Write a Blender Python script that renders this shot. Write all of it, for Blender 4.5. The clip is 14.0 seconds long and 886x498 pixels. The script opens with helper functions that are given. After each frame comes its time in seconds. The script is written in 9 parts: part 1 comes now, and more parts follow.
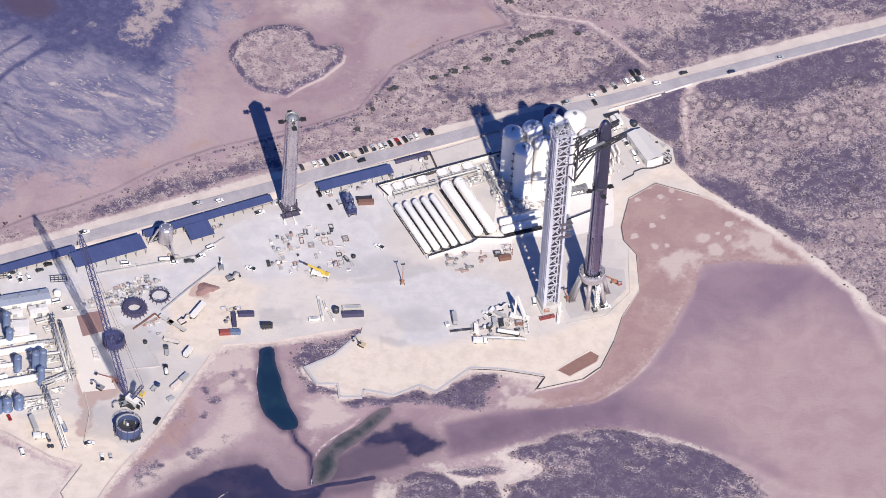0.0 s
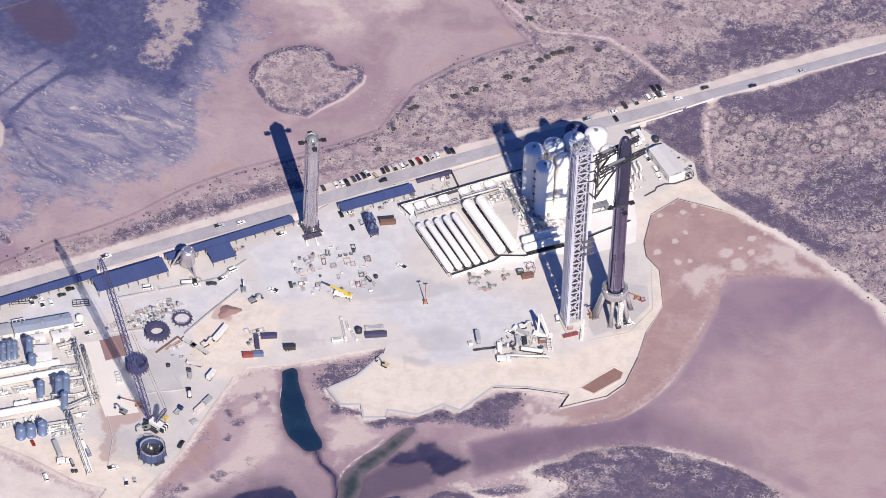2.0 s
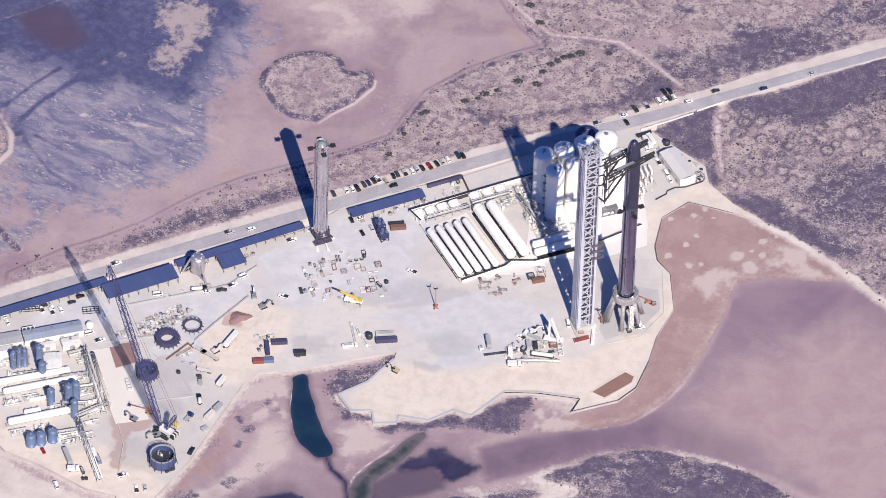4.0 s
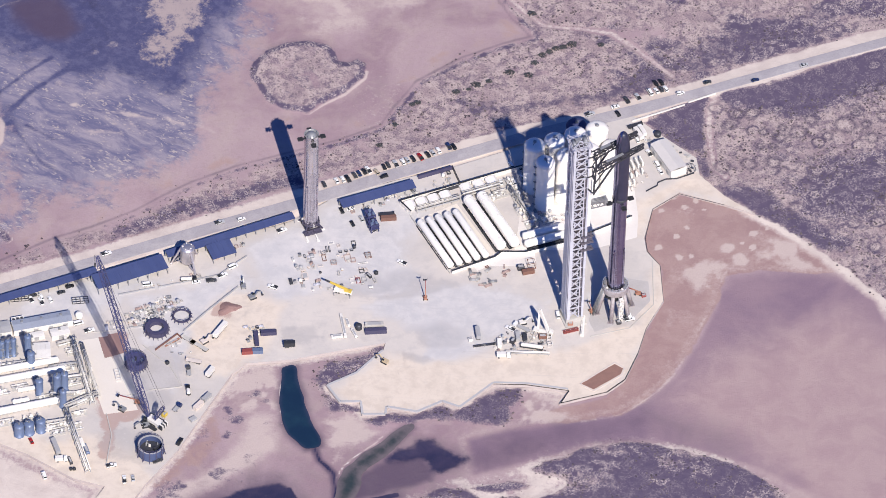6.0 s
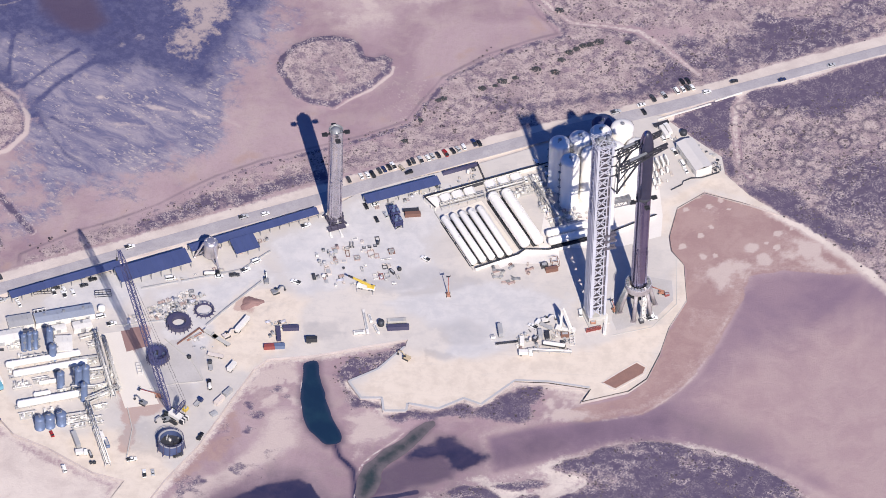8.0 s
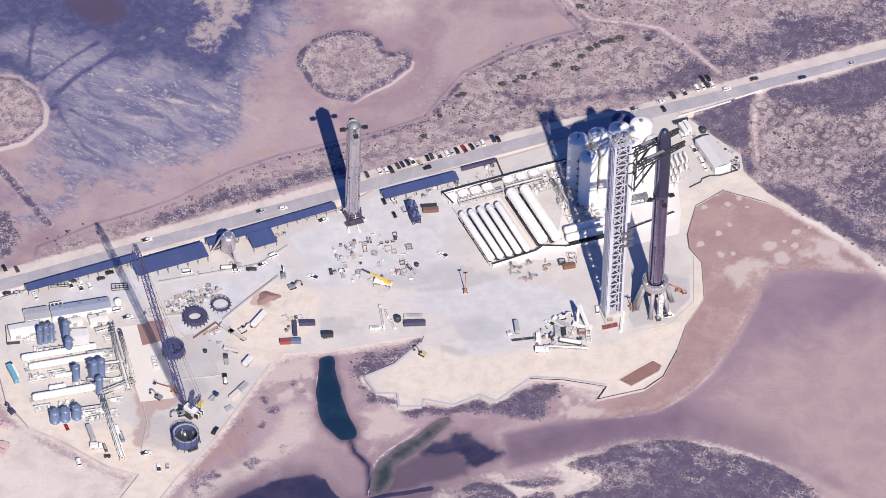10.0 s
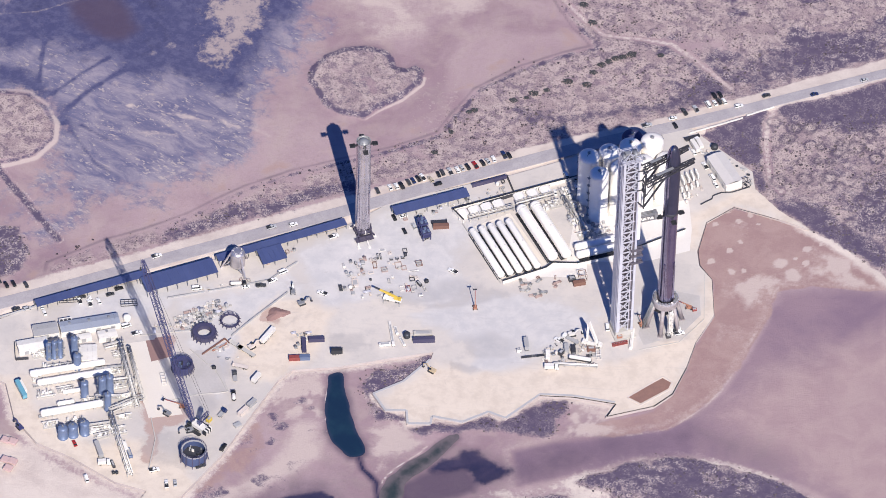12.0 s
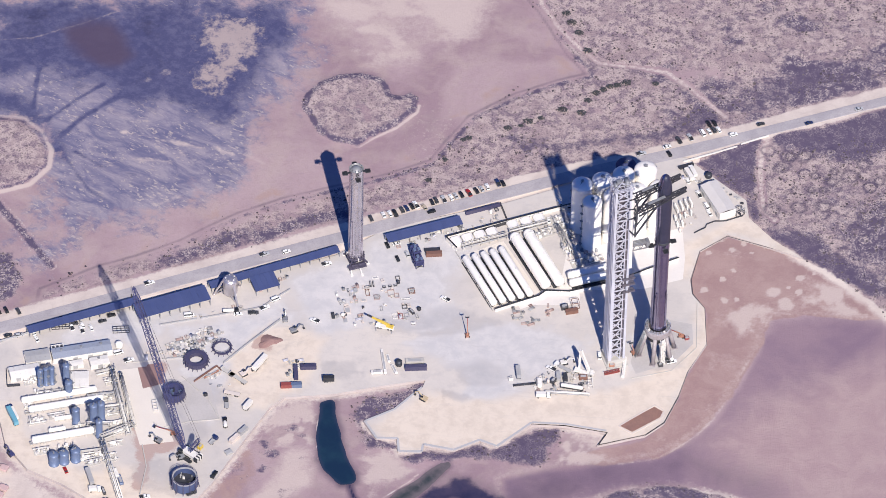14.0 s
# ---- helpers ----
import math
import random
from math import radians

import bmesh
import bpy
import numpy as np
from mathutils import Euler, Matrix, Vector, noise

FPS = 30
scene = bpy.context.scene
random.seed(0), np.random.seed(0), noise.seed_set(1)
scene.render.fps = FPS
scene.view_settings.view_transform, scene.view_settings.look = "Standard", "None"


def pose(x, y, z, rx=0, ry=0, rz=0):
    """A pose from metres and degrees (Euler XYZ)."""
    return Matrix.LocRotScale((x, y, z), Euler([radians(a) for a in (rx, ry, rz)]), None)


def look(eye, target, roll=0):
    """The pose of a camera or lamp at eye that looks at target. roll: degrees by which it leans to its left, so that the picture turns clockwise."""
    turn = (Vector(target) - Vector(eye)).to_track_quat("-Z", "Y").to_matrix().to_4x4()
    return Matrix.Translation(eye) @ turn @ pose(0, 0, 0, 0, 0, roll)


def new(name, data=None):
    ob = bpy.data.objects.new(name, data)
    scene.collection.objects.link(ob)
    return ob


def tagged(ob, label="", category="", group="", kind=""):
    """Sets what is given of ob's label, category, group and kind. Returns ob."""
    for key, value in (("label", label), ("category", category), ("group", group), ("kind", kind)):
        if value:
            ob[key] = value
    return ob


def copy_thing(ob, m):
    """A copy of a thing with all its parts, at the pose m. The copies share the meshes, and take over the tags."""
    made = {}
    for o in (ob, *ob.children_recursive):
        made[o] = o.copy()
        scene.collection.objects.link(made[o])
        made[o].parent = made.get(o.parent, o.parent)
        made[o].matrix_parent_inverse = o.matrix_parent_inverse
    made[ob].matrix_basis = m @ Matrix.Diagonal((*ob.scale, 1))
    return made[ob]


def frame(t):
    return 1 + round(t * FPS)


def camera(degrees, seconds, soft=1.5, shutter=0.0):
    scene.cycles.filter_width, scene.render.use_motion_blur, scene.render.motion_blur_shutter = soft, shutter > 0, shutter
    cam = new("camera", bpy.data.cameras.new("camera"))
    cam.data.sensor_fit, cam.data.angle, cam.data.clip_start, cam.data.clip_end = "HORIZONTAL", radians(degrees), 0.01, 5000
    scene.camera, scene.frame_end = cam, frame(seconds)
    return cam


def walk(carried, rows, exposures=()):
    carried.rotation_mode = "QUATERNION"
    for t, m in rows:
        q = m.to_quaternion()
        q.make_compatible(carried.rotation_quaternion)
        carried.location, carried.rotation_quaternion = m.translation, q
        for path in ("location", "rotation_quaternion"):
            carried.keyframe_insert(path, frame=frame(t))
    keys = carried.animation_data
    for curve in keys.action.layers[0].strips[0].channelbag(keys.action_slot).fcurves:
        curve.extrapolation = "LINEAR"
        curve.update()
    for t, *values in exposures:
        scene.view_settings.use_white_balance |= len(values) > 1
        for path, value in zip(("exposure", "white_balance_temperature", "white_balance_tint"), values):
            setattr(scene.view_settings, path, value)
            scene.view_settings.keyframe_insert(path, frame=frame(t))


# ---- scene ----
# ================= camera and its flight =================
cam = camera(7.0, 14.0, soft=0.8)
PATH = [
    (0.0, (0.00, -2851.88, 2953.21), (0.00, 0.00, 0.0), 3.800),
    (0.5, (4.24, -2850.48, 2952.84), (-1.65, 3.39, 0.0), 3.568),
    (1.0, (10.07, -2849.39, 2951.82), (-4.85, 7.10, 0.0), 3.234),
    (1.5, (14.66, -2847.84, 2950.66), (-9.24, 11.07, 0.0), 2.847),
    (2.0, (20.66, -2845.30, 2950.40), (-13.36, 13.88, 0.0), 2.468),
    (2.5, (25.63, -2844.24, 2948.77), (-16.99, 15.83, 0.0), 2.184),
    (3.0, (31.48, -2842.94, 2947.53), (-19.01, 16.96, 0.0), 1.943),
    (5.5, (59.01, -2835.29, 2947.68), (-12.66, 12.28, 0.0), 1.627),
    (6.0, (63.80, -2832.84, 2948.97), (-13.54, 10.73, 0.0), 1.661),
    (6.5, (68.94, -2828.67, 2951.13), (-16.10, 10.25, 0.0), 1.676),
    (7.0, (74.62, -2826.01, 2952.08), (-19.70, 9.72, 0.0), 1.675),
    (7.5, (80.34, -2823.76, 2953.47), (-23.38, 8.82, 0.0), 1.717),
    (8.0, (86.50, -2821.28, 2955.01), (-26.77, 7.14, 0.0), 1.738),
    (10.5, (112.81, -2809.96, 2957.09), (-38.37, 4.89, 0.0), 1.653),
    (11.0, (117.18, -2806.53, 2956.33), (-40.25, 7.41, 0.0), 1.608),
    (11.5, (124.55, -2803.35, 2956.25), (-41.75, 10.74, 0.0), 1.509),
    (12.0, (131.37, -2801.22, 2955.99), (-43.06, 15.32, 0.0), 1.403),
    (12.5, (136.91, -2797.86, 2956.69), (-43.68, 21.45, 0.0), 1.379),
    (13.0, (142.52, -2796.74, 2955.40), (-43.57, 28.08, 0.0), 1.329),
    (13.5, (150.97, -2795.57, 2956.37), (-42.41, 33.85, 0.0), 1.270),
    (14.0, (157.40, -2795.48, 2957.89), (-40.90, 37.35, 0.0), 1.254),
]

walk(cam, [(t, look(eye, target, roll)) for t, eye, target, roll in PATH],
     [(0.0, 0.285, 6380, 14), (14.0, 0.285, 6380, 14)])

# ================= world, sun =================
SUN_TO = Vector((0.321, -1.083, 1.0)).normalized()
world = bpy.data.worlds.new("world")
scene.world = world
world.use_nodes = True
sky = world.node_tree.nodes.new("ShaderNodeTexSky")
sky.sky_type, sky.sun_disc = "NISHITA", False
sky.sun_elevation = math.asin(SUN_TO.z)
sky.sun_rotation = math.atan2(SUN_TO.x, SUN_TO.y)
sky.air_density, sky.dust_density, sky.ozone_density = 1.6, 0.6, 3.0
back = world.node_tree.nodes["Background"]
back.inputs["Strength"].default_value = 0.069
tint = world.node_tree.nodes.new("ShaderNodeMix")
tint.data_type, tint.blend_type = "RGBA", "MULTIPLY"
tint.inputs[0].default_value = 1.0
tint.inputs[7].default_value = (0.25, 0.44, 1.0, 1.0)
world.node_tree.links.new(sky.outputs[0], tint.inputs[6])
world.node_tree.links.new(tint.outputs[2], back.inputs[0])
sun_data = bpy.data.lights.new("sun", "SUN")
sun_data.energy, sun_data.angle, sun_data.color = 5.0, radians(0.53), (1.0, 0.935, 0.815)
sun = new("sun", sun_data)
sun.matrix_world = look(SUN_TO * 900, (0, 0, 0))

# ================= small helpers =================
rng = np.random.default_rng(7)


def lattice_noise(x, y, scale, seed):
    """Smooth value noise in 0..1 on arrays."""
    table = np.random.default_rng(seed).random((256, 256))
    u, v = x / scale + 1000.0, y / scale + 1000.0
    i, j = np.floor(u).astype(int), np.floor(v).astype(int)
    a, b = u - i, v - j
    a, b = a * a * (3 - 2 * a), b * b * (3 - 2 * b)
    i0, j0, i1, j1 = i % 256, j % 256, (i + 1) % 256, (j + 1) % 256
    return (table[i0, j0] * (1 - a) + table[i1, j0] * a) * (1 - b) + (table[i0, j1] * (1 - a) + table[i1, j1] * a) * b


def fbm(x, y, scale, seed, octaves=4):
    total, gain, norm = 0.0, 1.0, 0.0
    for k in range(octaves):
        total = total + gain * lattice_noise(x, y, scale / 2 ** k, seed + k)
        norm += gain
        gain *= 0.55
    return total / norm


def signed_distance(x, y, poly):
    """Distance to an outline, positive inside."""
    best, inside = np.full(x.shape, 1e9), np.zeros(x.shape, bool)
    for (ax, ay), (bx, by) in zip(poly, poly[1:] + poly[:1]):
        dx, dy = bx - ax, by - ay
        t = np.clip(((x - ax) * dx + (y - ay) * dy) / (dx * dx + dy * dy + 1e-9), 0, 1)
        best = np.minimum(best, np.hypot(x - ax - t * dx, y - ay - t * dy))
        cross = (ay > y) != (by > y)
        inside ^= cross & (x < (bx - ax) * (y - ay) / (by - ay + 1e-12) + ax)
    return np.where(inside, best, -best)


def line_distance(x, y, line):
    best = np.full(x.shape, 1e9)
    for (ax, ay), (bx, by) in zip(line, line[1:]):
        dx, dy = bx - ax, by - ay
        t = np.clip(((x - ax) * dx + (y - ay) * dy) / (dx * dx + dy * dy + 1e-9), 0, 1)
        best = np.minimum(best, np.hypot(x - ax - t * dx, y - ay - t * dy))
    return best


def soft(d, width):
    t = np.clip(d / width * 0.5 + 0.5, 0, 1)
    return t * t * (3 - 2 * t)


def smooth_loop(poly, rounds=2, closed=True):
    """Round the corners of an outline."""
    for _ in range(rounds):
        out = []
        pairs = list(zip(poly, poly[1:] + poly[:1])) if closed else list(zip(poly, poly[1:]))
        for (ax, ay), (bx, by) in pairs:
            out += [(ax * 0.75 + bx * 0.25, ay * 0.75 + by * 0.25), (ax * 0.25 + bx * 0.75, ay * 0.25 + by * 0.75)]
        poly = out if closed else [poly[0]] + out + [poly[-1]]
    return poly


# ---- bmesh shapes ----
def box(bm, x, y, z, sx, sy, sz, rz=0.0, taper=1.0):
    """A box whose base centre is at x, y, z."""
    c, s = math.cos(radians(rz)), math.sin(radians(rz))
    vs = []
    for k, f in ((0, 1.0), (1, taper)):
        for a, b in ((-1, -1), (1, -1), (1, 1), (-1, 1)):
            px, py = a * sx / 2 * f, b * sy / 2 * f
            vs.append(bm.verts.new((x + px * c - py * s, y + px * s + py * c, z + k * sz)))
    for f in ((3, 2, 1, 0), (4, 5, 6, 7), (0, 1, 5, 4), (1, 2, 6, 5), (2, 3, 7, 6), (3, 0, 4, 7)):
        bm.faces.new([vs[i] for i in f])
    return vs


def frame_of(p0, p1):
    d = (Vector(p1) - Vector(p0)).normalized()
    up = Vector((0, 0, 1)) if abs(d.z) < 0.95 else Vector((1, 0, 0))
    a = d.cross(up).normalized()
    return d, a, a.cross(d).normalized()


def beam(bm, p0, p1, w, h=None):
    """A square bar from p0 to p1."""
    h = h or w
    d, a, b = frame_of(p0, p1)
    vs = []
    for p in (Vector(p0), Vector(p1)):
        for i, j in ((-1, -1), (1, -1), (1, 1), (-1, 1)):
            vs.append(bm.verts.new(p + a * (i * w / 2) + b * (j * h / 2)))
    for f in ((3, 2, 1, 0), (4, 5, 6, 7), (0, 1, 5, 4), (1, 2, 6, 5), (2, 3, 7, 6), (3, 0, 4, 7)):
        bm.faces.new([vs[i] for i in f])


def tube(bm, p0, p1, r0, r1=None, n=12, caps=True):
    r1 = r0 if r1 is None else r1
    d, a, b = frame_of(p0, p1)
    rings = []
    for p, r in ((Vector(p0), r0), (Vector(p1), r1)):
        rings.append([bm.verts.new(p + a * (r * math.cos(2 * math.pi * k / n)) + b * (r * math.sin(2 * math.pi * k / n))) for k in range(n)])
    for k in range(n):
        f = bm.faces.new((rings[0][k], rings[0][(k + 1) % n], rings[1][(k + 1) % n], rings[1][k]))
        f.smooth = True
    if caps:
        bm.faces.new(rings[0][::-1])
        bm.faces.new(rings[1])


def lathe(bm, profile, x=0.0, y=0.0, n=32, a0=0.0, a1=360.0, smooth=True):
    """Turn a profile of (radius, height) round the upright axis."""
    closed = abs(a1 - a0) >= 359.9
    count = n if closed else n + 1
    rings = []
    for r, z in profile:
        if r < 1e-4:
            rings.append([bm.verts.new((x, y, z))])
        else:
            rings.append([bm.verts.new((x + r * math.cos(radians(a0 + (a1 - a0) * k / n)), y + r * math.sin(radians(a0 + (a1 - a0) * k / n)), z)) for k in range(count)])
    for lo, hi in zip(rings, rings[1:]):
        for k in range(n):
            j = (k + 1) % count
            if len(lo) == 1 and len(hi) == 1:
                continue
            if len(lo) == 1:
                f = bm.faces.new((lo[0], hi[j], hi[k]))
            elif len(hi) == 1:
                f = bm.faces.new((lo[k], lo[j], hi[0]))
            else:
                f = bm.faces.new((lo[k], lo[j], hi[j], hi[k]))
            f.smooth = smooth


def capsule(bm, p0, p1, r, n=20, dome=0.55, rings=5):
    """A lying tank with rounded ends."""
    d, a, b = frame_of(p0, p1)
    stations = []
    for k in range(rings + 1):
        t = math.pi / 2 * k / rings
        stations.append((Vector(p0) - d * (r * dome * math.cos(t)), r * math.sin(t)))
    for k in range(rings, -1, -1):
        t = math.pi / 2 * k / rings
        stations.append((Vector(p1) + d * (r * dome * math.cos(t)), r * math.sin(t)))
    prev = None
    for p, q in stations:
        ring = [bm.verts.new(p)] if q < 1e-4 else [bm.verts.new(p + a * (q * math.cos(2 * math.pi * k / n)) + b * (q * math.sin(2 * math.pi * k / n))) for k in range(n)]
        if prev:
            for k in range(n):
                j = (k + 1) % n
                if len(prev) == 1:
                    f = bm.faces.new((prev[0], ring[k], ring[j]))
                elif len(ring) == 1:
                    f = bm.faces.new((prev[k], ring[0], prev[j]))
                else:
                    f = bm.faces.new((prev[k], ring[k], ring[j], prev[j]))
                f.smooth = True
        prev = ring


def prism(bm, outline, y0, y1):
    """A side profile in x, z drawn out along y."""
    lo = [bm.verts.new((px, y0, pz)) for px, pz in outline]
    hi = [bm.verts.new((px, y1, pz)) for px, pz in outline]
    n = len(outline)
    for k in range(n):
        bm.faces.new((lo[k], lo[(k + 1) % n], hi[(k + 1) % n], hi[k]))
    bm.faces.new(lo[::-1])
    bm.faces.new(hi)


def finish(name, bm, material):
    bmesh.ops.recalc_face_normals(bm, faces=bm.faces)
    me = bpy.data.meshes.new(name)
    bm.to_mesh(me)
    bm.free()
    me.materials.append(material)
    return me


def part(name, bm, material, parent, label=""):
    ob = new(name, finish(name, bm, material))
    ob.parent = parent
    return tagged(ob, label)


def thing(name, label, category, group="", at=(0, 0, 0), rz=0.0, kind=""):
    ob = new(name)
    ob.matrix_basis = pose(*at, 0, 0, rz)
    return tagged(ob, label, category, group, kind)


def single(name, bm, material, label, category, group="", kind="", m=None):
    ob = new(name, finish(name, bm, material))
    if m is not None:
        ob.matrix_basis = m
    return tagged(ob, label, category, group, kind)


BM = bmesh.new


# ================= materials =================
def nodes_of(name):
    m = bpy.data.materials.new(name)
    m.use_nodes = True
    return m, m.node_tree.nodes, m.node_tree.links, m.node_tree.nodes["Principled BSDF"]


def noise_node(n, l, scale, detail=4.0, rough=0.55, coords=None, distort=0.0):
    t = n.new("ShaderNodeTexNoise")
    t.inputs["Scale"].default_value = scale
    t.inputs["Detail"].default_value = detail
    t.inputs["Roughness"].default_value = rough
    t.inputs["Distortion"].default_value = distort
    if coords is not None:
        l.new(coords, t.inputs["Vector"])
    return t.outputs["Fac"]


def remap(n, l, value, lo, hi, a=0.0, b=1.0):
    r = n.new("ShaderNodeMapRange")
    r.interpolation_type = "SMOOTHSTEP"
    for k, v in zip(("From Min", "From Max", "To Min", "To Max"), (lo, hi, a, b)):
        r.inputs[k].default_value = v
    l.new(value, r.inputs["Value"])
    return r.outputs["Result"]


def blend(n, l, fac, a, b, mode="MIX"):
    m = n.new("ShaderNodeMix")
    m.data_type, m.blend_type = "RGBA", mode
    for sock, v in ((m.inputs[0], fac), (m.inputs[6], a), (m.inputs[7], b)):
        if isinstance(v, (int, float)):
            sock.default_value = v
        elif isinstance(v, tuple):
            sock.default_value = (*v, 1.0)
        else:
            l.new(v, sock)
    return m.outputs[2]


def calc(n, l, op, a, b):
    m = n.new("ShaderNodeMath")
    m.operation = op
    for sock, v in ((m.inputs[0], a), (m.inputs[1], b)):
        if isinstance(v, (int, float)):
            sock.default_value = v
        else:
            l.new(v, sock)
    return m.outputs[0]


def place_coords(n):
    return n.new("ShaderNodeNewGeometry").outputs["Position"]


def attribute(n, name):
    a = n.new("ShaderNodeAttribute")
    a.attribute_name = name
    return a.outputs["Fac"]


def relief(n, l, bsdf, height, strength, distance):
    b = n.new("ShaderNodeBump")
    b.inputs["Strength"].default_value = strength
    b.inputs["Distance"].default_value = distance
    l.new(height, b.inputs["Height"])
    l.new(b.outputs[0], bsdf.inputs["Normal"])


def surface(name, base, worn=None, rough=0.6, metal=0.0, grain=0.6, patch=0.06, amount=0.5, bump=0.1, spread=0.0):
    """A paint, metal or concrete with grain and larger stains; spread: how far alike pieces differ in brightness."""
    m, n, l, bsdf = nodes_of(name)
    worn = worn or tuple(c * 0.7 for c in base)
    pos = place_coords(n)
    big = remap(n, l, noise_node(n, l, patch, 5.0, 0.6, pos), 0.35, 0.7)
    fine = remap(n, l, noise_node(n, l, grain, 6.0, 0.7, pos), 0.3, 0.75)
    mixed = calc(n, l, "MULTIPLY", calc(n, l, "ADD", calc(n, l, "MULTIPLY", big, 0.6), calc(n, l, "MULTIPLY", fine, 0.4)), amount)
    col = blend(n, l, mixed, base, worn)
    if spread:
        info = n.new("ShaderNodeObjectInfo").outputs["Random"]
        v = remap(n, l, info, 0.0, 1.0, 1.0 - spread, 1.0)
        hsv = n.new("ShaderNodeHueSaturation")
        l.new(v, hsv.inputs["Value"])
        l.new(col, hsv.inputs["Color"])
        col = hsv.outputs[0]
    l.new(col, bsdf.inputs["Base Color"])
    bsdf.inputs["Metallic"].default_value = metal
    rr = remap(n, l, fine, 0.0, 1.0, max(rough - 0.08, 0.05), min(rough + 0.12, 1.0))
    l.new(rr, bsdf.inputs["Roughness"])
    if bump:
        relief(n, l, bsdf, fine, bump, 0.2)
    return m


M_WHITE = surface("white_paint", (0.74, 0.715, 0.675), (0.56, 0.53, 0.49), 0.5, amount=0.6)
M_TANKWHITE = surface("tank_white", (0.83, 0.80, 0.755), (0.70, 0.66, 0.61), 0.5, amount=0.45)
M_TOWER = surface("galvanised_steel", (0.53, 0.53, 0.60), (0.40, 0.40, 0.46), 0.5, 0.1, amount=0.5)
M_DARKSTEEL = surface("dark_steel", (0.055, 0.06, 0.075), (0.10, 0.09, 0.09), 0.5, 0.4)
M_BLACK = surface("black_paint", (0.025, 0.027, 0.033), (0.05, 0.05, 0.055), 0.55)
M_GREYSTEEL = surface("grey_steel", (0.30, 0.31, 0.33), (0.2, 0.19, 0.19), 0.5, 0.3)
M_CONCRETE = surface("concrete", (0.50, 0.48, 0.45), (0.36, 0.34, 0.32), 0.85, amount=0.8)
M_ROOFBLUE = surface("navy_roof", (0.055, 0.074, 0.18), (0.08, 0.10, 0.205), 0.45, 0.0, patch=0.1, spread=0.08)
M_TANKBLUE = surface("blue_grey_steel", (0.135, 0.18, 0.295), (0.19, 0.235, 0.34), 0.42, 0.25)
M_CRANEBLUE = surface("crane_blue", (0.045, 0.05, 0.14), (0.08, 0.08, 0.15), 0.5)
M_RED = surface("red_paint", (0.26, 0.06, 0.055), (0.20, 0.08, 0.07), 0.5)
M_ORANGE = surface("orange_paint", (0.38, 0.18, 0.12), (0.28, 0.15, 0.11), 0.5)
M_YELLOW = surface("yellow_paint", (0.62, 0.44, 0.06), (0.45, 0.33, 0.1), 0.5)
M_BROWN = surface("rust_brown", (0.20, 0.10, 0.075), (0.13, 0.08, 0.07), 0.8)
M_TEAL = surface("teal_paint", (0.14, 0.36, 0.46), (0.10, 0.25, 0.32), 0.5)
M_GREY = surface("grey_paint", (0.38, 0.38, 0.39), (0.26, 0.25, 0.25), 0.6)
M_WOOD = surface("pallet_wood", (0.40, 0.31, 0.22), (0.25, 0.2, 0.16), 0.8, spread=0.5)
M_PINK = surface("pink_sheeting", (0.56, 0.40, 0.385), (0.42, 0.29, 0.28), 0.7)
M_TYRE = surface("rubber", (0.02, 0.02, 0.02), (0.05, 0.045, 0.04), 0.8)
M_GLASS = surface("dark_glass", (0.02, 0.025, 0.03), (0.03, 0.035, 0.04), 0.12, bump=0.0)


def steel_skin(name, base, rough, metal):
    """Stainless rings with weld seams every 1.83 m."""
    m, n, l, bsdf = nodes_of(name)
    pos = place_coords(n)
    sep = n.new("ShaderNodeSeparateXYZ")
    l.new(pos, sep.inputs[0])
    band = calc(n, l, "FRACT", calc(n, l, "DIVIDE", sep.outputs["Z"], 1.83), 0.0)
    ring = calc(n, l, "FLOOR", calc(n, l, "DIVIDE", sep.outputs["Z"], 1.83), 0.0)
    wn = n.new("ShaderNodeTexWhiteNoise")
    wn.noise_dimensions = "1D"
    l.new(ring, wn.inputs["W"])
    seam = remap(n, l, band, 0.0, 0.06, 0.0, 1.0)
    stain = remap(n, l, noise_node(n, l, 0.12, 5.0, 0.65, pos), 0.3, 0.75)
    col = blend(n, l, calc(n, l, "MULTIPLY", stain, 0.5), base, tuple(c * 0.6 for c in base))
    col = blend(n, l, remap(n, l, wn.outputs["Value"], 0.0, 1.0, 0.0, 0.14), col, tuple(min(c * 1.4, 0.9) for c in base))
    l.new(col, bsdf.inputs["Base Color"])
    bsdf.inputs["Metallic"].default_value = metal
    l.new(remap(n, l, stain, 0, 1, rough, rough + 0.12), bsdf.inputs["Roughness"])
    relief(n, l, bsdf, seam, 0.12, 0.05)
    return m


M_STEEL = steel_skin("stainless_skin", (0.68, 0.64, 0.71), 0.17, 0.97)
M_STEELDARK = steel_skin("darker_stainless", (0.33, 0.325, 0.48), 0.14, 0.97)
M_TILE = surface("black_heat_tiles", (0.026, 0.027, 0.052), (0.05, 0.05, 0.085), 0.4, patch=0.3)


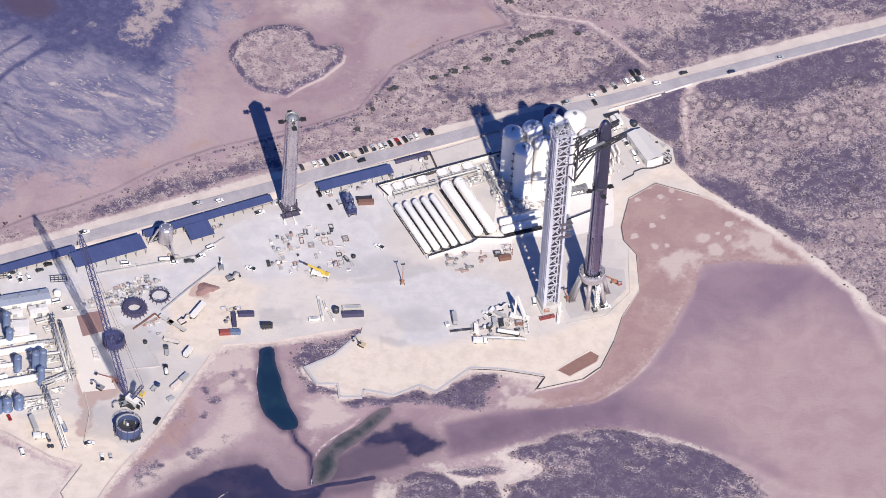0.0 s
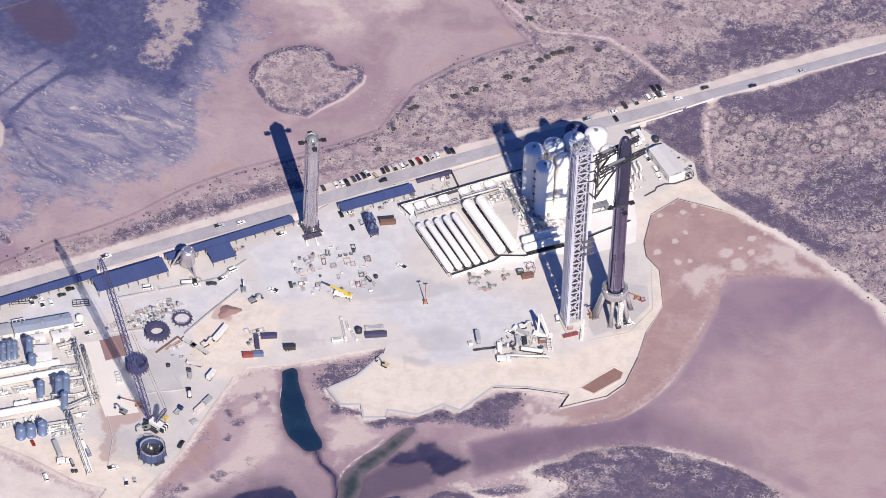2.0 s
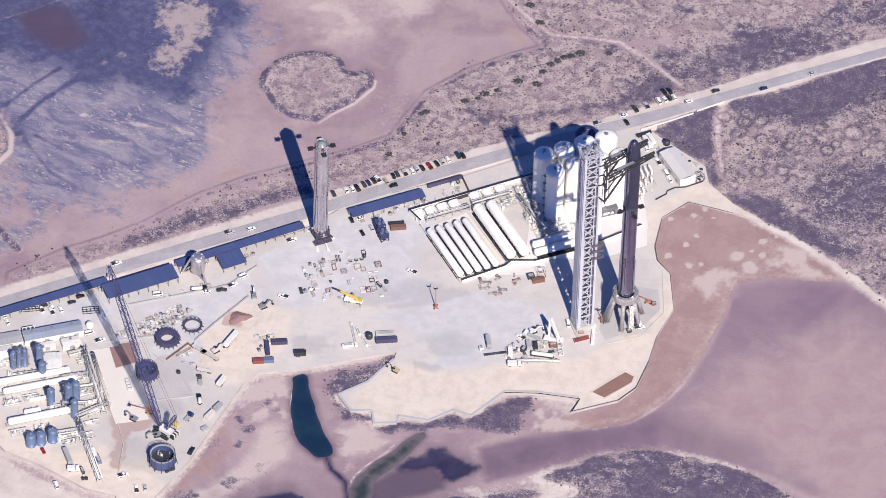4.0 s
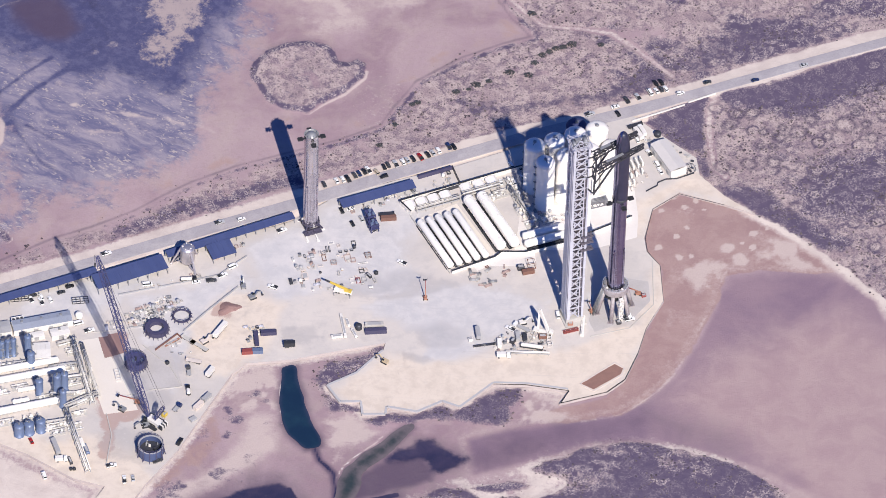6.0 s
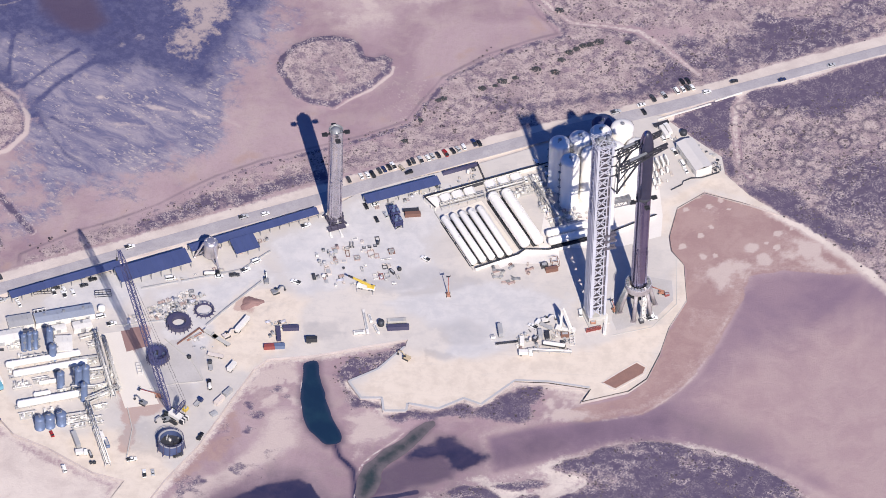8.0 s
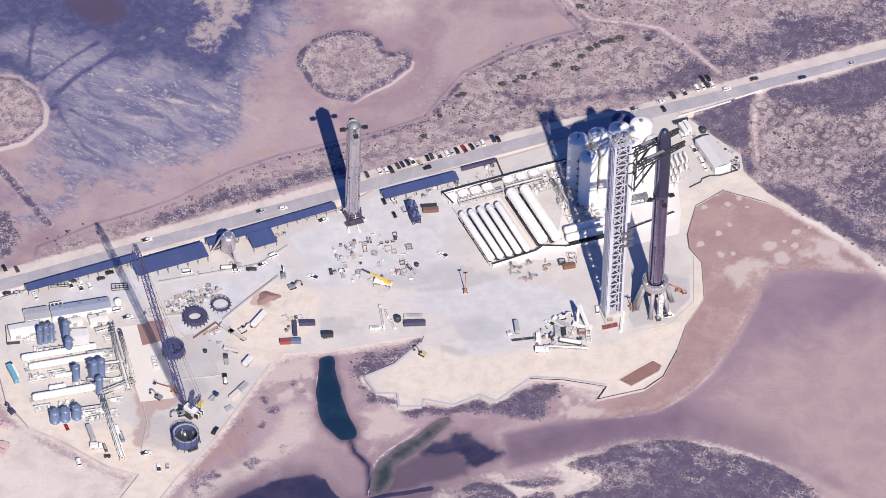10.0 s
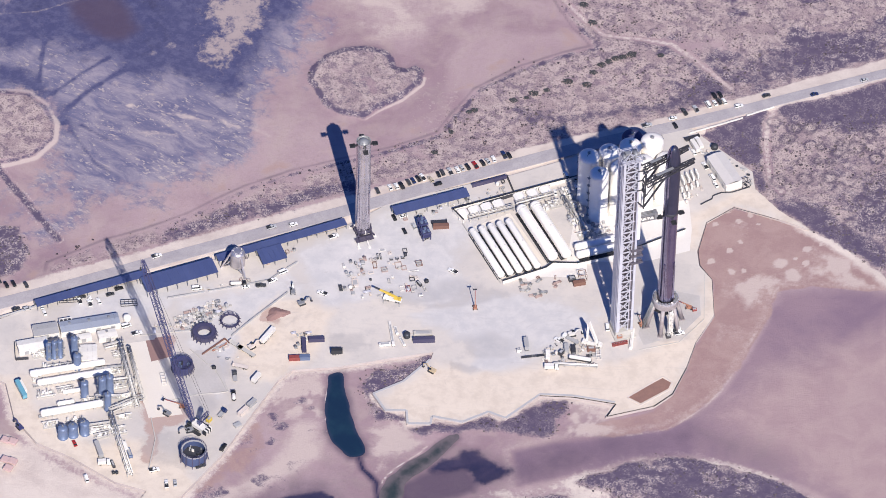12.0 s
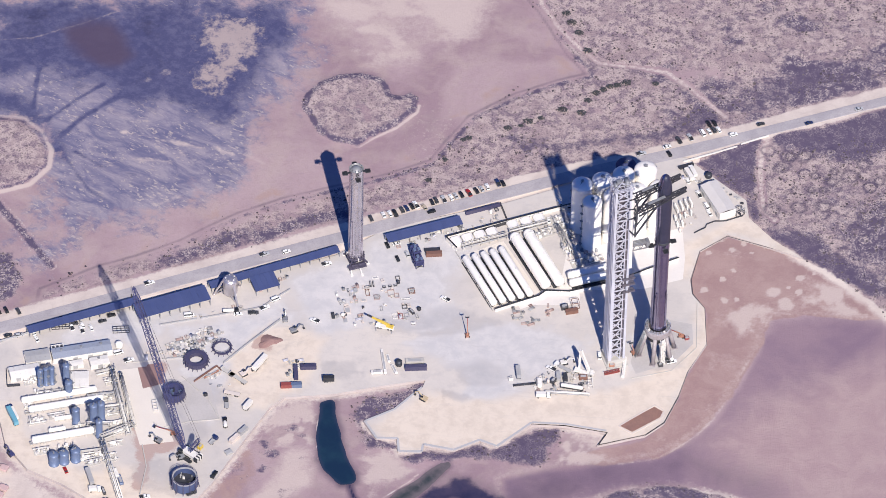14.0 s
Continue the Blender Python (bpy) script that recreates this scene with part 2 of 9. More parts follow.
def ground_material():
    m, n, l, bsdf = nodes_of("salt_flat_and_scrub")
    pos = place_coords(n)
    big = noise_node(n, l, 0.012, 6.0, 0.6, pos, 0.8)
    mid = noise_node(n, l, 0.06, 6.0, 0.62, pos, 0.5)
    fine = noise_node(n, l, 0.45, 6.0, 0.7, pos)
    grit = noise_node(n, l, 1.6, 4.0, 0.7, pos)
    # dried mud
    col = blend(n, l, remap(n, l, big, 0.35, 0.65), (0.285, 0.195, 0.225), (0.39, 0.29, 0.305))
    col = blend(n, l, calc(n, l, "MULTIPLY", remap(n, l, mid, 0.4, 0.7), 0.5), col, (0.42, 0.335, 0.31))
    col = blend(n, l, calc(n, l, "MULTIPLY", remap(n, l, fine, 0.45, 0.75), 0.25), col, (0.24, 0.165, 0.165))

    def edged(name, lo=0.35, hi=0.65, breakup=0.35, by=None):
        a = attribute(n, name)
        w = calc(n, l, "ADD", a, calc(n, l, "MULTIPLY", calc(n, l, "SUBTRACT", by if by is not None else mid, 0.5), breakup * 2))
        return remap(n, l, w, lo, hi)
    # lagoon bed, rosier and smoother
    lag = edged("lagoon", 0.2, 0.8, 0.25)
    col = blend(n, l, lag, col, blend(n, l, remap(n, l, big, 0.4, 0.62), (0.215, 0.148, 0.195), (0.27, 0.188, 0.222)))
    col = blend(n, l, calc(n, l, "MULTIPLY", edged("tan", 0.1, 0.9, 0.3), 0.8), col, blend(n, l, remap(n, l, mid, 0.35, 0.65), (0.37, 0.262, 0.265), (0.42, 0.312, 0.30)))
    # algae film, blue grey
    film = noise_node(n, l, 0.05, 9.0, 0.72, pos, 0.2)
    def along(degrees, long, short):
        """Coordinates stretched along a compass line of the flat."""
        turn = n.new("ShaderNodeMapping")
        turn.vector_type = "TEXTURE"
        turn.inputs["Rotation"].default_value = (0, 0, radians(degrees))
        turn.inputs["Scale"].default_value = (long, short, long)
        l.new(pos, turn.inputs["Vector"])
        return turn.outputs[0]
    drift = noise_node(n, l, 1.0, 8.0, 0.68, along(-27, 20, 8), 0.6)
    specks = noise_node(n, l, 1.0, 3.0, 0.6, along(-27, 3.4, 1.5), 0.3)
    alg = edged("algae", 0.35, 0.65, 0.75, film)
    pale = blend(n, l, remap(n, l, drift, 0.36, 0.66), (0.116, 0.119, 0.212), (0.295, 0.265, 0.315))
    pale = blend(n, l, calc(n, l, "MULTIPLY", remap(n, l, specks, 0.56, 0.64, 0.0, 0.9), remap(n, l, film, 0.42, 0.56)), pale, (0.42, 0.365, 0.35))
    deep = remap(n, l, calc(n, l, "ADD", attribute(n, "deep"), calc(n, l, "MULTIPLY", calc(n, l, "SUBTRACT", calc(n, l, "ADD", calc(n, l, "MULTIPLY", film, 0.6), calc(n, l, "MULTIPLY", drift, 0.4)), 0.5), 3.0)), 0.25, 0.95)
    col = blend(n, l, calc(n, l, "MULTIPLY", alg, 0.92), col, blend(n, l, deep, pale, blend(n, l, remap(n, l, noise_node(n, l, 0.22, 7.0, 0.75, pos), 0.42, 0.66), (0.040, 0.050, 0.135), (0.080, 0.088, 0.18))))
    crusty = edged("patch", 0.48, 0.98, 1.15, noise_node(n, l, 0.16, 8.0, 0.72, pos))
    col = blend(n, l, crusty, col, blend(n, l, mid, (0.30, 0.245, 0.255), (0.41, 0.335, 0.32)))
    # rusty soil
    red = edged("red", 0.4, 0.65, 0.5)
    col = blend(n, l, calc(n, l, "MULTIPLY", red, 0.88), col, blend(n, l, remap(n, l, calc(n, l, "ADD", calc(n, l, "MULTIPLY", mid, 0.7), calc(n, l, "MULTIPLY", fine, 0.3)), 0.38, 0.64), (0.31, 0.20, 0.19), (0.37, 0.255, 0.235)))
    # salt crust
    salt = edged("salt", 0.25, 0.8, 0.35, fine)
    col = blend(n, l, calc(n, l, "MULTIPLY", salt, 0.85), col, (0.52, 0.43, 0.395))
    # sand
    sand = edged("sand", 0.35, 0.7, 0.4, fine)
    col = blend(n, l, sand, col, blend(n, l, remap(n, l, mid, 0.35, 0.7), (0.62, 0.54, 0.485), (0.51, 0.432, 0.395)))
    # soil under the scrub
    veg = edged("veg", 0.38, 0.62, 0.5)
    tuft = noise_node(n, l, 0.95, 6.0, 0.85, pos)
    mott = noise_node(n, l, 0.17, 6.0, 0.62, pos)
    low = blend(n, l, remap(n, l, tuft, 0.40, 0.60), (0.130, 0.097, 0.136), (0.325, 0.248, 0.265))
    high = blend(n, l, remap(n, l, tuft, 0.34, 0.54), (0.205, 0.152, 0.172), (0.46, 0.372, 0.352))
    litter = blend(n, l, remap(n, l, mott, 0.40, 0.56), low, high)
    bare = blend(n, l, remap(n, l, grit, 0.4, 0.62), (0.245, 0.18, 0.20), (0.38, 0.295, 0.295))
    litter = blend(n, l, calc(n, l, "MULTIPLY", remap(n, l, mid, 0.50, 0.62), 0.85), litter, bare)
    # single low bushes, one to two metres across
    dots = n.new("ShaderNodeTexVoronoi")
    dots.voronoi_dimensions = "2D"
    dots.inputs["Scale"].default_value = 0.58
    shake = n.new("ShaderNodeTexNoise")
    shake.inputs["Scale"].default_value = 0.9
    l.new(pos, shake.inputs["Vector"])
    nudged = n.new("ShaderNodeVectorMath")
    nudged.operation = "MULTIPLY_ADD"
    nudged.inputs[1].default_value = (1.6, 1.6, 0.0)
    l.new(shake.outputs["Color"], nudged.inputs[0])
    l.new(pos, nudged.inputs[2])
    l.new(nudged.outputs[0], dots.inputs["Vector"])
    each = n.new("ShaderNodeSeparateColor")
    l.new(dots.outputs["Color"], each.inputs[0])
    reach = remap(n, l, each.outputs[0], 0.45, 1.0, 0.0, 0.42)
    dot = remap(n, l, calc(n, l, "SUBTRACT", reach, dots.outputs["Distance"]), 0.0, 0.10)
    litter = blend(n, l, calc(n, l, "MULTIPLY", dot, 0.62), litter, (0.115, 0.09, 0.10))
    col = blend(n, l, veg, col, litter)
    # dense low scrub, dark with pale tufts and round clumps
    rings = n.new("ShaderNodeTexVoronoi")
    rings.voronoi_dimensions = "2D"
    rings.inputs["Scale"].default_value = 0.085
    warp = n.new("ShaderNodeVectorMath")
    warp.operation = "ADD"
    jig = n.new("ShaderNodeTexNoise")
    jig.inputs["Scale"].default_value = 0.25
    lift = n.new("ShaderNodeVectorMath")
    lift.operation = "SCALE"
    lift.inputs["Scale"].default_value = 3.8
    l.new(jig.outputs["Color"], lift.inputs[0])
    l.new(pos, jig.inputs["Vector"])
    l.new(pos, warp.inputs[0])
    l.new(lift.outputs[0], warp.inputs[1])
    l.new(warp.outputs[0], rings.inputs["Vector"])
    hoop = calc(n, l, "SUBTRACT", 1.0, remap(n, l, calc(n, l, "ABSOLUTE", calc(n, l, "SUBTRACT", rings.outputs["Distance"], 0.34), 0.0), 0.03, 0.12))
    hoop = calc(n, l, "MULTIPLY", hoop, remap(n, l, big, 0.36, 0.5))
    dark = edged("dark", 0.3, 0.7, 0.75, noise_node(n, l, 0.2, 8.0, 0.75, pos))
    dense = edged("dense", 0.3, 0.75, 0.5)
    grassy = calc(n, l, "MULTIPLY", remap(n, l, tuft, 0.46, 0.60), remap(n, l, noise_node(n, l, 0.16, 4.0, 0.6, pos), 0.42, 0.56))
    grassy = calc(n, l, "MULTIPLY", grassy, remap(n, l, dense, 0.0, 1.0, 1.0, 0.3))
    thick = blend(n, l, grassy, (0.084, 0.065, 0.116), (0.50, 0.42, 0.40))
    col = blend(n, l, calc(n, l, "MULTIPLY", dark, 0.92), col, thick)
    clumps = attribute(n, "clumps")
    pick = n.new("ShaderNodeSeparateColor")
    l.new(rings.outputs["Color"], pick.inputs[0])
    chosen = calc(n, l, "MULTIPLY", clumps, calc(n, l, "MULTIPLY", remap(n, l, pick.outputs[0], 0.6, 0.75), remap(n, l, mid, 0.38, 0.55)))
    core = calc(n, l, "SUBTRACT", 1.0, remap(n, l, rings.outputs["Distance"], 0.20, 0.28))
    col = blend(n, l, calc(n, l, "MULTIPLY", calc(n, l, "MULTIPLY", core, chosen), remap(n, l, tuft, 0.46, 0.58, 0.05, 0.8)), col, (0.50, 0.42, 0.385))
    col = blend(n, l, calc(n, l, "MULTIPLY", calc(n, l, "MULTIPLY", hoop, chosen), remap(n, l, tuft, 0.40, 0.62, 0.95, 0.45)), col, (0.078, 0.06, 0.105))
    lone_core, lone_ring = attribute(n, "tufted"), attribute(n, "rim")
    col = blend(n, l, calc(n, l, "MULTIPLY", lone_core, remap(n, l, tuft, 0.44, 0.58, 0.0, 0.7)), col, (0.50, 0.42, 0.385))
    col = blend(n, l, calc(n, l, "MULTIPLY", lone_ring, remap(n, l, tuft, 0.42, 0.66, 0.95, 0.4)), col, (0.075, 0.058, 0.095))
    # wet ground and pools
    wet = edged("wet", 0.15, 0.85, 0.3)
    col = blend(n, l, calc(n, l, "MULTIPLY", wet, 0.85), col, (0.088, 0.064, 0.10))
    pool = edged("pool", 0.3, 0.65, 0.5, film)
    col = blend(n, l, calc(n, l, "MULTIPLY", pool, 0.97), col, blend(n, l, remap(n, l, mid, 0.4, 0.65), (0.025, 0.026, 0.066), (0.048, 0.04, 0.08)))
    col = blend(n, l, edged("foam", 0.3, 0.7, 0.4, fine), col, (0.50, 0.44, 0.43))
    l.new(col, bsdf.inputs["Base Color"])
    l.new(remap(n, l, wet, 0, 1, 0.9, 0.45), bsdf.inputs["Roughness"])
    bsdf.inputs["Specular IOR Level"].default_value = 0.25
    relief(n, l, bsdf, calc(n, l, "ADD", fine, calc(n, l, "MULTIPLY", grit, 0.5)), 0.5, 0.5)
    return m


def yard_material():
    m, n, l, bsdf = nodes_of("yard_gravel")
    pos = place_coords(n)
    big = noise_node(n, l, 0.02, 6.0, 0.6, pos, 0.6)
    mid = noise_node(n, l, 0.11, 7.0, 0.66, pos, 0.2)
    fine = noise_node(n, l, 0.9, 6.0, 0.7, pos)
    col = blend(n, l, remap(n, l, big, 0.35, 0.65), (0.59, 0.54, 0.495), (0.51, 0.472, 0.445))
    col = blend(n, l, calc(n, l, "MULTIPLY", remap(n, l, mid, 0.45, 0.75), 0.5), col, (0.41, 0.385, 0.38))
    grey = remap(n, l, calc(n, l, "ADD", attribute(n, "grey"), calc(n, l, "MULTIPLY", calc(n, l, "SUBTRACT", mid, 0.5), 0.9)), 0.3, 0.75)
    col = blend(n, l, grey, col, blend(n, l, remap(n, l, mid, 0.35, 0.65), (0.49, 0.475, 0.48), (0.57, 0.545, 0.535)))
    sand = remap(n, l, calc(n, l, "ADD", attribute(n, "sand"), calc(n, l, "MULTIPLY", calc(n, l, "SUBTRACT", mid, 0.5), 0.5)), 0.3, 0.7)
    col = blend(n, l, sand, col, blend(n, l, remap(n, l, mid, 0.4, 0.65), (0.655, 0.57, 0.485), (0.575, 0.495, 0.42)))
    red = remap(n, l, calc(n, l, "ADD", attribute(n, "red"), calc(n, l, "MULTIPLY", calc(n, l, "SUBTRACT", fine, 0.5), 0.9)), 0.35, 0.7)
    col = blend(n, l, calc(n, l, "MULTIPLY", red, 0.68), col, blend(n, l, fine, (0.33, 0.20, 0.175), (0.43, 0.29, 0.255)))
    dark = remap(n, l, calc(n, l, "ADD", attribute(n, "dark"), calc(n, l, "MULTIPLY", calc(n, l, "SUBTRACT", mid, 0.5), 0.8)), 0.3, 0.75)
    col = blend(n, l, calc(n, l, "MULTIPLY", dark, 0.38), col, (0.32, 0.305, 0.315))
    col = blend(n, l, calc(n, l, "MULTIPLY", remap(n, l, fine, 0.5, 0.8), 0.18), col, (0.35, 0.31, 0.29))
    turn = n.new("ShaderNodeMapping")
    turn.inputs["Rotation"].default_value = (0, 0, radians(-14))
    turn.inputs["Scale"].default_value = (0.03, 0.4, 0.05)
    l.new(pos, turn.inputs["Vector"])
    wheel_marks = noise_node(n, l, 1.0, 7.0, 0.7, turn.outputs[0])
    col = blend(n, l, calc(n, l, "MULTIPLY", remap(n, l, wheel_marks, 0.54, 0.72), 0.25), col, (0.40, 0.375, 0.37))
    spill = noise_node(n, l, 0.2, 6.0, 0.7, pos, 0.3)
    col = blend(n, l, calc(n, l, "MULTIPLY", remap(n, l, spill, 0.60, 0.72), 0.22), col, (0.33, 0.29, 0.28))
    col = blend(n, l, calc(n, l, "MULTIPLY", remap(n, l, spill, 0.40, 0.28), 0.25), col, (0.68, 0.63, 0.59))
    l.new(col, bsdf.inputs["Base Color"])
    bsdf.inputs["Roughness"].default_value = 0.9
    bsdf.inputs["Specular IOR Level"].default_value = 0.2
    relief(n, l, bsdf, fine, 0.35, 0.15)
    return m


def road_material():
    m, n, l, bsdf = nodes_of("worn_asphalt")
    pos = place_coords(n)
    a = noise_node(n, l, 0.08, 6.0, 0.65, pos, 0.8)
    b = noise_node(n, l, 0.9, 5.0, 0.7, pos)
    col = blend(n, l, remap(n, l, a, 0.35, 0.7), (0.34, 0.315, 0.335), (0.42, 0.39, 0.40))
    col = blend(n, l, calc(n, l, "MULTIPLY", remap(n, l, b, 0.45, 0.75), 0.4), col, (0.20, 0.185, 0.19))
    l.new(col, bsdf.inputs["Base Color"])
    bsdf.inputs["Roughness"].default_value = 0.85
    relief(n, l, bsdf, b, 0.2, 0.05)
    return m


def water_material(name, deep, shallow, margin):
    m, n, l, bsdf = nodes_of(name)
    pos = place_coords(n)
    a = noise_node(n, l, 0.07, 5.0, 0.6, pos)
    col = blend(n, l, remap(n, l, a, 0.4, 0.7), deep, shallow)
    far_in = remap(n, l, calc(n, l, "ADD", attribute(n, "depth"), calc(n, l, "MULTIPLY", calc(n, l, "SUBTRACT", noise_node(n, l, 0.12, 5.0, 0.6, pos), 0.5), 1.0)), 0.1, 0.8)
    l.new(blend(n, l, far_in, margin, col), bsdf.inputs["Base Color"])
    bsdf.inputs["Roughness"].default_value = 0.12
    relief(n, l, bsdf, noise_node(n, l, 1.2, 3.0, 0.6, pos), 0.04, 0.1)
    return m


def scrub_material():
    m, n, l, bsdf = nodes_of("scrub_leaves")
    pos = place_coords(n)
    rnd = n.new("ShaderNodeNewGeometry").outputs["Random Per Island"]
    ramp = n.new("ShaderNodeValToRGB")
    ramp.color_ramp.interpolation = "LINEAR"
    stops = [(0.0, (0.065, 0.052, 0.072)), (0.30, (0.09, 0.072, 0.092)), (0.5, (0.14, 0.11, 0.12)), (0.75, (0.17, 0.138, 0.145)), (1.0, (0.20, 0.165, 0.17))]
    while len(ramp.color_ramp.elements) < len(stops):
        ramp.color_ramp.elements.new(0.5)
    for e, (p, c) in zip(ramp.color_ramp.elements, stops):
        e.position, e.color = p, (*c, 1)
    l.new(rnd, ramp.inputs[0])
    f = noise_node(n, l, 1.5, 4.0, 0.7, pos)
    l.new(blend(n, l, calc(n, l, "MULTIPLY", f, 0.5), ramp.outputs[0], (0.06, 0.052, 0.045)), bsdf.inputs["Base Color"])
    bsdf.inputs["Roughness"].default_value = 0.9
    bsdf.inputs["Specular IOR Level"].default_value = 0.15
    relief(n, l, bsdf, f, 0.6, 0.4)
    return m


M_GROUND, M_YARD, M_ROAD = ground_material(), yard_material(), road_material()
M_POND = water_material("pond_water", (0.010, 0.026, 0.055), (0.014, 0.038, 0.065), (0.028, 0.04, 0.075))
M_GREENWATER = water_material("green_water", (0.032, 0.046, 0.05), (0.055, 0.06, 0.062), (0.15, 0.125, 0.135))
M_SCRUB = scrub_material()
M_BANK = surface("earth_bank", (0.43, 0.375, 0.355), (0.32, 0.27, 0.265), 0.95, grain=0.7, patch=0.08, amount=0.9, bump=0.4)

# ================= plan of the land =================
ROADC = [(-302.8, -57.4), (-266.5, -41.3), (-193.9, -5.0), (-125.2, 28.3), (-93.9, 43.0), (-56.2, 62.5), (-11.8, 84.0), (32.9, 105.2), (84.5, 125.8), (129.8, 146.9), (195.2, 177.5), (250.6, 202.7), (294.5, 223.1)]
ISLE = [(-111.4, 173.1), (-98.4, 174.9), (-88.6, 171.7), (-83.5, 166.6), (-81.5, 159.4), (-76.2, 158.0), (-69.9, 161.5), (-65.0, 157.3), (-65.9, 146.1), (-76.5, 132.6), (-88.7, 123.1), (-96.1, 115.4), (-110.9, 116.7), (-121.3, 123.5), (-127.3, 134.4), (-132.4, 143.1), (-131.0, 154.8), (-122.3, 166.4)]
ISLW = [(-323.3, 116.9), (-303.7, 117.4), (-290.6, 116.9), (-279.6, 107.5), (-272.1, 94.5), (-272.3, 80.8), (-280.9, 66.3), (-296.2, 59.3), (-315.3, 56.0)]
NSCRUB = [(-263.0, -16.2), (-232.8, 4.5), (-211.2, 15.5), (-189.7, 28.7), (-174.6, 41.5), (-159.3, 53.4), (-134.4, 68.0), (-112.3, 77.9), (-77.4, 93.1), (-52.2, 107.9), (-46.4, 122.4), (-34.5, 144.5), (-9.2, 165.7), (13.4, 178.3), (31.2, 186.1), (19.0, 201.6), (-1.2, 236.1), (-6.9, 245.1), (-15.7, 272.9), (240.3, 367.2), (294.6, 223.2), (228.1, 203.5), (162.3, 172.6), (110.2, 144.2), (65.0, 121.3), (16.9, 97.3), (-31.1, 79.1), (-75.6, 62.1), (-125.8, 37.0), (-187.8, 4.2), (-249.3, -26.1), (-261.4, -33.8)]
ESCRUB = [(94.4, 124.1), (130.0, 142.3), (195.3, 173.4), (261.3, 203.3), (328.0, 235.9), (325.6, -82.9), (251.9, -28.6), (229.9, -4.1), (213.7, 14.4), (190.9, 34.7), (164.7, 50.4), (144.9, 66.7), (129.5, 80.0), (125.0, 95.0), (108.0, 108.0)]
SSCRUB = [(40.5, -152.3), (52.7, -144.8), (60.5, -143.3), (69.6, -135.2), (86.6, -129.0), (105.5, -129.4), (124.4, -133.3), (143.4, -140.0), (165.6, -150.8), (184.6, -168.0), (200.6, -195.8), (47.5, -209.5), (44.6, -176.3), (56.8, -168.9), (62.8, -162.9), (53.2, -157.9)]
WSCRUB = [(-82.4, -87.5), (-76.5, -80.5), (-54.7, -74.2), (-44.1, -66.6), (-42.2, -70.8), (-54.2, -82.8), (-66.3, -92.6), (-75.5, -97.7), (-70.2, -105.9), (-58.9, -111.3), (-54.1, -113.0), (-55.4, -117.4), (-61.6, -118.0), (-71.2, -116.7), (-75.2, -102.0), (-80.3, -96.0)]
MSCRUB = [(-52.0, -122.3), (-39.6, -118.2), (-24.0, -116.7), (-7.1, -107.9), (-0.5, -113.8), (7.0, -105.3), (19.2, -96.9), (34.2, -93.0), (35.3, -104.9), (29.2, -109.8), (30.3, -120.4), (23.5, -123.2), (11.0, -123.4), (1.4, -120.9), (-14.3, -120.2), (-33.0, -124.8), (-45.3, -128.5)]
LSCRUB = [(-126.3, -93.7), (-100.0, -84.8), (-99.7, -112.9), (-93.7, -133.7), (-106.3, -156.1), (-120.6, -174.3), (-141.4, -188.8), (-161.9, -204.0), (-168.2, -182.8), (-151.6, -156.0), (-137.0, -120.5)]
POND = [(-99.0, -85.6), (-93.8, -82.9), (-90.5, -84.4), (-89.6, -94.7), (-86.5, -103.1), (-83.2, -115.7), (-79.3, -128.2), (-73.7, -136.2), (-73.3, -142.6), (-77.2, -145.9), (-81.9, -146.3), (-86.9, -141.7), (-92.0, -135.7), (-95.6, -127.5), (-97.9, -117.0), (-99.1, -104.2), (-97.9, -93.3)]
GREEN = [(-23.7, -122.3), (-29.2, -124.5), (-35.8, -130.7), (-41.6, -139.7), (-50.5, -146.9), (-54.8, -153.6), (-59.3, -158.3), (-62.5, -167.0), (-63.4, -177.6), (-62.0, -185.0), (-56.1, -184.5), (-51.8, -178.7), (-49.8, -170.1), (-50.4, -164.7), (-48.3, -159.4), (-40.8, -152.4), (-35.0, -145.5), (-27.7, -134.2), (-21.9, -126.4)]
DARKW = [(-18.1, -136.5), (-12.6, -136.8), (-4.1, -141.2), (4.2, -144.2), (7.7, -146.7), (3.2, -151.7), (-4.8, -156.5), (-10.0, -155.6), (-11.7, -149.3), (-18.8, -149.0), (-28.2, -152.3), (-37.0, -153.1), (-36.4, -150.6), (-31.2, -145.9), (-19.1, -142.6)]
SWATER = [(-145.0, -202.5), (-135.2, -188.2), (-117.2, -178.2), (-102.2, -170.6), (-95.2, -172.1), (-89.2, -177.8), (-84.1, -185.8), (-77.4, -192.3), (-66.7, -190.5), (-57.6, -186.3), (-42.3, -182.0), (-30.1, -178.0), (-35.9, -184.4), (-51.2, -189.1), (-60.1, -195.8), (-65.4, -211.2), (-151.5, -218.9)]
ALGAE = [(-328.1, 211.1), (-146.2, 228.8), (-138.6, 181.7), (-147.9, 162.8), (-158.5, 141.7), (-164.4, 121.1), (-160.9, 101.6), (-163.6, 81.6), (-176.6, 71.6), (-191.6, 65.8), (-206.2, 56.8), (-217.5, 46.0), (-239.0, 43.9), (-260.4, 54.9), (-268.8, 80.2), (-267.8, 91.3), (-285.1, 118.3), (-317.3, 124.1)]
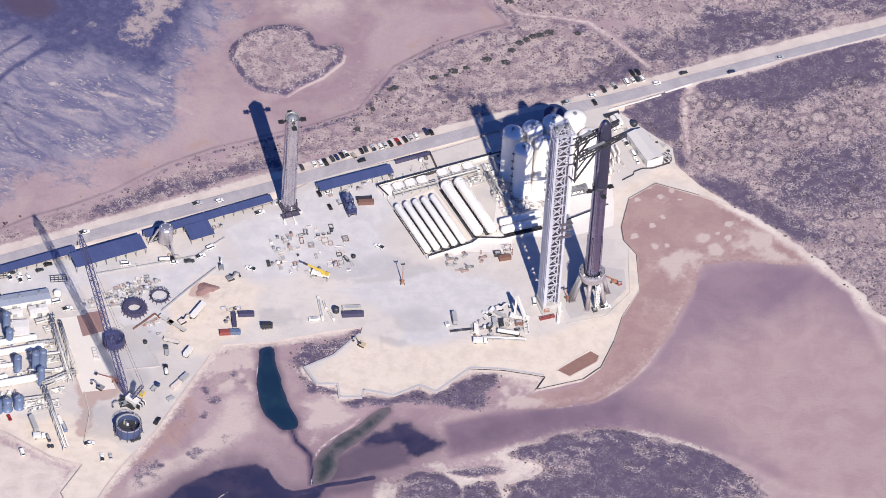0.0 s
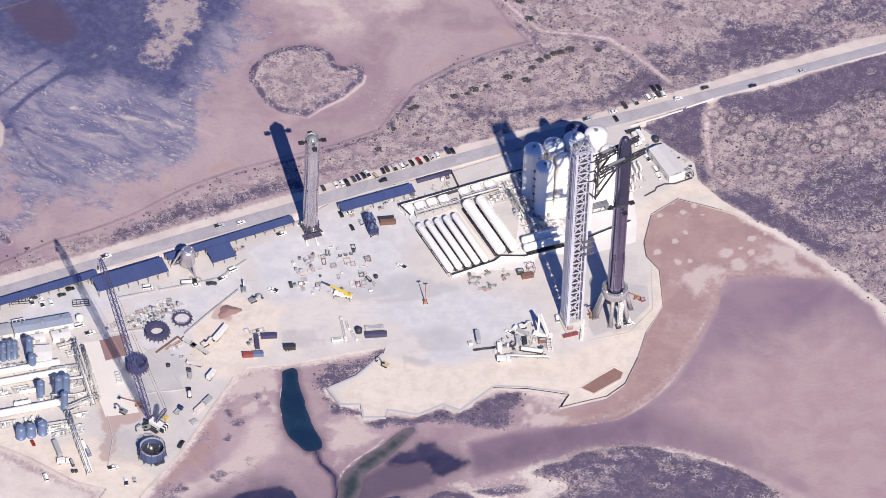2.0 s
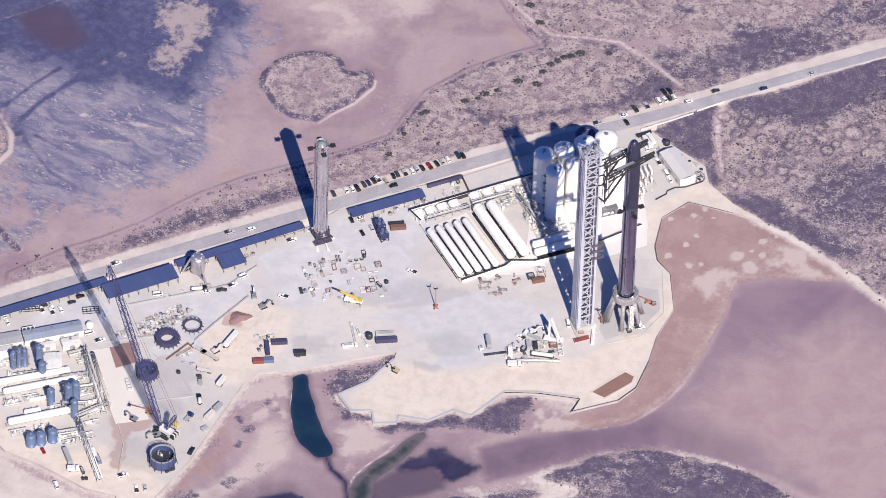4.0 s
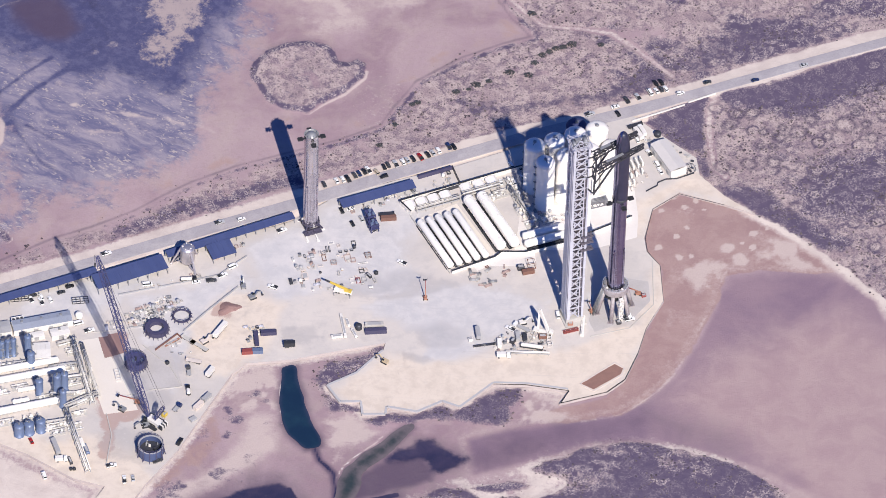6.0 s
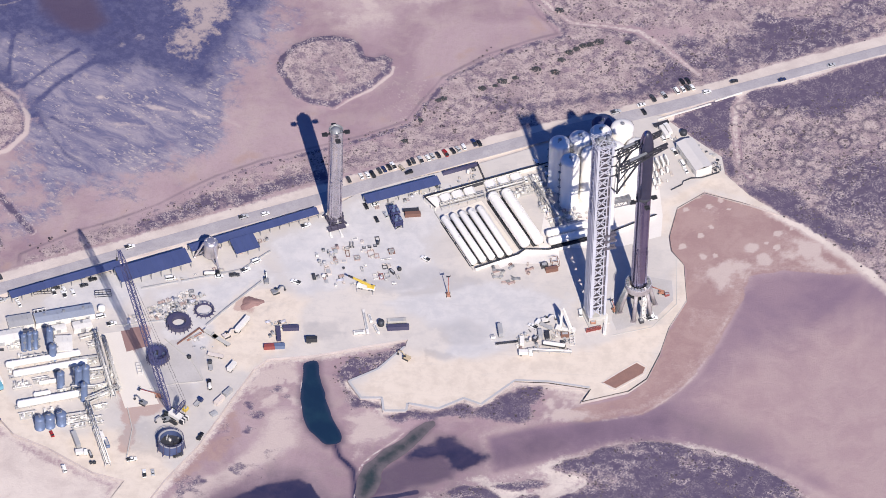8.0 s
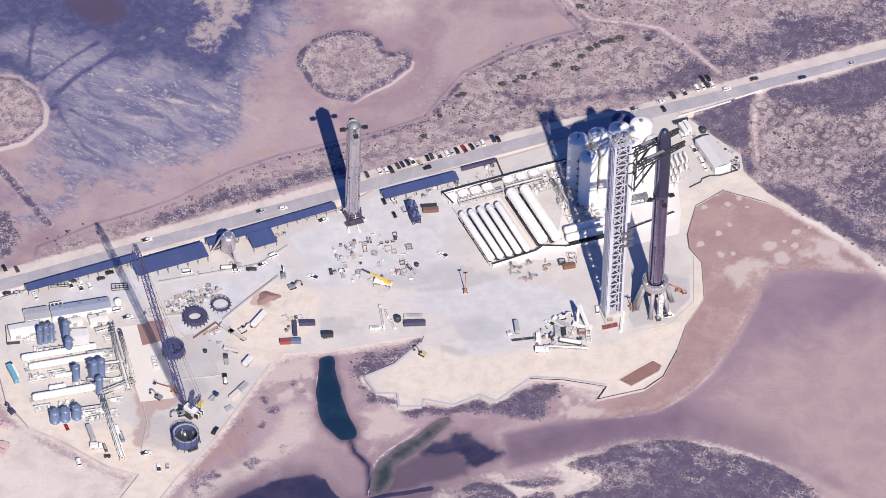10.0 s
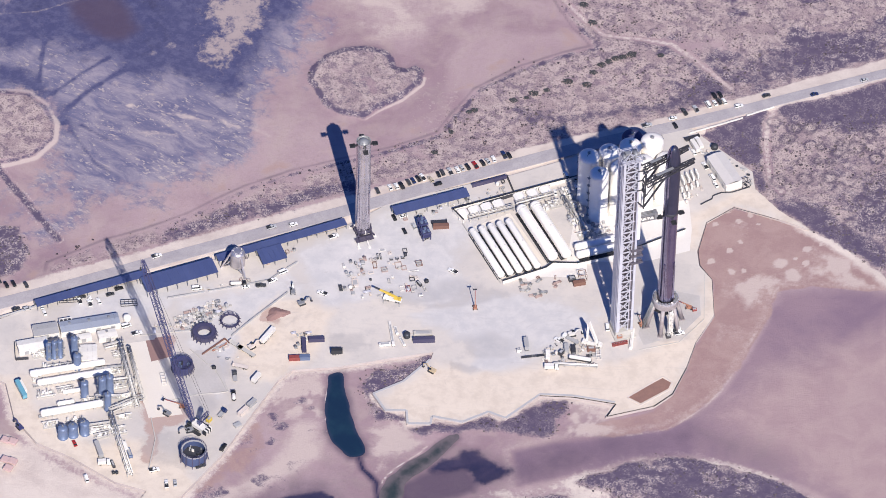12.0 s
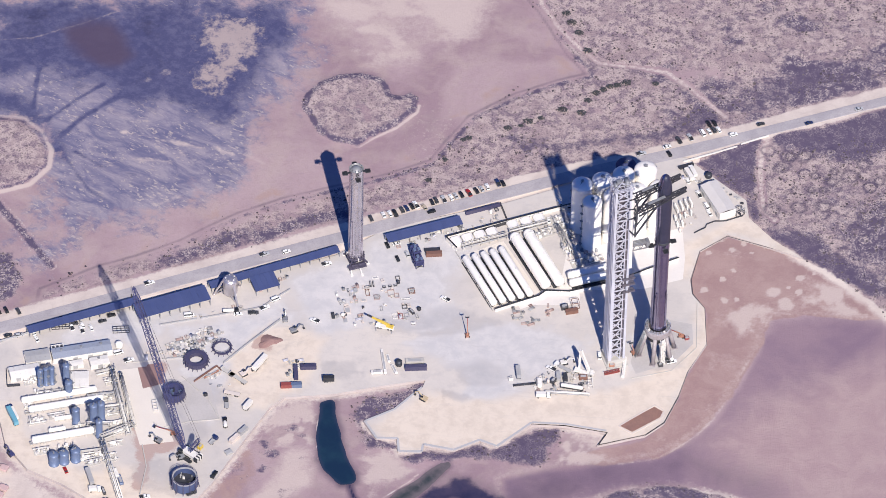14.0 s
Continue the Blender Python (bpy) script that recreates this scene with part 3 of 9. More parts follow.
LAGOON = [(146.4, 1.5), (165.6, 5.5), (197.7, 6.3), (220.2, 3.9), (233.3, -17.1), (249.5, -55.1), (275.0, -87.5), (275.1, -172.5), (200.1, -162.4), (168.6, -144.1), (136.9, -132.1), (105.4, -126.4), (74.1, -131.4), (43.4, -146.9), (12.6, -158.1), (8.3, -133.1), (29.9, -124.7), (57.9, -117.9), (89.1, -109.5), (104.5, -98.7), (119.8, -80.0), (131.7, -52.8), (143.7, -20.9)]
FLATE = [(119.1, 62.0), (145.1, 57.6), (161.5, 47.8), (190.9, 32.5), (213.7, 12.2), (197.7, 8.0), (165.6, 7.8), (144.8, 1.4), (142.1, -21.0), (128.7, -57.4), (113.6, -84.9), (92.2, -109.2), (61.0, -116.3), (42.0, -113.8), (82.3, -96.4), (93.0, -84.6), (100.2, -62.2), (104.4, -42.1), (112.7, -20.2), (110.3, 7.1), (102.6, 17.6), (100.6, 28.6), (104.8, 50.7)]
SANDSPIT = [(99.7, 60.2), (129.9, 80.4), (146.4, 71.4), (163.1, 51.6), (119.0, 64.3), (103.2, 50.6), (100.0, 28.6)]
TRACK = [(112.5, 159.5), (100.4, 171.3), (89.9, 181.8), (76.1, 193.0), (59.5, 195.1), (36.4, 196.5), (22.2, 210.1), (11.3, 223.2), (0.1, 241.0), (-8.4, 264.1)]
TRACKE = [(138.2, 144.6), (134.4, 132.6), (134.8, 116.6), (136.2, 102.1), (138.7, 86.4), (145.1, 79.7)]
CREEK = [(-77.0, -145.0), (-73.6, -154.5), (-69.2, -158.7), (-65.5, -163.1), (-63.7, -173.4), (-63.6, -184.3)]
CHANNEL = [(12.2, -149.7), (42.7, -130.0), (73.8, -122.0), (104.9, -112.4), (130.3, -117.8), (152.4, -124.3)]
ALGDARK = [(-328.1, 211.1), (-321.4, 157.2), (-280.7, 161.2), (-264.0, 153.8), (-244.7, 151.2), (-222.1, 146.7), (-209.8, 150.1), (-193.1, 140.6), (-177.9, 130.9), (-173.0, 144.7), (-166.9, 163.2), (-158.1, 186.6), (-146.6, 199.1), (-149.4, 228.4)]
BROWNP = [(-278.0, 193.1), (-264.9, 203.5), (-247.3, 202.9), (-237.7, 188.0), (-233.1, 174.8), (-238.4, 165.3), (-252.5, 163.9), (-264.2, 169.5), (-272.6, 180.0)]
TANP = [(-197.3, 212.3), (-161.7, 215.8), (-161.3, 186.3), (-170.7, 169.6), (-174.2, 156.9), (-181.7, 145.0), (-194.4, 153.8), (-198.5, 162.4), (-187.5, 179.2), (-197.9, 187.3)]
DITCH = [(-312.5, 74.9), (-296.4, 49.2), (-279.4, 28.4), (-260.5, 3.4)]
TRAILS = [(-324.1, 179.1), (-314.7, 180.5), (-292.9, 184.4), (-281.0, 191.0), (-266.0, 198.8), (-245.1, 212.3)]
OLDTRACK = [(-266.5, 106.8), (-255.8, 123.4), (-241.7, 138.1), (-222.9, 154.4)]
SPOTS = [(116.2, 60.7, 1.6), (129.6, 60.4, 1.8), (134.0, 54.0, 1.6), (108.9, 50.5, 1.6), (122.6, 54.1, 1.6), (124.7, 38.3, 1.8), (118.1, 30.9, 1.8), (107.5, 21.3, 2.6), (119.7, 14.2, 2.8), (128.1, 16.1, 2.2), (161.0, 36.2, 2.4), (169.5, 39.9, 1.8), (161.5, 24.9, 2.2), (154.9, 27.2, 1.8), (146.9, 23.5, 4.2), (153.9, 14.1, 5.0), (140.2, 8.3, 3.5), (100.5, 42.4, 2.6), (133.8, 6.5, 2.5)]
LAGTAN = [(113.8, -93.5), (144.7, -60.3), (176.1, -40.0), (214.2, -25.5), (252.0, -50.5), (294.0, -85.8), (293.7, -195.9), (200.3, -170.8), (168.5, -139.9), (136.6, -119.4)]
SANDSW = [(-292.2, -144.7), (-266.7, -148.6), (-250.0, -157.6), (-230.1, -168.3), (-202.1, -182.3), (-195.4, -186.7), (-204.9, -228.0), (-281.1, -235.1)]
WVEG = [(-304.7, 10.3), (-285.5, 11.3), (-276.0, -9.2), (-278.1, -24.8), (-299.3, -34.3)]
TONGUE = [(-71.3, -114.6), (-61.6, -118.0), (-51.9, -123.6), (-42.0, -131.2), (-50.7, -144.8), (-59.8, -149.8), (-67.3, -153.9), (-72.5, -136.1)]
OLIVE = [(-48.0, -163.7), (-36.2, -154.3), (-17.4, -148.9), (-10.2, -156.6), (-12.6, -162.3), (-24.6, -168.0), (-35.3, -171.7), (-47.1, -178.3), (-59.0, -183.9), (-52.8, -175.1), (-50.5, -166.7)]
PALE_A = [(-116.2, -125.1), (-105.7, -117.7), (-98.6, -121.4), (-95.7, -136.1), (-96.7, -148.9), (-106.1, -158.3), (-116.6, -165.5), (-129.6, -179.3), (-141.3, -189.6), (-155.9, -201.8), (-166.3, -207.7), (-161.4, -190.6), (-145.5, -174.5), (-133.8, -165.0), (-122.1, -153.3), (-119.9, -140.4)]
PALE_B = [(-126.1, -95.9), (-117.3, -86.4), (-104.6, -86.5), (-100.0, -100.0), (-99.5, -117.1), (-108.8, -118.0), (-119.3, -125.4), (-130.7, -120.0), (-129.9, -109.2)]
RUST = [(-159.0, -160.9), (-145.4, -134.2), (-134.2, -116.0), (-129.2, -132.7), (-123.0, -140.7), (-131.1, -158.4), (-146.0, -168.2), (-163.0, -190.7), (-172.4, -208.3), (-177.7, -200.4), (-168.2, -182.8)]
SCRUB_A = [(-20.5, -194.7), (-17.5, -179.8), (-11.7, -172.1), (-2.5, -168.8), (8.5, -170.3), (15.0, -175.6), (18.4, -182.9), (20.1, -199.4), (-19.4, -203.0)]
SCRUB_B = [(18.3, -199.6), (20.4, -177.7), (28.9, -173.5), (38.3, -173.5), (41.7, -180.8), (45.5, -197.2)]
SCRUB_C = [(11.6, -169.2), (22.2, -163.2), (34.6, -162.1), (43.5, -164.7), (38.1, -168.9), (22.6, -171.2)]
SHORE = [(-32.8, -195.8), (-30.0, -178.8), (-21.1, -171.7), (-12.0, -166.7), (0.3, -161.4), (12.6, -158.1), (31.1, -152.3), (43.3, -144.8), (58.7, -138.3), (69.4, -130.5), (86.5, -124.7), (105.3, -125.2), (127.4, -128.7), (149.6, -136.5), (171.8, -148.9), (192.5, -171.5), (206.9, -199.4), (-33.9, -220.8)]
SHORELINE = [(-116.3, -200.8), (-109.8, -195.2), (-104.1, -187.6), (-100.9, -180.1)]
NDARK = [(-9.7, 122.7), (19.0, 122.3), (45.5, 129.4), (68.9, 135.1), (84.5, 140.1), (96.8, 146.9), (109.7, 156.8), (105.2, 165.8), (90.8, 166.6), (83.5, 155.7), (68.4, 142.9), (45.1, 135.0), (21.5, 130.4), (-10.4, 131.6)]
EDARK = [(92.5, 123.8), (138.2, 147.2), (163.7, 156.8), (195.5, 172.6), (243.5, 195.3), (243.6, 160.9), (219.6, 161.6), (195.9, 136.2), (176.7, 135.0), (155.9, 142.7), (135.2, 139.0), (131.2, 103.9), (121.8, 98.8), (105.5, 113.4)]
SWPOOL = [(-144.7, -205.8), (-134.8, -193.2), (-126.1, -185.3), (-117.1, -179.5), (-101.9, -173.9), (-95.2, -172.1), (-89.3, -176.6), (-85.2, -182.9), (-80.2, -188.3), (-74.3, -192.0), (-65.1, -190.3), (-56.1, -185.4), (-60.1, -195.8), (-65.4, -211.2), (-151.5, -218.9)]
CREEK_B = [(-89.3, -176.6), (-85.1, -183.8), (-79.1, -190.3), (-73.4, -191.9), (-65.2, -189.5), (-56.1, -184.5), (-42.4, -180.8), (-30.1, -176.7)]
GREENBANK = [(-63.6, -185.2), (-64.3, -173.5), (-63.5, -165.8), (-60.8, -158.4), (-56.5, -152.5), (-50.6, -145.6), (-44.6, -140.4), (-39.7, -133.6)]
LAGSHORE = [(160.8, 6.4), (147.9, 7.0), (144.8, 0.5), (141.6, -12.2), (140.6, -22.1), (135.4, -33.6), (131.0, -47.2), (125.0, -63.0), (119.1, -76.6), (110.0, -90.4), (100.8, -99.9), (91.6, -108.0), (82.9, -111.8), (68.8, -115.6)]
PALE_C = [(162.1, 20.9), (171.5, 33.0), (187.6, 34.5), (197.5, 19.7), (210.5, 11.0), (191.2, 10.1), (165.6, 7.8)]
PALE_D = [(117.2, 12.2), (126.8, 13.1), (149.2, 19.7), (157.5, 9.2), (146.4, 3.8), (140.3, -12.4), (130.7, -13.2), (120.8, -0.8)]
SWMUD = [(-94.4, -146.6), (-81.5, -151.8), (-66.8, -162.3), (-65.5, -184.1), (-77.7, -188.1), (-86.0, -179.6), (-94.4, -169.9), (-105.3, -170.8), (-117.4, -176.1), (-132.1, -188.0), (-143.5, -201.5), (-149.7, -202.1), (-132.4, -183.8), (-111.8, -167.2), (-99.9, -157.7)]
NDARK_B = [(-149.7, 39.0), (-132.8, 50.7), (-114.1, 59.7), (-98.4, 66.8), (-93.1, 60.4), (-119.7, 47.1), (-145.9, 32.1)]
DEEPNW = [(-328.1, 211.1), (-322.5, 166.1), (-281.2, 165.6), (-264.5, 158.3), (-245.2, 155.6), (-222.2, 147.8), (-210.0, 151.2), (-196.9, 146.9), (-202.3, 168.8), (-210.7, 188.3), (-204.8, 223.1)]
SANDNW = [(-132.5, 237.1), (-81.0, 256.7), (-22.3, 272.2), (-30.9, 214.2), (-61.7, 187.5), (-100.6, 181.2), (-119.4, 205.2)]
GREYWET = [(-65.5, 153.4), (-47.9, 159.7), (-43.3, 141.5), (-51.7, 122.3), (-73.4, 108.8), (-89.2, 102.7), (-77.6, 119.9)]
PONDBANK = [(-99.6, -86.1), (-98.2, -93.7), (-99.1, -104.2), (-97.9, -117.0), (-95.6, -127.9)]
RINGS = [(158.5, 131.5, 3.9), (213.1, 126.1, 5.9), (202.4, 116.4, 3.1), (219.7, 141.2, 2.3), (229.4, 117.0, 3.4), (185.7, 118.7, 4.7), (171.8, 93.1, 3.9), (165.9, 117.4, 2.3), (164.4, 106.0, 2.3), (172.4, 106.6, 2.3), (235.6, 158.1, 4.7), (221.3, 154.9, 3.1), (235.7, 135.4, 3.9), (225.4, 128.0, 2.8), (176.2, 113.5, 2.8), (158.3, 91.1, 3.9), (143.4, 87.9, 4.7), (192.7, 129.2, 3.4), (151.3, 131.0, 3.1), (219.0, 136.6, 2.2), (145.9, 121.7, 3.1), (176.9, 121.5, 2.2)]
NDARK_C = [(-208.0, -0.7), (-200.3, 20.9), (-186.7, 30.9), (-166.7, 41.4), (-143.2, 50.1), (-136.0, 41.6), (-154.4, 28.9), (-175.8, 16.1), (-197.2, 3.3)]
BARE = [(69.2, 203.2), (83.5, 206.9), (106.0, 206.9), (119.4, 196.8), (116.9, 185.2), (101.1, 181.3), (84.6, 188.7), (71.6, 192.0)]
FANLINES = [[(-285.5, 121.6), (-286.2, 160.7)], [(-277.2, 118.0), (-262.0, 136.1), (-247.8, 150.9)], [(-266.7, 95.8), (-257.3, 81.3), (-246.0, 65.0), (-230.8, 54.5)], [(-257.2, 94.5), (-240.4, 84.1), (-221.1, 79.4)]]
PALELINES = [([(-232.7, 113.4), (-205.4, 108.3), (-183.9, 104.9)], 1.3, 0.95), ([(-179.4, 106.4), (-167.2, 102.1)], 1.3, 0.9), ([(-196.9, 146.9), (-183.0, 119.3), (-169.5, 94.2)], 0.15, 0.75), ([(-196.8, 100.3), (-185.0, 92.7), (-174.9, 86.0)], 0.15, 0.8), ([(-240.7, 87.3), (-231.0, 83.9), (-221.1, 79.4)], 0.5, 0.8), ([(-228.2, 73.2), (-208.0, 58.8)], 0.9, 0.7), ([(-206.2, 56.8), (-185.9, 70.8), (-177.1, 76.0)], 1.6, 0.7), ([(-225.7, 93.2), (-202.0, 91.0)], 1.0, 0.5), ([(-242.3, 129.1), (-225.7, 121.8), (-231.0, 112.5)], 2.2, 0.55), ([(-156.8, 124.1), (-157.8, 101.9), (-149.4, 96.1)], 2.4, 0.6)]
GREYS = [[(-126.9, 6.6), (-74.2, 38.5), (-11.0, 67.1), (-34.2, 15.2), (-26.2, -15.3), (-44.5, -30.3), (-70.5, -23.8), (-108.0, -36.1)], [(-44.5, -30.3), (-7.0, -13.6), (51.1, -25.9), (39.3, -49.0), (8.4, -69.3), (-22.6, -83.0), (-17.8, -54.3), (-56.7, -40.3)], [(-184.0, -43.1), (-128.9, -11.5), (-115.2, -23.5), (-150.4, -66.4), (-153.8, -105.8), (-174.3, -86.0)], [(71.0, -46.1), (70.0, -19.8), (98.3, -3.9), (105.1, -16.5), (96.2, -37.2)], [(-247.6, -44.6), (-186.1, -16.7), (-166.0, -28.2), (-214.9, -54.8), (-246.0, -62.0)]]
SANDS = [[(-283.0, -104.6), (-263.8, -107.1), (-254.2, -136.0), (-224.3, -152.2), (-196.7, -147.6), (-176.8, -158.3), (-159.4, -177.6), (-163.4, -199.6), (-187.9, -201.8), (-189.7, -184.6), (-222.0, -173.0), (-251.9, -156.9), (-271.9, -146.1)], [(95.0, 52.0), (105.8, 68.0), (129.9, 80.3), (146.5, 65.9), (162.0, 50.5), (145.1, 56.6), (118.9, 64.7), (103.8, 50.5), (99.9, 27.6), (95.8, 27.2)], [(-70.7, -98.2), (-42.1, -74.0), (-3.8, -79.2), (24.2, -67.9), (66.7, -59.7), (99.4, -39.1), (109.3, 6.1), (115.8, 60.7), (158.1, 55.6), (114.9, -21.0), (103.3, -60.7), (85.5, -97.0), (57.3, -103.9), (34.8, -93.0), (1.0, -113.3), (-52.1, -120.2)], [(-151.1, -57.7), (-127.6, -29.1), (-98.5, -35.3), (-111.4, -80.3), (-129.4, -94.9), (-149.2, -83.7)], [(-236.0, -173.0), (-219.3, -150.3), (-183.4, -168.2), (-166.6, -183.6), (-185.9, -214.5), (-231.9, -218.7)]]
REDS = [(-131.5, -43.4, 6), (-134.6, -45.0, 4), (-192.0, -115.0, 10), (-193.2, -127.8, 9), (-192.2, -146.7, 4), (-192.4, -153.9, 4), (-192.9, -160.6, 4), (-193.4, -138.4, 6), (-179.2, -118.0, 7), (-183.9, -126.9, 8), (-193.3, -72.2, 7), (-195.6, -81.0, 7), (43.7, -28.1, 0.1)]
DARKS = [(-93.0, -62.7, 6), (-52.2, -19.7, 7), (-64.5, -25.2, 7), (-33.4, -15.7, 8), (-164.1, -112.3, 3), (-168.9, -95.7, 9), (-159.9, -90.6, 8), (91.9, -38.7, 6), (-178.8, -151.8, 12), (-170.3, -112.9, 10), (-11.5, -55.0, 9)]
YARDSTAINS = [[(-58.3, -33.5), (-42.1, -25.1), (-27.7, -14.6), (-8.0, -11.9), (-5.4, -15.9), (-14.8, -23.1), (-41.6, -31.9)], [(-95.9, -56.4), (-82.5, -53.0), (-78.8, -61.0), (-87.5, -65.9), (-95.2, -64.6)], [(-32.2, -73.1), (-15.7, -71.5), (-13.7, -77.5), (-28.7, -80.0)]]
RUT = [(-142.0, -80.3), (-113.8, -43.0), (-83.0, -31.4), (-31.9, -35.2), (0.2, -40.9), (31.1, -29.3)]
PAD_NORTH = [(-295.1, -68.8), (-265.6, -49.5), (-211.0, -25.1), (-168.4, -4.3), (-100.7, 26.5), (-76.4, 48.3), (-43.2, 63.2), (-8.3, 77.4), (17.2, 90.4), (46.0, 103.7), (81.3, 121.8), (91.7, 123.7), (104.5, 112.4), (127.9, 92.9), (130.2, 79.4), (144.9, 63.4), (162.0, 50.5), (145.1, 56.6), (118.9, 64.7), (103.8, 50.5), (99.9, 27.6), (101.6, 16.5), (109.3, 6.1), (112.0, -21.2)]
PAD_SOUTH = [(102.8, -43.2), (98.6, -63.3), (92.0, -83.5), (82.2, -93.9), (56.7, -103.9), (61.4, -94.0), (37.8, -91.0), (18.9, -91.8), (1.5, -110.6), (-8.2, -106.4), (-21.9, -115.3), (-39.3, -112.6), (-39.6, -118.2), (-52.2, -119.4), (-53.7, -109.6), (-65.3, -110.7), (-73.3, -98.5), (-57.1, -88.3), (-43.0, -69.7), (-42.0, -64.3), (-67.6, -71.9), (-92.4, -80.3), (-119.0, -85.3), (-126.3, -93.8), (-137.2, -118.1), (-151.9, -152.7), (-168.4, -180.4), (-176.4, -197.0), (-187.9, -227.2), (-199.8, -203.7), (-189.7, -182.1), (-207.3, -177.5), (-234.0, -161.2), (-253.7, -152.5), (-268.3, -134.9), (-275.9, -110.1), (-290.9, -102.9)]
PAD = PAD_NORTH + PAD_SOUTH

EDARK_B = [(191.8, 70.0), (212.1, 95.7), (243.7, 111.2), (243.8, 66.7), (221.8, 57.6), (204.5, 57.6), (193.5, 60.2)]
EDARK_C = [(121.0, 95.4), (129.9, 89.3), (136.5, 74.2), (155.6, 67.6), (168.2, 65.1), (179.4, 50.5), (196.9, 37.3), (212.6, 29.6), (190.7, 28.2), (162.1, 50.4), (133.4, 70.6), (123.6, 85.5)]
NDARK_D = [(112.2, 168.8), (123.1, 160.4), (146.7, 166.6), (169.9, 181.4), (208.9, 202.5), (208.1, 221.8), (160.3, 212.4), (138.3, 203.3), (121.4, 190.2), (112.5, 177.9)]
BARE_B = [(8.8, 171.9), (33.2, 167.6), (50.6, 169.4), (67.0, 164.2), (59.8, 152.2), (39.5, 145.6), (11.2, 140.5)]
ALGAE_S = [(-292.3, -3.2), (-270.9, -15.7), (-248.3, -6.3), (-236.6, 18.6), (-222.2, 32.9), (-204.8, 43.8), (-186.2, 56.7), (-168.1, 75.3), (-185.1, 111.2), (-278.7, 106.0), (-271.0, 74.7), (-283.8, 58.5), (-299.4, 55.1)]
WESTBAND = [(-318.7, 135.1), (-299.1, 130.3), (-285.4, 120.5), (-273.6, 107.3), (-265.7, 93.7)]
PALE_E = [(36.0, -94.0), (60.0, -97.5), (56.0, -106.0), (72.0, -113.0), (52.0, -117.0), (32.0, -121.0)]
MOUNDS = [(-213.1, 163.2, 5.0), (-222.9, 156.7, 3.2)]


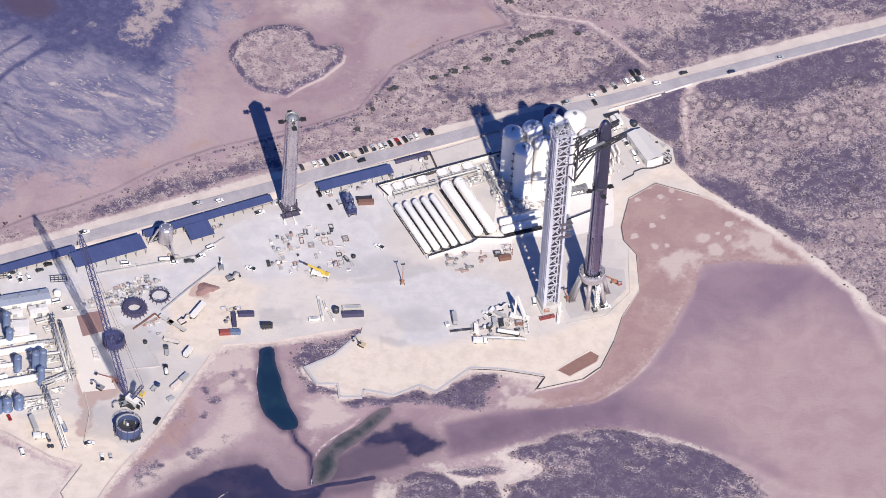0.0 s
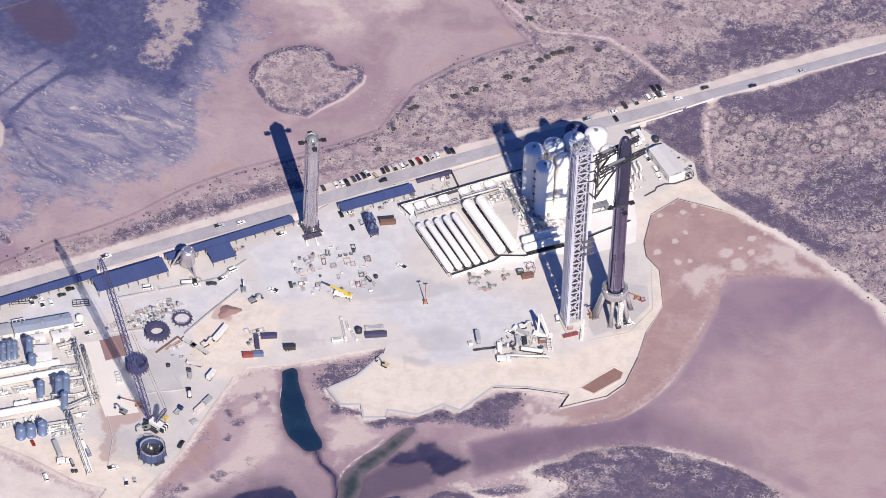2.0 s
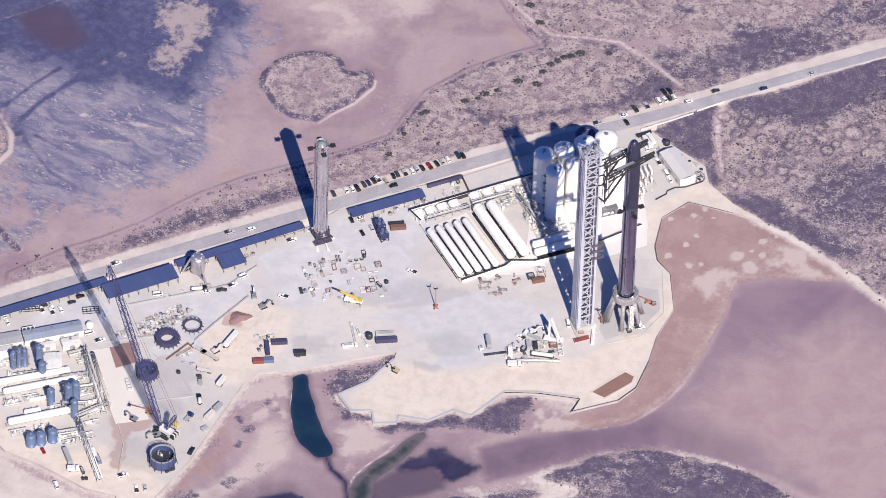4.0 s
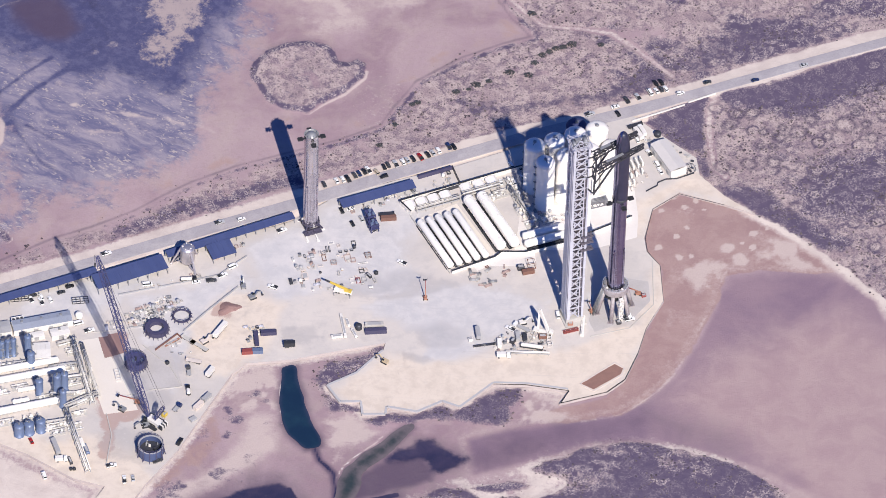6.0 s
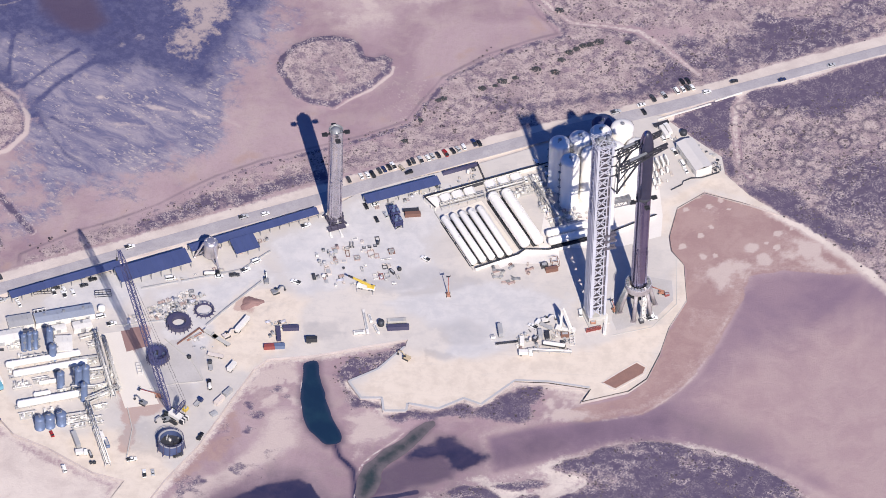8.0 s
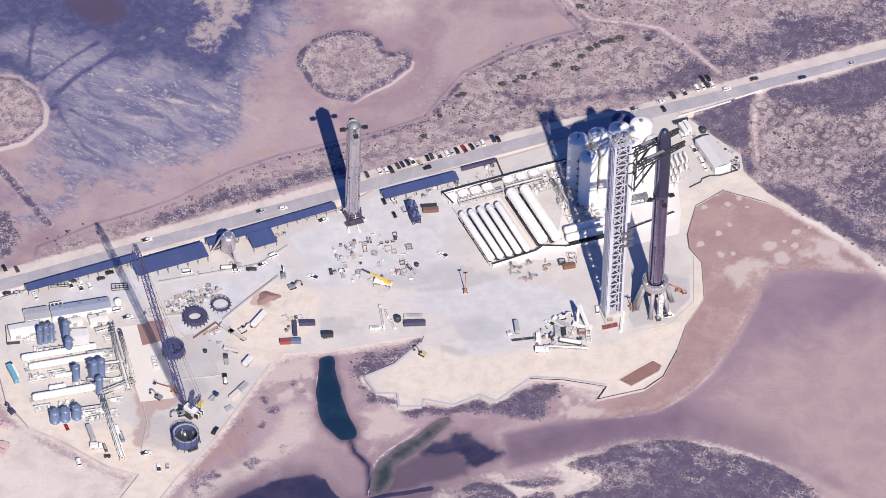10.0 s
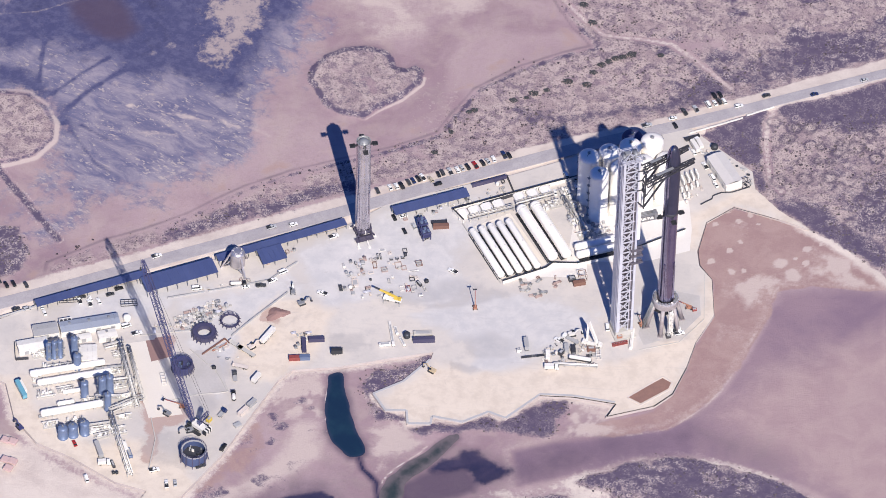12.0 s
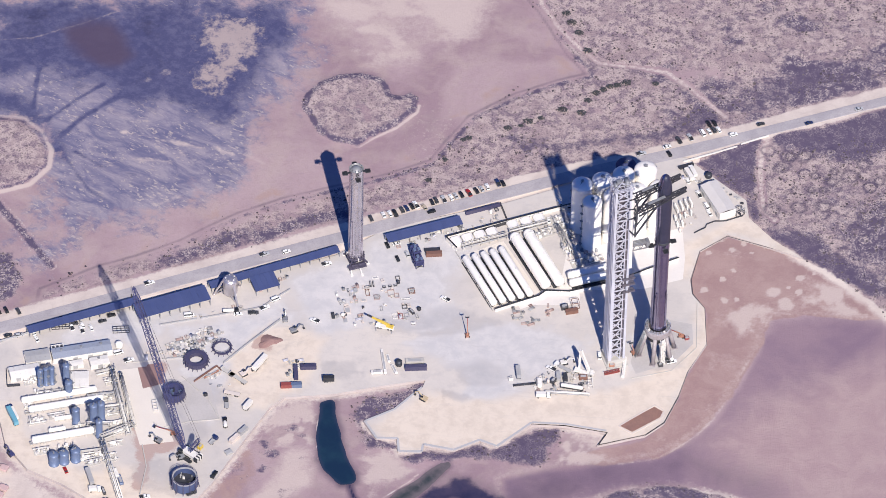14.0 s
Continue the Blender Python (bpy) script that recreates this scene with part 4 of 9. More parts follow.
def land_masks(x, y):
    """How much of each kind of ground lies at a place."""
    wob = (fbm(x, y, 26, 11) - 0.5) * 9 + (fbm(x, y, 7, 21) - 0.5) * 3
    xs, ys = x + wob, y + (fbm(x, y, 24, 31) - 0.5) * 9
    d = {k: signed_distance(xs, ys, v) for k, v in (("n", NSCRUB), ("e", ESCRUB), ("s", SSCRUB), ("w", WSCRUB), ("m", MSCRUB), ("l", LSCRUB), ("sa", SCRUB_A), ("sb", SCRUB_B), ("sc", SCRUB_C), ("shore", SHORE), ("nd", NDARK), ("ed", EDARK), ("ed2", EDARK_B), ("ed3", EDARK_C), ("nd4", NDARK_D))}
    d["s"] = np.maximum.reduce([d["s"], d["sa"], d["sb"], d["sc"]])
    gentle = {k: signed_distance(x + wob * 0.25, y + wob * 0.2, v) for k, v in (("i", ISLE), ("j", ISLW), ("alg", ALGAE), ("lag", LAGOON), ("flat", FLATE), ("pond", POND), ("gr", GREEN), ("dw", DARKW), ("sw", SWATER))}
    road = line_distance(x, y, ROADC)
    south = y < np.interp(x, [p[0] for p in ROADC], [p[1] for p in ROADC])
    verge = np.where(south & (x > 100), 4.3, 9.0)
    veg = np.maximum.reduce([soft(d["n"], 8) * (1 - 0.42 * soft(-20 - x, 90)), soft(d["e"], 5), soft(d["s"], 4), soft(d["w"], 5) * 0.8, soft(d["m"], 5) * 0.85, soft(d["l"], 12) * 0.1, soft(signed_distance(xs, ys, WVEG), 5), soft(gentle["i"] - 2, 3) * (0.85 - 0.28 * soft(gentle["i"] - 9, 8)), soft(gentle["j"] - 3, 4)])
    paths = np.maximum(soft(2.2 - line_distance(x, y, TRACK) + wob * 0.15, 2.5) * 0.95, soft(2.4 - line_distance(x, y, TRACKE) + wob * 0.2, 3) * 0.95)
    veg = veg * soft(road - verge, np.where(verge < 6, 2, 6)) * (1 - 0.9 * paths) * (1 - 0.6 * soft(signed_distance(xs, ys, BARE), 16)) * (1 - 0.4 * soft(signed_distance(xs, ys, BARE_B), 20))
    dark = np.maximum.reduce([soft(d["e"] - 1, 6) * np.clip(0.16 + np.maximum.reduce([soft(d["ed"] + 2, 10) * 0.88, soft(d["ed2"], 20) * 0.6, soft(d["ed3"] + 2, 8) * 0.95]) + 0.28 * soft(fbm(x, y, 22, 61) + (x - 175) / 420 - 0.54, 0.2), 0, 1),
                              soft(d["s"] - 0.5, 4) * (0.55 + 0.5 * soft(fbm(x + y * 0.9, y * 1.6 - x * 0.3, 30, 71) - 0.46, 0.12)),
                              soft(d["n"] - 1, 6) * np.clip(0.05 + np.maximum.reduce([soft(d["nd"], 12) * 0.75, soft(d["nd4"], 16) * 0.6, soft(signed_distance(xs, ys, NDARK_B), 8) * 0.9, soft(signed_distance(xs, ys, NDARK_C), 10) * 0.62]) + 0.62 * soft(fbm(x, y * 1.4, 26, 81) + (x - 110) / 520 - np.clip((y - 185) / 90, 0, 1) * 0.22 - 0.55, 0.12), 0, 1),
                              soft(d["m"], 6) * 0.85, soft(d["w"], 5) * 0.75, soft(signed_distance(xs, ys, WVEG), 6) * 0.9, soft(d["l"], 14) * soft(fbm(x, y, 14, 151) - 0.58, 0.08) * 0.6,
                              np.exp(-((gentle["i"] - 2.2) / 2.6) ** 2) * 0.84, np.exp(-((gentle["j"] - 1.6) / 2.0) ** 2) * 0.6, soft(gentle["i"], 4) * soft(fbm(x, y, 8, 181) - 0.56, 0.1) * 0.4,
                              np.exp(-((signed_distance(x + wob * 0.2, y + wob * 0.2, NSCRUB) - 2.0) / 2.6) ** 2) * 0.66 * (x < 40) * (1 - 0.4 * soft(-150 - x, 60)) * (0.6 + 0.4 * soft(fbm(x, y, 12, 321) - 0.48, 0.12))])
    dark = dark * soft(road - verge, np.where(verge < 6, 2, 6)) * (1 - 0.9 * paths)
    shore = np.maximum.reduce([np.exp(-((gentle["lag"] + 4) / 4.5) ** 2) * 0.42, np.exp(-((gentle["i"] + 0.9) / 1.1) ** 2) * 0.95 * soft(x + 100, 30) * (y < 152), np.exp(-((gentle["j"] + 1.2) / 1.9) ** 2) * np.where(y < 100, 0.95, 0.6),
                               np.exp(-((d["e"] + 3) / 4) ** 2) * 0.8 * (y < 74), np.exp(-((d["s"] + 2) / 8) ** 2) * 0.36, np.exp(-((gentle["flat"] - 3) / 4) ** 2) * 0.12])
    crust = soft(fbm(x, y, 15, 91) - 0.56, 0.1) * soft(gentle["flat"], 8) * 0.9
    blots = np.maximum.reduce([soft(r * 0.95 - np.hypot(x - a + wob * 0.5, y - b + wob * 0.4) + (fbm(x, y, 3.5, 251) - 0.5) * 3.2, r * 0.6) for a, b, r in SPOTS])
    salt = np.maximum.reduce([shore, crust * 0.42, soft(signed_distance(xs, ys, PALE_E), 6) * (0.25 + 0.55 * soft(fbm(x, y, 8, 351) - 0.48, 0.12)), blots, soft(signed_distance(xs, ys, TONGUE), 8) * (0.5 + 0.4 * soft(fbm(x, y * 2, 14, 201) - 0.5, 0.1)), soft(signed_distance(xs, ys, PALE_A), 9) * (0.7 + 0.3 * soft(fbm(x, y, 16, 221) - 0.45, 0.15)), soft(signed_distance(xs, ys, PALE_B), 10) * (0.38 + 0.6 * soft(fbm(x, y, 9, 211) - 0.5, 0.07)), soft(signed_distance(xs, ys, PALE_C), 8) * (0.25 + 0.6 * soft(fbm(x, y, 9, 271) - 0.47, 0.16)), soft(signed_distance(xs, ys, PALE_D), 6) * (0.2 + 0.6 * soft(fbm(x, y, 9, 231) - 0.48, 0.16)), soft(0.2 + 3.4 * (fbm(x, y, 17, 241) - 0.5) - line_distance(x + wob * 0.3, y + wob * 0.3, LAGSHORE), 2.4) * 1.0, soft(0.5 - line_distance(x, y, GREENBANK), 0.9) * 0.9, soft(0.9 - line_distance(x + wob * 0.2, y, SHORELINE), 1.2)])
    sand = np.maximum.reduce([soft(verge + 2.5 - road + wob * 0.35, 5) * 0.95, soft(5 - np.abs(signed_distance(x, y, PAD)) + wob * 0.3, 8) * 0.8 * (1 - soft(y - 74, 6) * (x > 95)) * (1 - soft(gentle["flat"] + 3, 4) * (x > 40)),
                              soft(signed_distance(x, y, SANDSPIT), 6) * 0.95, soft(d["shore"], 5) * (0.4 + 0.26 * soft(fbm(x, y, 16, 331) - 0.5, 0.12)), np.exp(-((d["e"] + 1.5) / 3.5) ** 2) * 0.8 * (y < 70), soft(signed_distance(xs, ys, SANDSW), 10) * (0.74 + 0.26 * soft(fbm(x, y, 22, 161) - 0.46, 0.14)), paths * 0.62, soft(signed_distance(xs, ys, BARE), 16) * 0.42, soft(signed_distance(xs, ys, BARE_B), 20) * 0.34, soft(gentle["i"] - 9, 8) * 0.36, soft(fbm(x, y, 120, 15) - 0.62, 0.2) * 0.4 * (y > 0) * (x > -140)])
    water = np.maximum.reduce([gentle["pond"], gentle["gr"], gentle["dw"] - 1, gentle["sw"]])
    pool = np.maximum.reduce([soft(signed_distance(xs, ys, DEEPNW) + 6, 26) * 0.36 * (1 - soft(signed_distance(x + wob * 0.3, y + wob * 0.3, BROWNP) + 2, 14)), soft(signed_distance(xs, ys, DARKW) + 1, 9), soft(signed_distance(x + wob * 0.2, y + wob * 0.15, SWPOOL), 5) * 0.95, soft(1.5 - line_distance(x + wob * 0.08, y, CREEK_B), 1.6) * 0.9, soft(0.9 - line_distance(x + wob * 0.08, y, CREEK), 1.4) * 0.8])
    wet = np.maximum.reduce([soft(gentle["pond"] + 2, 6) * 0.8, soft(gentle["gr"] + 1.5, 5) * 0.7, soft(gentle["dw"] + 4, 16) * 0.8, soft(gentle["sw"] + 6, 24) * 0.9, soft(2.6 - line_distance(x, y, CREEK) + wob * 0.15, 3) * 0.95, soft(signed_distance(xs, ys, OLIVE) + 3, 8) * 0.98, soft(signed_distance(xs, ys, OLIVE) + 22, 34) * 0.48,
                             soft(gentle["lag"] - 1, 8) * 0.10 + soft(13 - line_distance(x, y, CHANNEL) + wob * 0.4, 16) * 0.5 * (1 - 0.4 * soft(x - 50, 60)), soft(signed_distance(xs, ys, SWMUD), 10) * 0.34, soft(signed_distance(xs, ys, GREYWET), 16) * 0.3])
    algae = np.maximum(soft(gentle["alg"] + 6, 46), soft(signed_distance(xs, ys, ALGAE_S), 30) * 0.5)
    red = np.maximum.reduce([soft(d["l"], 18) * 0.22, soft(signed_distance(xs, ys, RUST), 8) * 0.6, np.exp(-((d["n"] + 8) / 8) ** 2) * 0.42 * (x < 30), soft(d["n"] - 2, 6) * 0.55 * soft(20 - x, 60), np.exp(-((gentle["i"] + 7) / 6) ** 2) * 0.36, soft(gentle["flat"] + 1.5, 4) * (0.72 + 0.25 * soft(y + 12, 40))])
    lagoon = soft(gentle["lag"], np.where(y > -10, 16, 6))
    streak = fbm(x * 0.55 + y * 0.5, y * 1.3 - x * 0.55, 34, 131)
    deep = soft(signed_distance(xs, ys, ALGDARK) + 3, 22) * 0.95 + soft(fbm(x * 0.6 + y * 0.4, y * 1.2 - x * 0.4, 30, 171) - 0.52, 0.14) * 0.22 * algae + np.exp(-(line_distance(x + wob * 0.2, y, OLDTRACK) / 2.0) ** 2) * 0.75 + sum(np.exp(-(line_distance(x + wob * 0.15, y, q) / 1.3) ** 2) for q in FANLINES) * 0.5
    deep = deep + np.exp(-(line_distance(x + wob * 0.3, y, WESTBAND) / 9) ** 2) * 0.75 + np.exp(-(line_distance(xs, ys, [p[:2] for p in MOUNDS]) / 13) ** 2) * 0.7
    pale = soft(signed_distance(xs, ys, TANP), 16)
    tanstreak = soft(streak - 0.58, 0.12) * algae * np.clip(1 - deep, 0, 1) * 0.45 + np.maximum.reduce([soft(r * 0.8 - np.hypot(x - a + wob * 0.5, y - b + wob * 0.4), 2.5) * 0.75 for a, b, r in MOUNDS]) + soft(1.0 - line_distance(x, y, TRAILS), 1.5) * 0.8 + sum(soft(w - line_distance(x + wob * 0.4, y + wob * 0.3, q) + (fbm(x, y, 9, 261) - 0.5) * 3, 1.6) * f for q, w, f in PALELINES)
    salt = np.maximum.reduce([salt, tanstreak * 0.62, soft(signed_distance(xs, ys, SANDNW), 30) * (0.5 + 0.45 * soft(fbm(x * 0.8 + y * 0.5, y * 1.4 - x * 0.4, 24, 291) - 0.48, 0.15))])
    wet = np.maximum.reduce([wet, soft(signed_distance(x + wob * 0.3, y + wob * 0.3, BROWNP) - 2, 13), np.exp(-((signed_distance(x + wob * 0.25, y + wob * 0.25, NSCRUB) + 1.5) / 1.5) ** 2) * 0.5 * soft(60 - x, 30) * soft(road - 14, 6)])
    dark = np.maximum(dark, soft(2.2 - line_distance(x, y, DITCH), 2.0) * 0.9)
    sand = np.maximum(sand, np.exp(-((line_distance(x, y, DITCH) - 3.4) / 1.3) ** 2) * 0.5)
    rim, tufted = np.zeros(x.shape), np.zeros(x.shape)
    for a, b, r in RINGS:
        q = np.hypot(x - a + wob * 0.35, y - b + wob * 0.25) + (fbm(x, y, 4, 301) - 0.5) * 2.4
        rim = np.maximum(rim, np.exp(-((q - r) / 0.95) ** 2))
        tufted = np.maximum(tufted, soft(r * 0.72 - q, 1.2))
    foam = np.maximum.reduce([soft(0.25 - line_distance(x + wob * 0.3, y + wob * 0.25, q), 0.6) * (0.4 + 0.6 * soft(fbm(x, y, 6, 311) - 0.47, 0.1)) for q in (SHORELINE, GREENBANK, PONDBANK)])
    dense = np.maximum.reduce([soft(d["ed"] + 2, 9), soft(d["ed3"] + 2, 7), soft(d["ed2"], 20) * 0.6, soft(d["nd"] + 2, 9) * 0.9, soft(d["nd4"], 16) * 0.6, soft(d["m"], 6), soft(d["s"], 6) * soft(fbm(x + y * 0.9, y * 1.6 - x * 0.3, 30, 71) - 0.49, 0.07) * 0.95]) * soft(road - verge, 3) * (1 - paths)
    return dict(dense=dense, rim=rim, tufted=tufted, foam=foam, veg=veg, dark=dark, salt=salt, sand=sand, wet=wet, algae=algae, deep=deep, pool=pool, clumps=soft(d["e"] - 8, 14) + soft(d["n"] - 10, 20) * (x > 60) * 0.5, patch=pale, tan=soft(signed_distance(xs, ys, LAGTAN), 34), red=red, lagoon=lagoon), water, gentle, d, road


def add_masks(me, masks):
    for name, values in masks.items():
        a = me.attributes.new(name, "FLOAT", "POINT")
        a.data.foreach_set("value", np.clip(values, 0, 1).astype(np.float32))


def build_ground():
    step = 1.3
    inner_x, inner_y = np.arange(-330, 300, step), np.arange(-250, 290, step)
    grow = np.array([6, 16, 40, 90, 180, 350, 700, 1400, 2600, 4500])
    gx = np.concatenate([inner_x[0] - grow[::-1], inner_x, inner_x[-1] + grow])
    gy = np.concatenate([inner_y[0] - grow[::-1], inner_y, inner_y[-1] + grow])
    x, y = [a.ravel() for a in np.meshgrid(gx, gy)]
    masks, water, near, d, road = land_masks(x, y)
    z = -1.25 + masks["veg"] * (0.45 + 0.9 * (fbm(x, y, 18, 41) - 0.4)) + (fbm(x, y, 50, 51) - 0.5) * 0.35
    z += soft(near["i"], 4) * 0.6 + soft(near["j"], 5) * 0.7
    z = z * (1 - soft(14 - road, 14)) + -0.25 * soft(14 - road, 14)
    z = np.where(water > -2, z - 0.5 * soft(water, 4), z)
    under = signed_distance(x, y, PAD)
    z = np.where(under > 0.8, -2.6, np.where(under > -3.5, np.minimum(z, -1.1), z))
    nx, ny = len(gx), len(gy)
    i, j = np.meshgrid(np.arange(nx - 1), np.arange(ny - 1))
    a = (j * nx + i).ravel()
    faces = np.stack([a, a + 1, a + 1 + nx, a + nx], 1)
    me = bpy.data.meshes.new("ground")
    me.vertices.add(len(x))
    me.vertices.foreach_set("co", np.stack([x, y, z], 1).astype(np.float32).ravel())
    me.loops.add(faces.size)
    me.loops.foreach_set("vertex_index", faces.ravel().astype(np.int32))
    me.polygons.add(len(faces))
    me.polygons.foreach_set("loop_start", (np.arange(len(faces)) * 4).astype(np.int32))
    me.polygons.foreach_set("use_smooth", np.ones(len(faces), bool))
    me.update(calc_edges=True)
    add_masks(me, masks)
    me.materials.append(M_GROUND)
    return tagged(new("ground", me), "dried salt flat with tidal mud and patchy coastal scrub", "ground", kind="structure")


def filled_sheet(name, outline, z, material, spacing, label, category, drop=0.0, flare=0.0, masks=None, kind="structure", bank=None):
    """A sheet inside an outline, meshed finely enough to carry its stains, with banks at its edge."""
    from mathutils.geometry import delaunay_2d_cdt
    pts = []
    for (ax, ay), (bx, by) in zip(outline, outline[1:] + outline[:1]):
        count = max(1, int(math.hypot(bx - ax, by - ay) / max(spacing, 1.0)))
        pts += [(ax + (bx - ax) * k / count, ay + (by - ay) * k / count) for k in range(count)]
    edge = len(pts)
    ox, oy = np.array([p[0] for p in outline]), np.array([p[1] for p in outline])
    gx, gy = [a.ravel() for a in np.meshgrid(np.arange(ox.min(), ox.max(), spacing), np.arange(oy.min(), oy.max(), spacing))]
    gx, gy = gx + (rng.random(len(gx)) - 0.5) * 0.3 * spacing, gy + (rng.random(len(gy)) - 0.5) * 0.3 * spacing
    keep = signed_distance(gx, gy, outline) > spacing * 0.5
    pts += list(zip(gx[keep].tolist(), gy[keep].tolist()))
    vs, _, fs, *_ = delaunay_2d_cdt([Vector(p) for p in pts], [(k, (k + 1) % edge) for k in range(edge)], [], 1, 1e-4)
    co = [(v.x, v.y, z) for v in vs]
    faces = [tuple(f) for f in fs]
    if drop:
        area = sum(ax * by - bx * ay for (ax, ay), (bx, by) in zip(pts[:edge], pts[1:edge] + pts[:1]))
        sign = 1 if area > 0 else -1
        base = len(co)
        for k in range(edge):
            (ax, ay), (bx, by) = pts[k - 1], pts[(k + 1) % edge]
            tx, ty = bx - ax, by - ay
            q = math.hypot(tx, ty) or 1
            co.append((pts[k][0], pts[k][1], z))
            co.append((pts[k][0] + sign * ty / q * flare, pts[k][1] - sign * tx / q * flare, z - drop))
        for k in range(edge):
            j = (k + 1) % edge
            faces.append((base + 2 * k, base + 2 * k + 1, base + 2 * j + 1, base + 2 * j))
    me = bpy.data.meshes.new(name)
    me.from_pydata(co, [], faces)
    bm = bmesh.new()
    bm.from_mesh(me)
    bmesh.ops.recalc_face_normals(bm, faces=bm.faces)
    bm.to_mesh(me)
    bm.free()
    if masks:
        arr = np.array(co)
        add_masks(me, masks(arr[:, 0], arr[:, 1]))
    me.materials.append(material)
    if bank:
        me.materials.append(bank)
        for p in me.polygons:
            p.material_index = 1 if abs(p.normal.z) < 0.7 else 0
    ob = new(name, me)
    if sum(p.normal.z * p.area for p in me.polygons) < 0:
        me.flip_normals()
    return tagged(ob, label, category, kind=kind)


def yard_masks(x, y):
    wob = (fbm(x, y, 22, 12) - 0.5) * 16
    x, y = x + wob, y + (fbm(x, y, 20, 32) - 0.5) * 14
    grey = np.maximum.reduce([soft(signed_distance(x, y, p), 16) for p in GREYS])
    sand = np.maximum.reduce([soft(signed_distance(x, y, p), 18) for p in SANDS])
    red = np.maximum.reduce([soft(r - np.hypot(x - a, (y - b)), r * 0.7) for a, b, r in REDS])
    dark = np.maximum.reduce([soft(r - np.hypot((x - a) * 0.6, (y - b)), r * 0.9) for a, b, r in DARKS])
    tracks = np.exp(-((line_distance(x, y, RUT) - 3) / 1.5) ** 2) * 0.5
    stains = np.maximum.reduce([soft(signed_distance(x, y, p), 5) for p in YARDSTAINS])
    return dict(grey=grey, sand=sand, red=red, dark=np.maximum.reduce([dark, tracks, stains]))


def rough_shore(poly, seed):
    """An outline rounded off and made uneven, as mud leaves it."""
    poly = smooth_loop(poly, 2)
    px, py = np.array([p[0] for p in poly]), np.array([p[1] for p in poly])
    px2 = px + (fbm(px, py, 8, seed) - 0.5) * 2.2
    py2 = py + (fbm(px, py, 8, seed + 50) - 0.5) * 2.2
    return list(zip(px2.tolist(), py2.tolist()))


def ribbon(name, line, widths, z, material, label, category, kind="structure", thick=0.25):
    line = smooth_loop(line, 2, closed=False)
    bm = BM()
    rows = []
    for k, (px, py) in enumerate(line):
        (ax, ay), (bx, by) = line[max(k - 1, 0)], line[min(k + 1, len(line) - 1)]
        q = math.hypot(bx - ax, by - ay) or 1
        nx, ny = -(by - ay) / q, (bx - ax) / q
        width = np.interp(px, widths[0], widths[1])
        rows.append([bm.verts.new((px + nx * width / 2 * s, py + ny * width / 2 * s, zz)) for s, zz in ((-1.04, z - thick), (-1, z), (0, z + 0.06), (1, z), (1.04, z - thick))])
    for lo, hi in zip(rows, rows[1:]):
        for k in range(4):
            bm.faces.new((lo[k], hi[k], hi[k + 1], lo[k + 1]))
    return single(name, bm, material, label, category, kind=kind)


def build_scrub():
    """Low bushes scattered over the scrub land, one mesh of many small clumps."""
    n = 420000
    x, y = rng.uniform(-330, 300, n), rng.uniform(-235, 285, n)
    masks, water, near, d, road = land_masks(x, y)
    clump = fbm(x, y, 9, 101, 3)
    patchy = soft(clump - 0.50, 0.09) * 0.8 + 0.12
    chance = masks["veg"] * patchy * (0.55 + 0.7 * masks["dark"]) * (water < -1) * (signed_distance(x, y, PAD) < -3) * soft(road - 9, 3) * (d["l"] < 0) * (d["sc"] < 0)
    keep = rng.random(n) < np.clip(chance, 0, 1) * 0.36
    x, y = x[keep], y[keep]
    cnt = len(x)
    phi = (1 + 5 ** 0.5) / 2
    ico = np.array([(-1, phi, 0), (1, phi, 0), (-1, -phi, 0), (1, -phi, 0), (0, -1, phi), (0, 1, phi), (0, -1, -phi), (0, 1, -phi), (phi, 0, -1), (phi, 0, 1), (-phi, 0, -1), (-phi, 0, 1)]) / 1.9
    tri = np.array([(0, 11, 5), (0, 5, 1), (0, 1, 7), (0, 7, 10), (0, 10, 11), (1, 5, 9), (5, 11, 4), (11, 10, 2), (10, 7, 6), (7, 1, 8), (3, 9, 4), (3, 4, 2), (3, 2, 6), (3, 6, 8), (3, 8, 9), (4, 9, 5), (2, 4, 11), (6, 2, 10), (8, 6, 7), (9, 8, 1)])
    r = 0.22 + rng.random(cnt) ** 3.0 * 0.6
    pts = ico[None] * (1 + (rng.random((cnt, 12, 3)) - 0.5) * 0.75) * r[:, None, None] * np.array([1, 1, 0.62])
    pts += np.stack([x, y, -0.95 + 0.15 * r], 1)[:, None]
    fs = tri[None] + (np.arange(cnt) * 12)[:, None, None]
    me = bpy.data.meshes.new("coastal_scrub")
    me.vertices.add(cnt * 12)
    me.vertices.foreach_set("co", pts.astype(np.float32).ravel())
    fs = fs.reshape(-1, 3)
    me.loops.add(fs.size)
    me.loops.foreach_set("vertex_index", fs.ravel().astype(np.int32))
    me.polygons.add(len(fs))
    me.polygons.foreach_set("loop_start", (np.arange(len(fs)) * 3).astype(np.int32))
    me.update(calc_edges=True)
    me.materials.append(M_SCRUB)
    return tagged(new("coastal_scrub", me), "low dry coastal bushes and straw-coloured grass clumps", "scrub", kind="stuff")


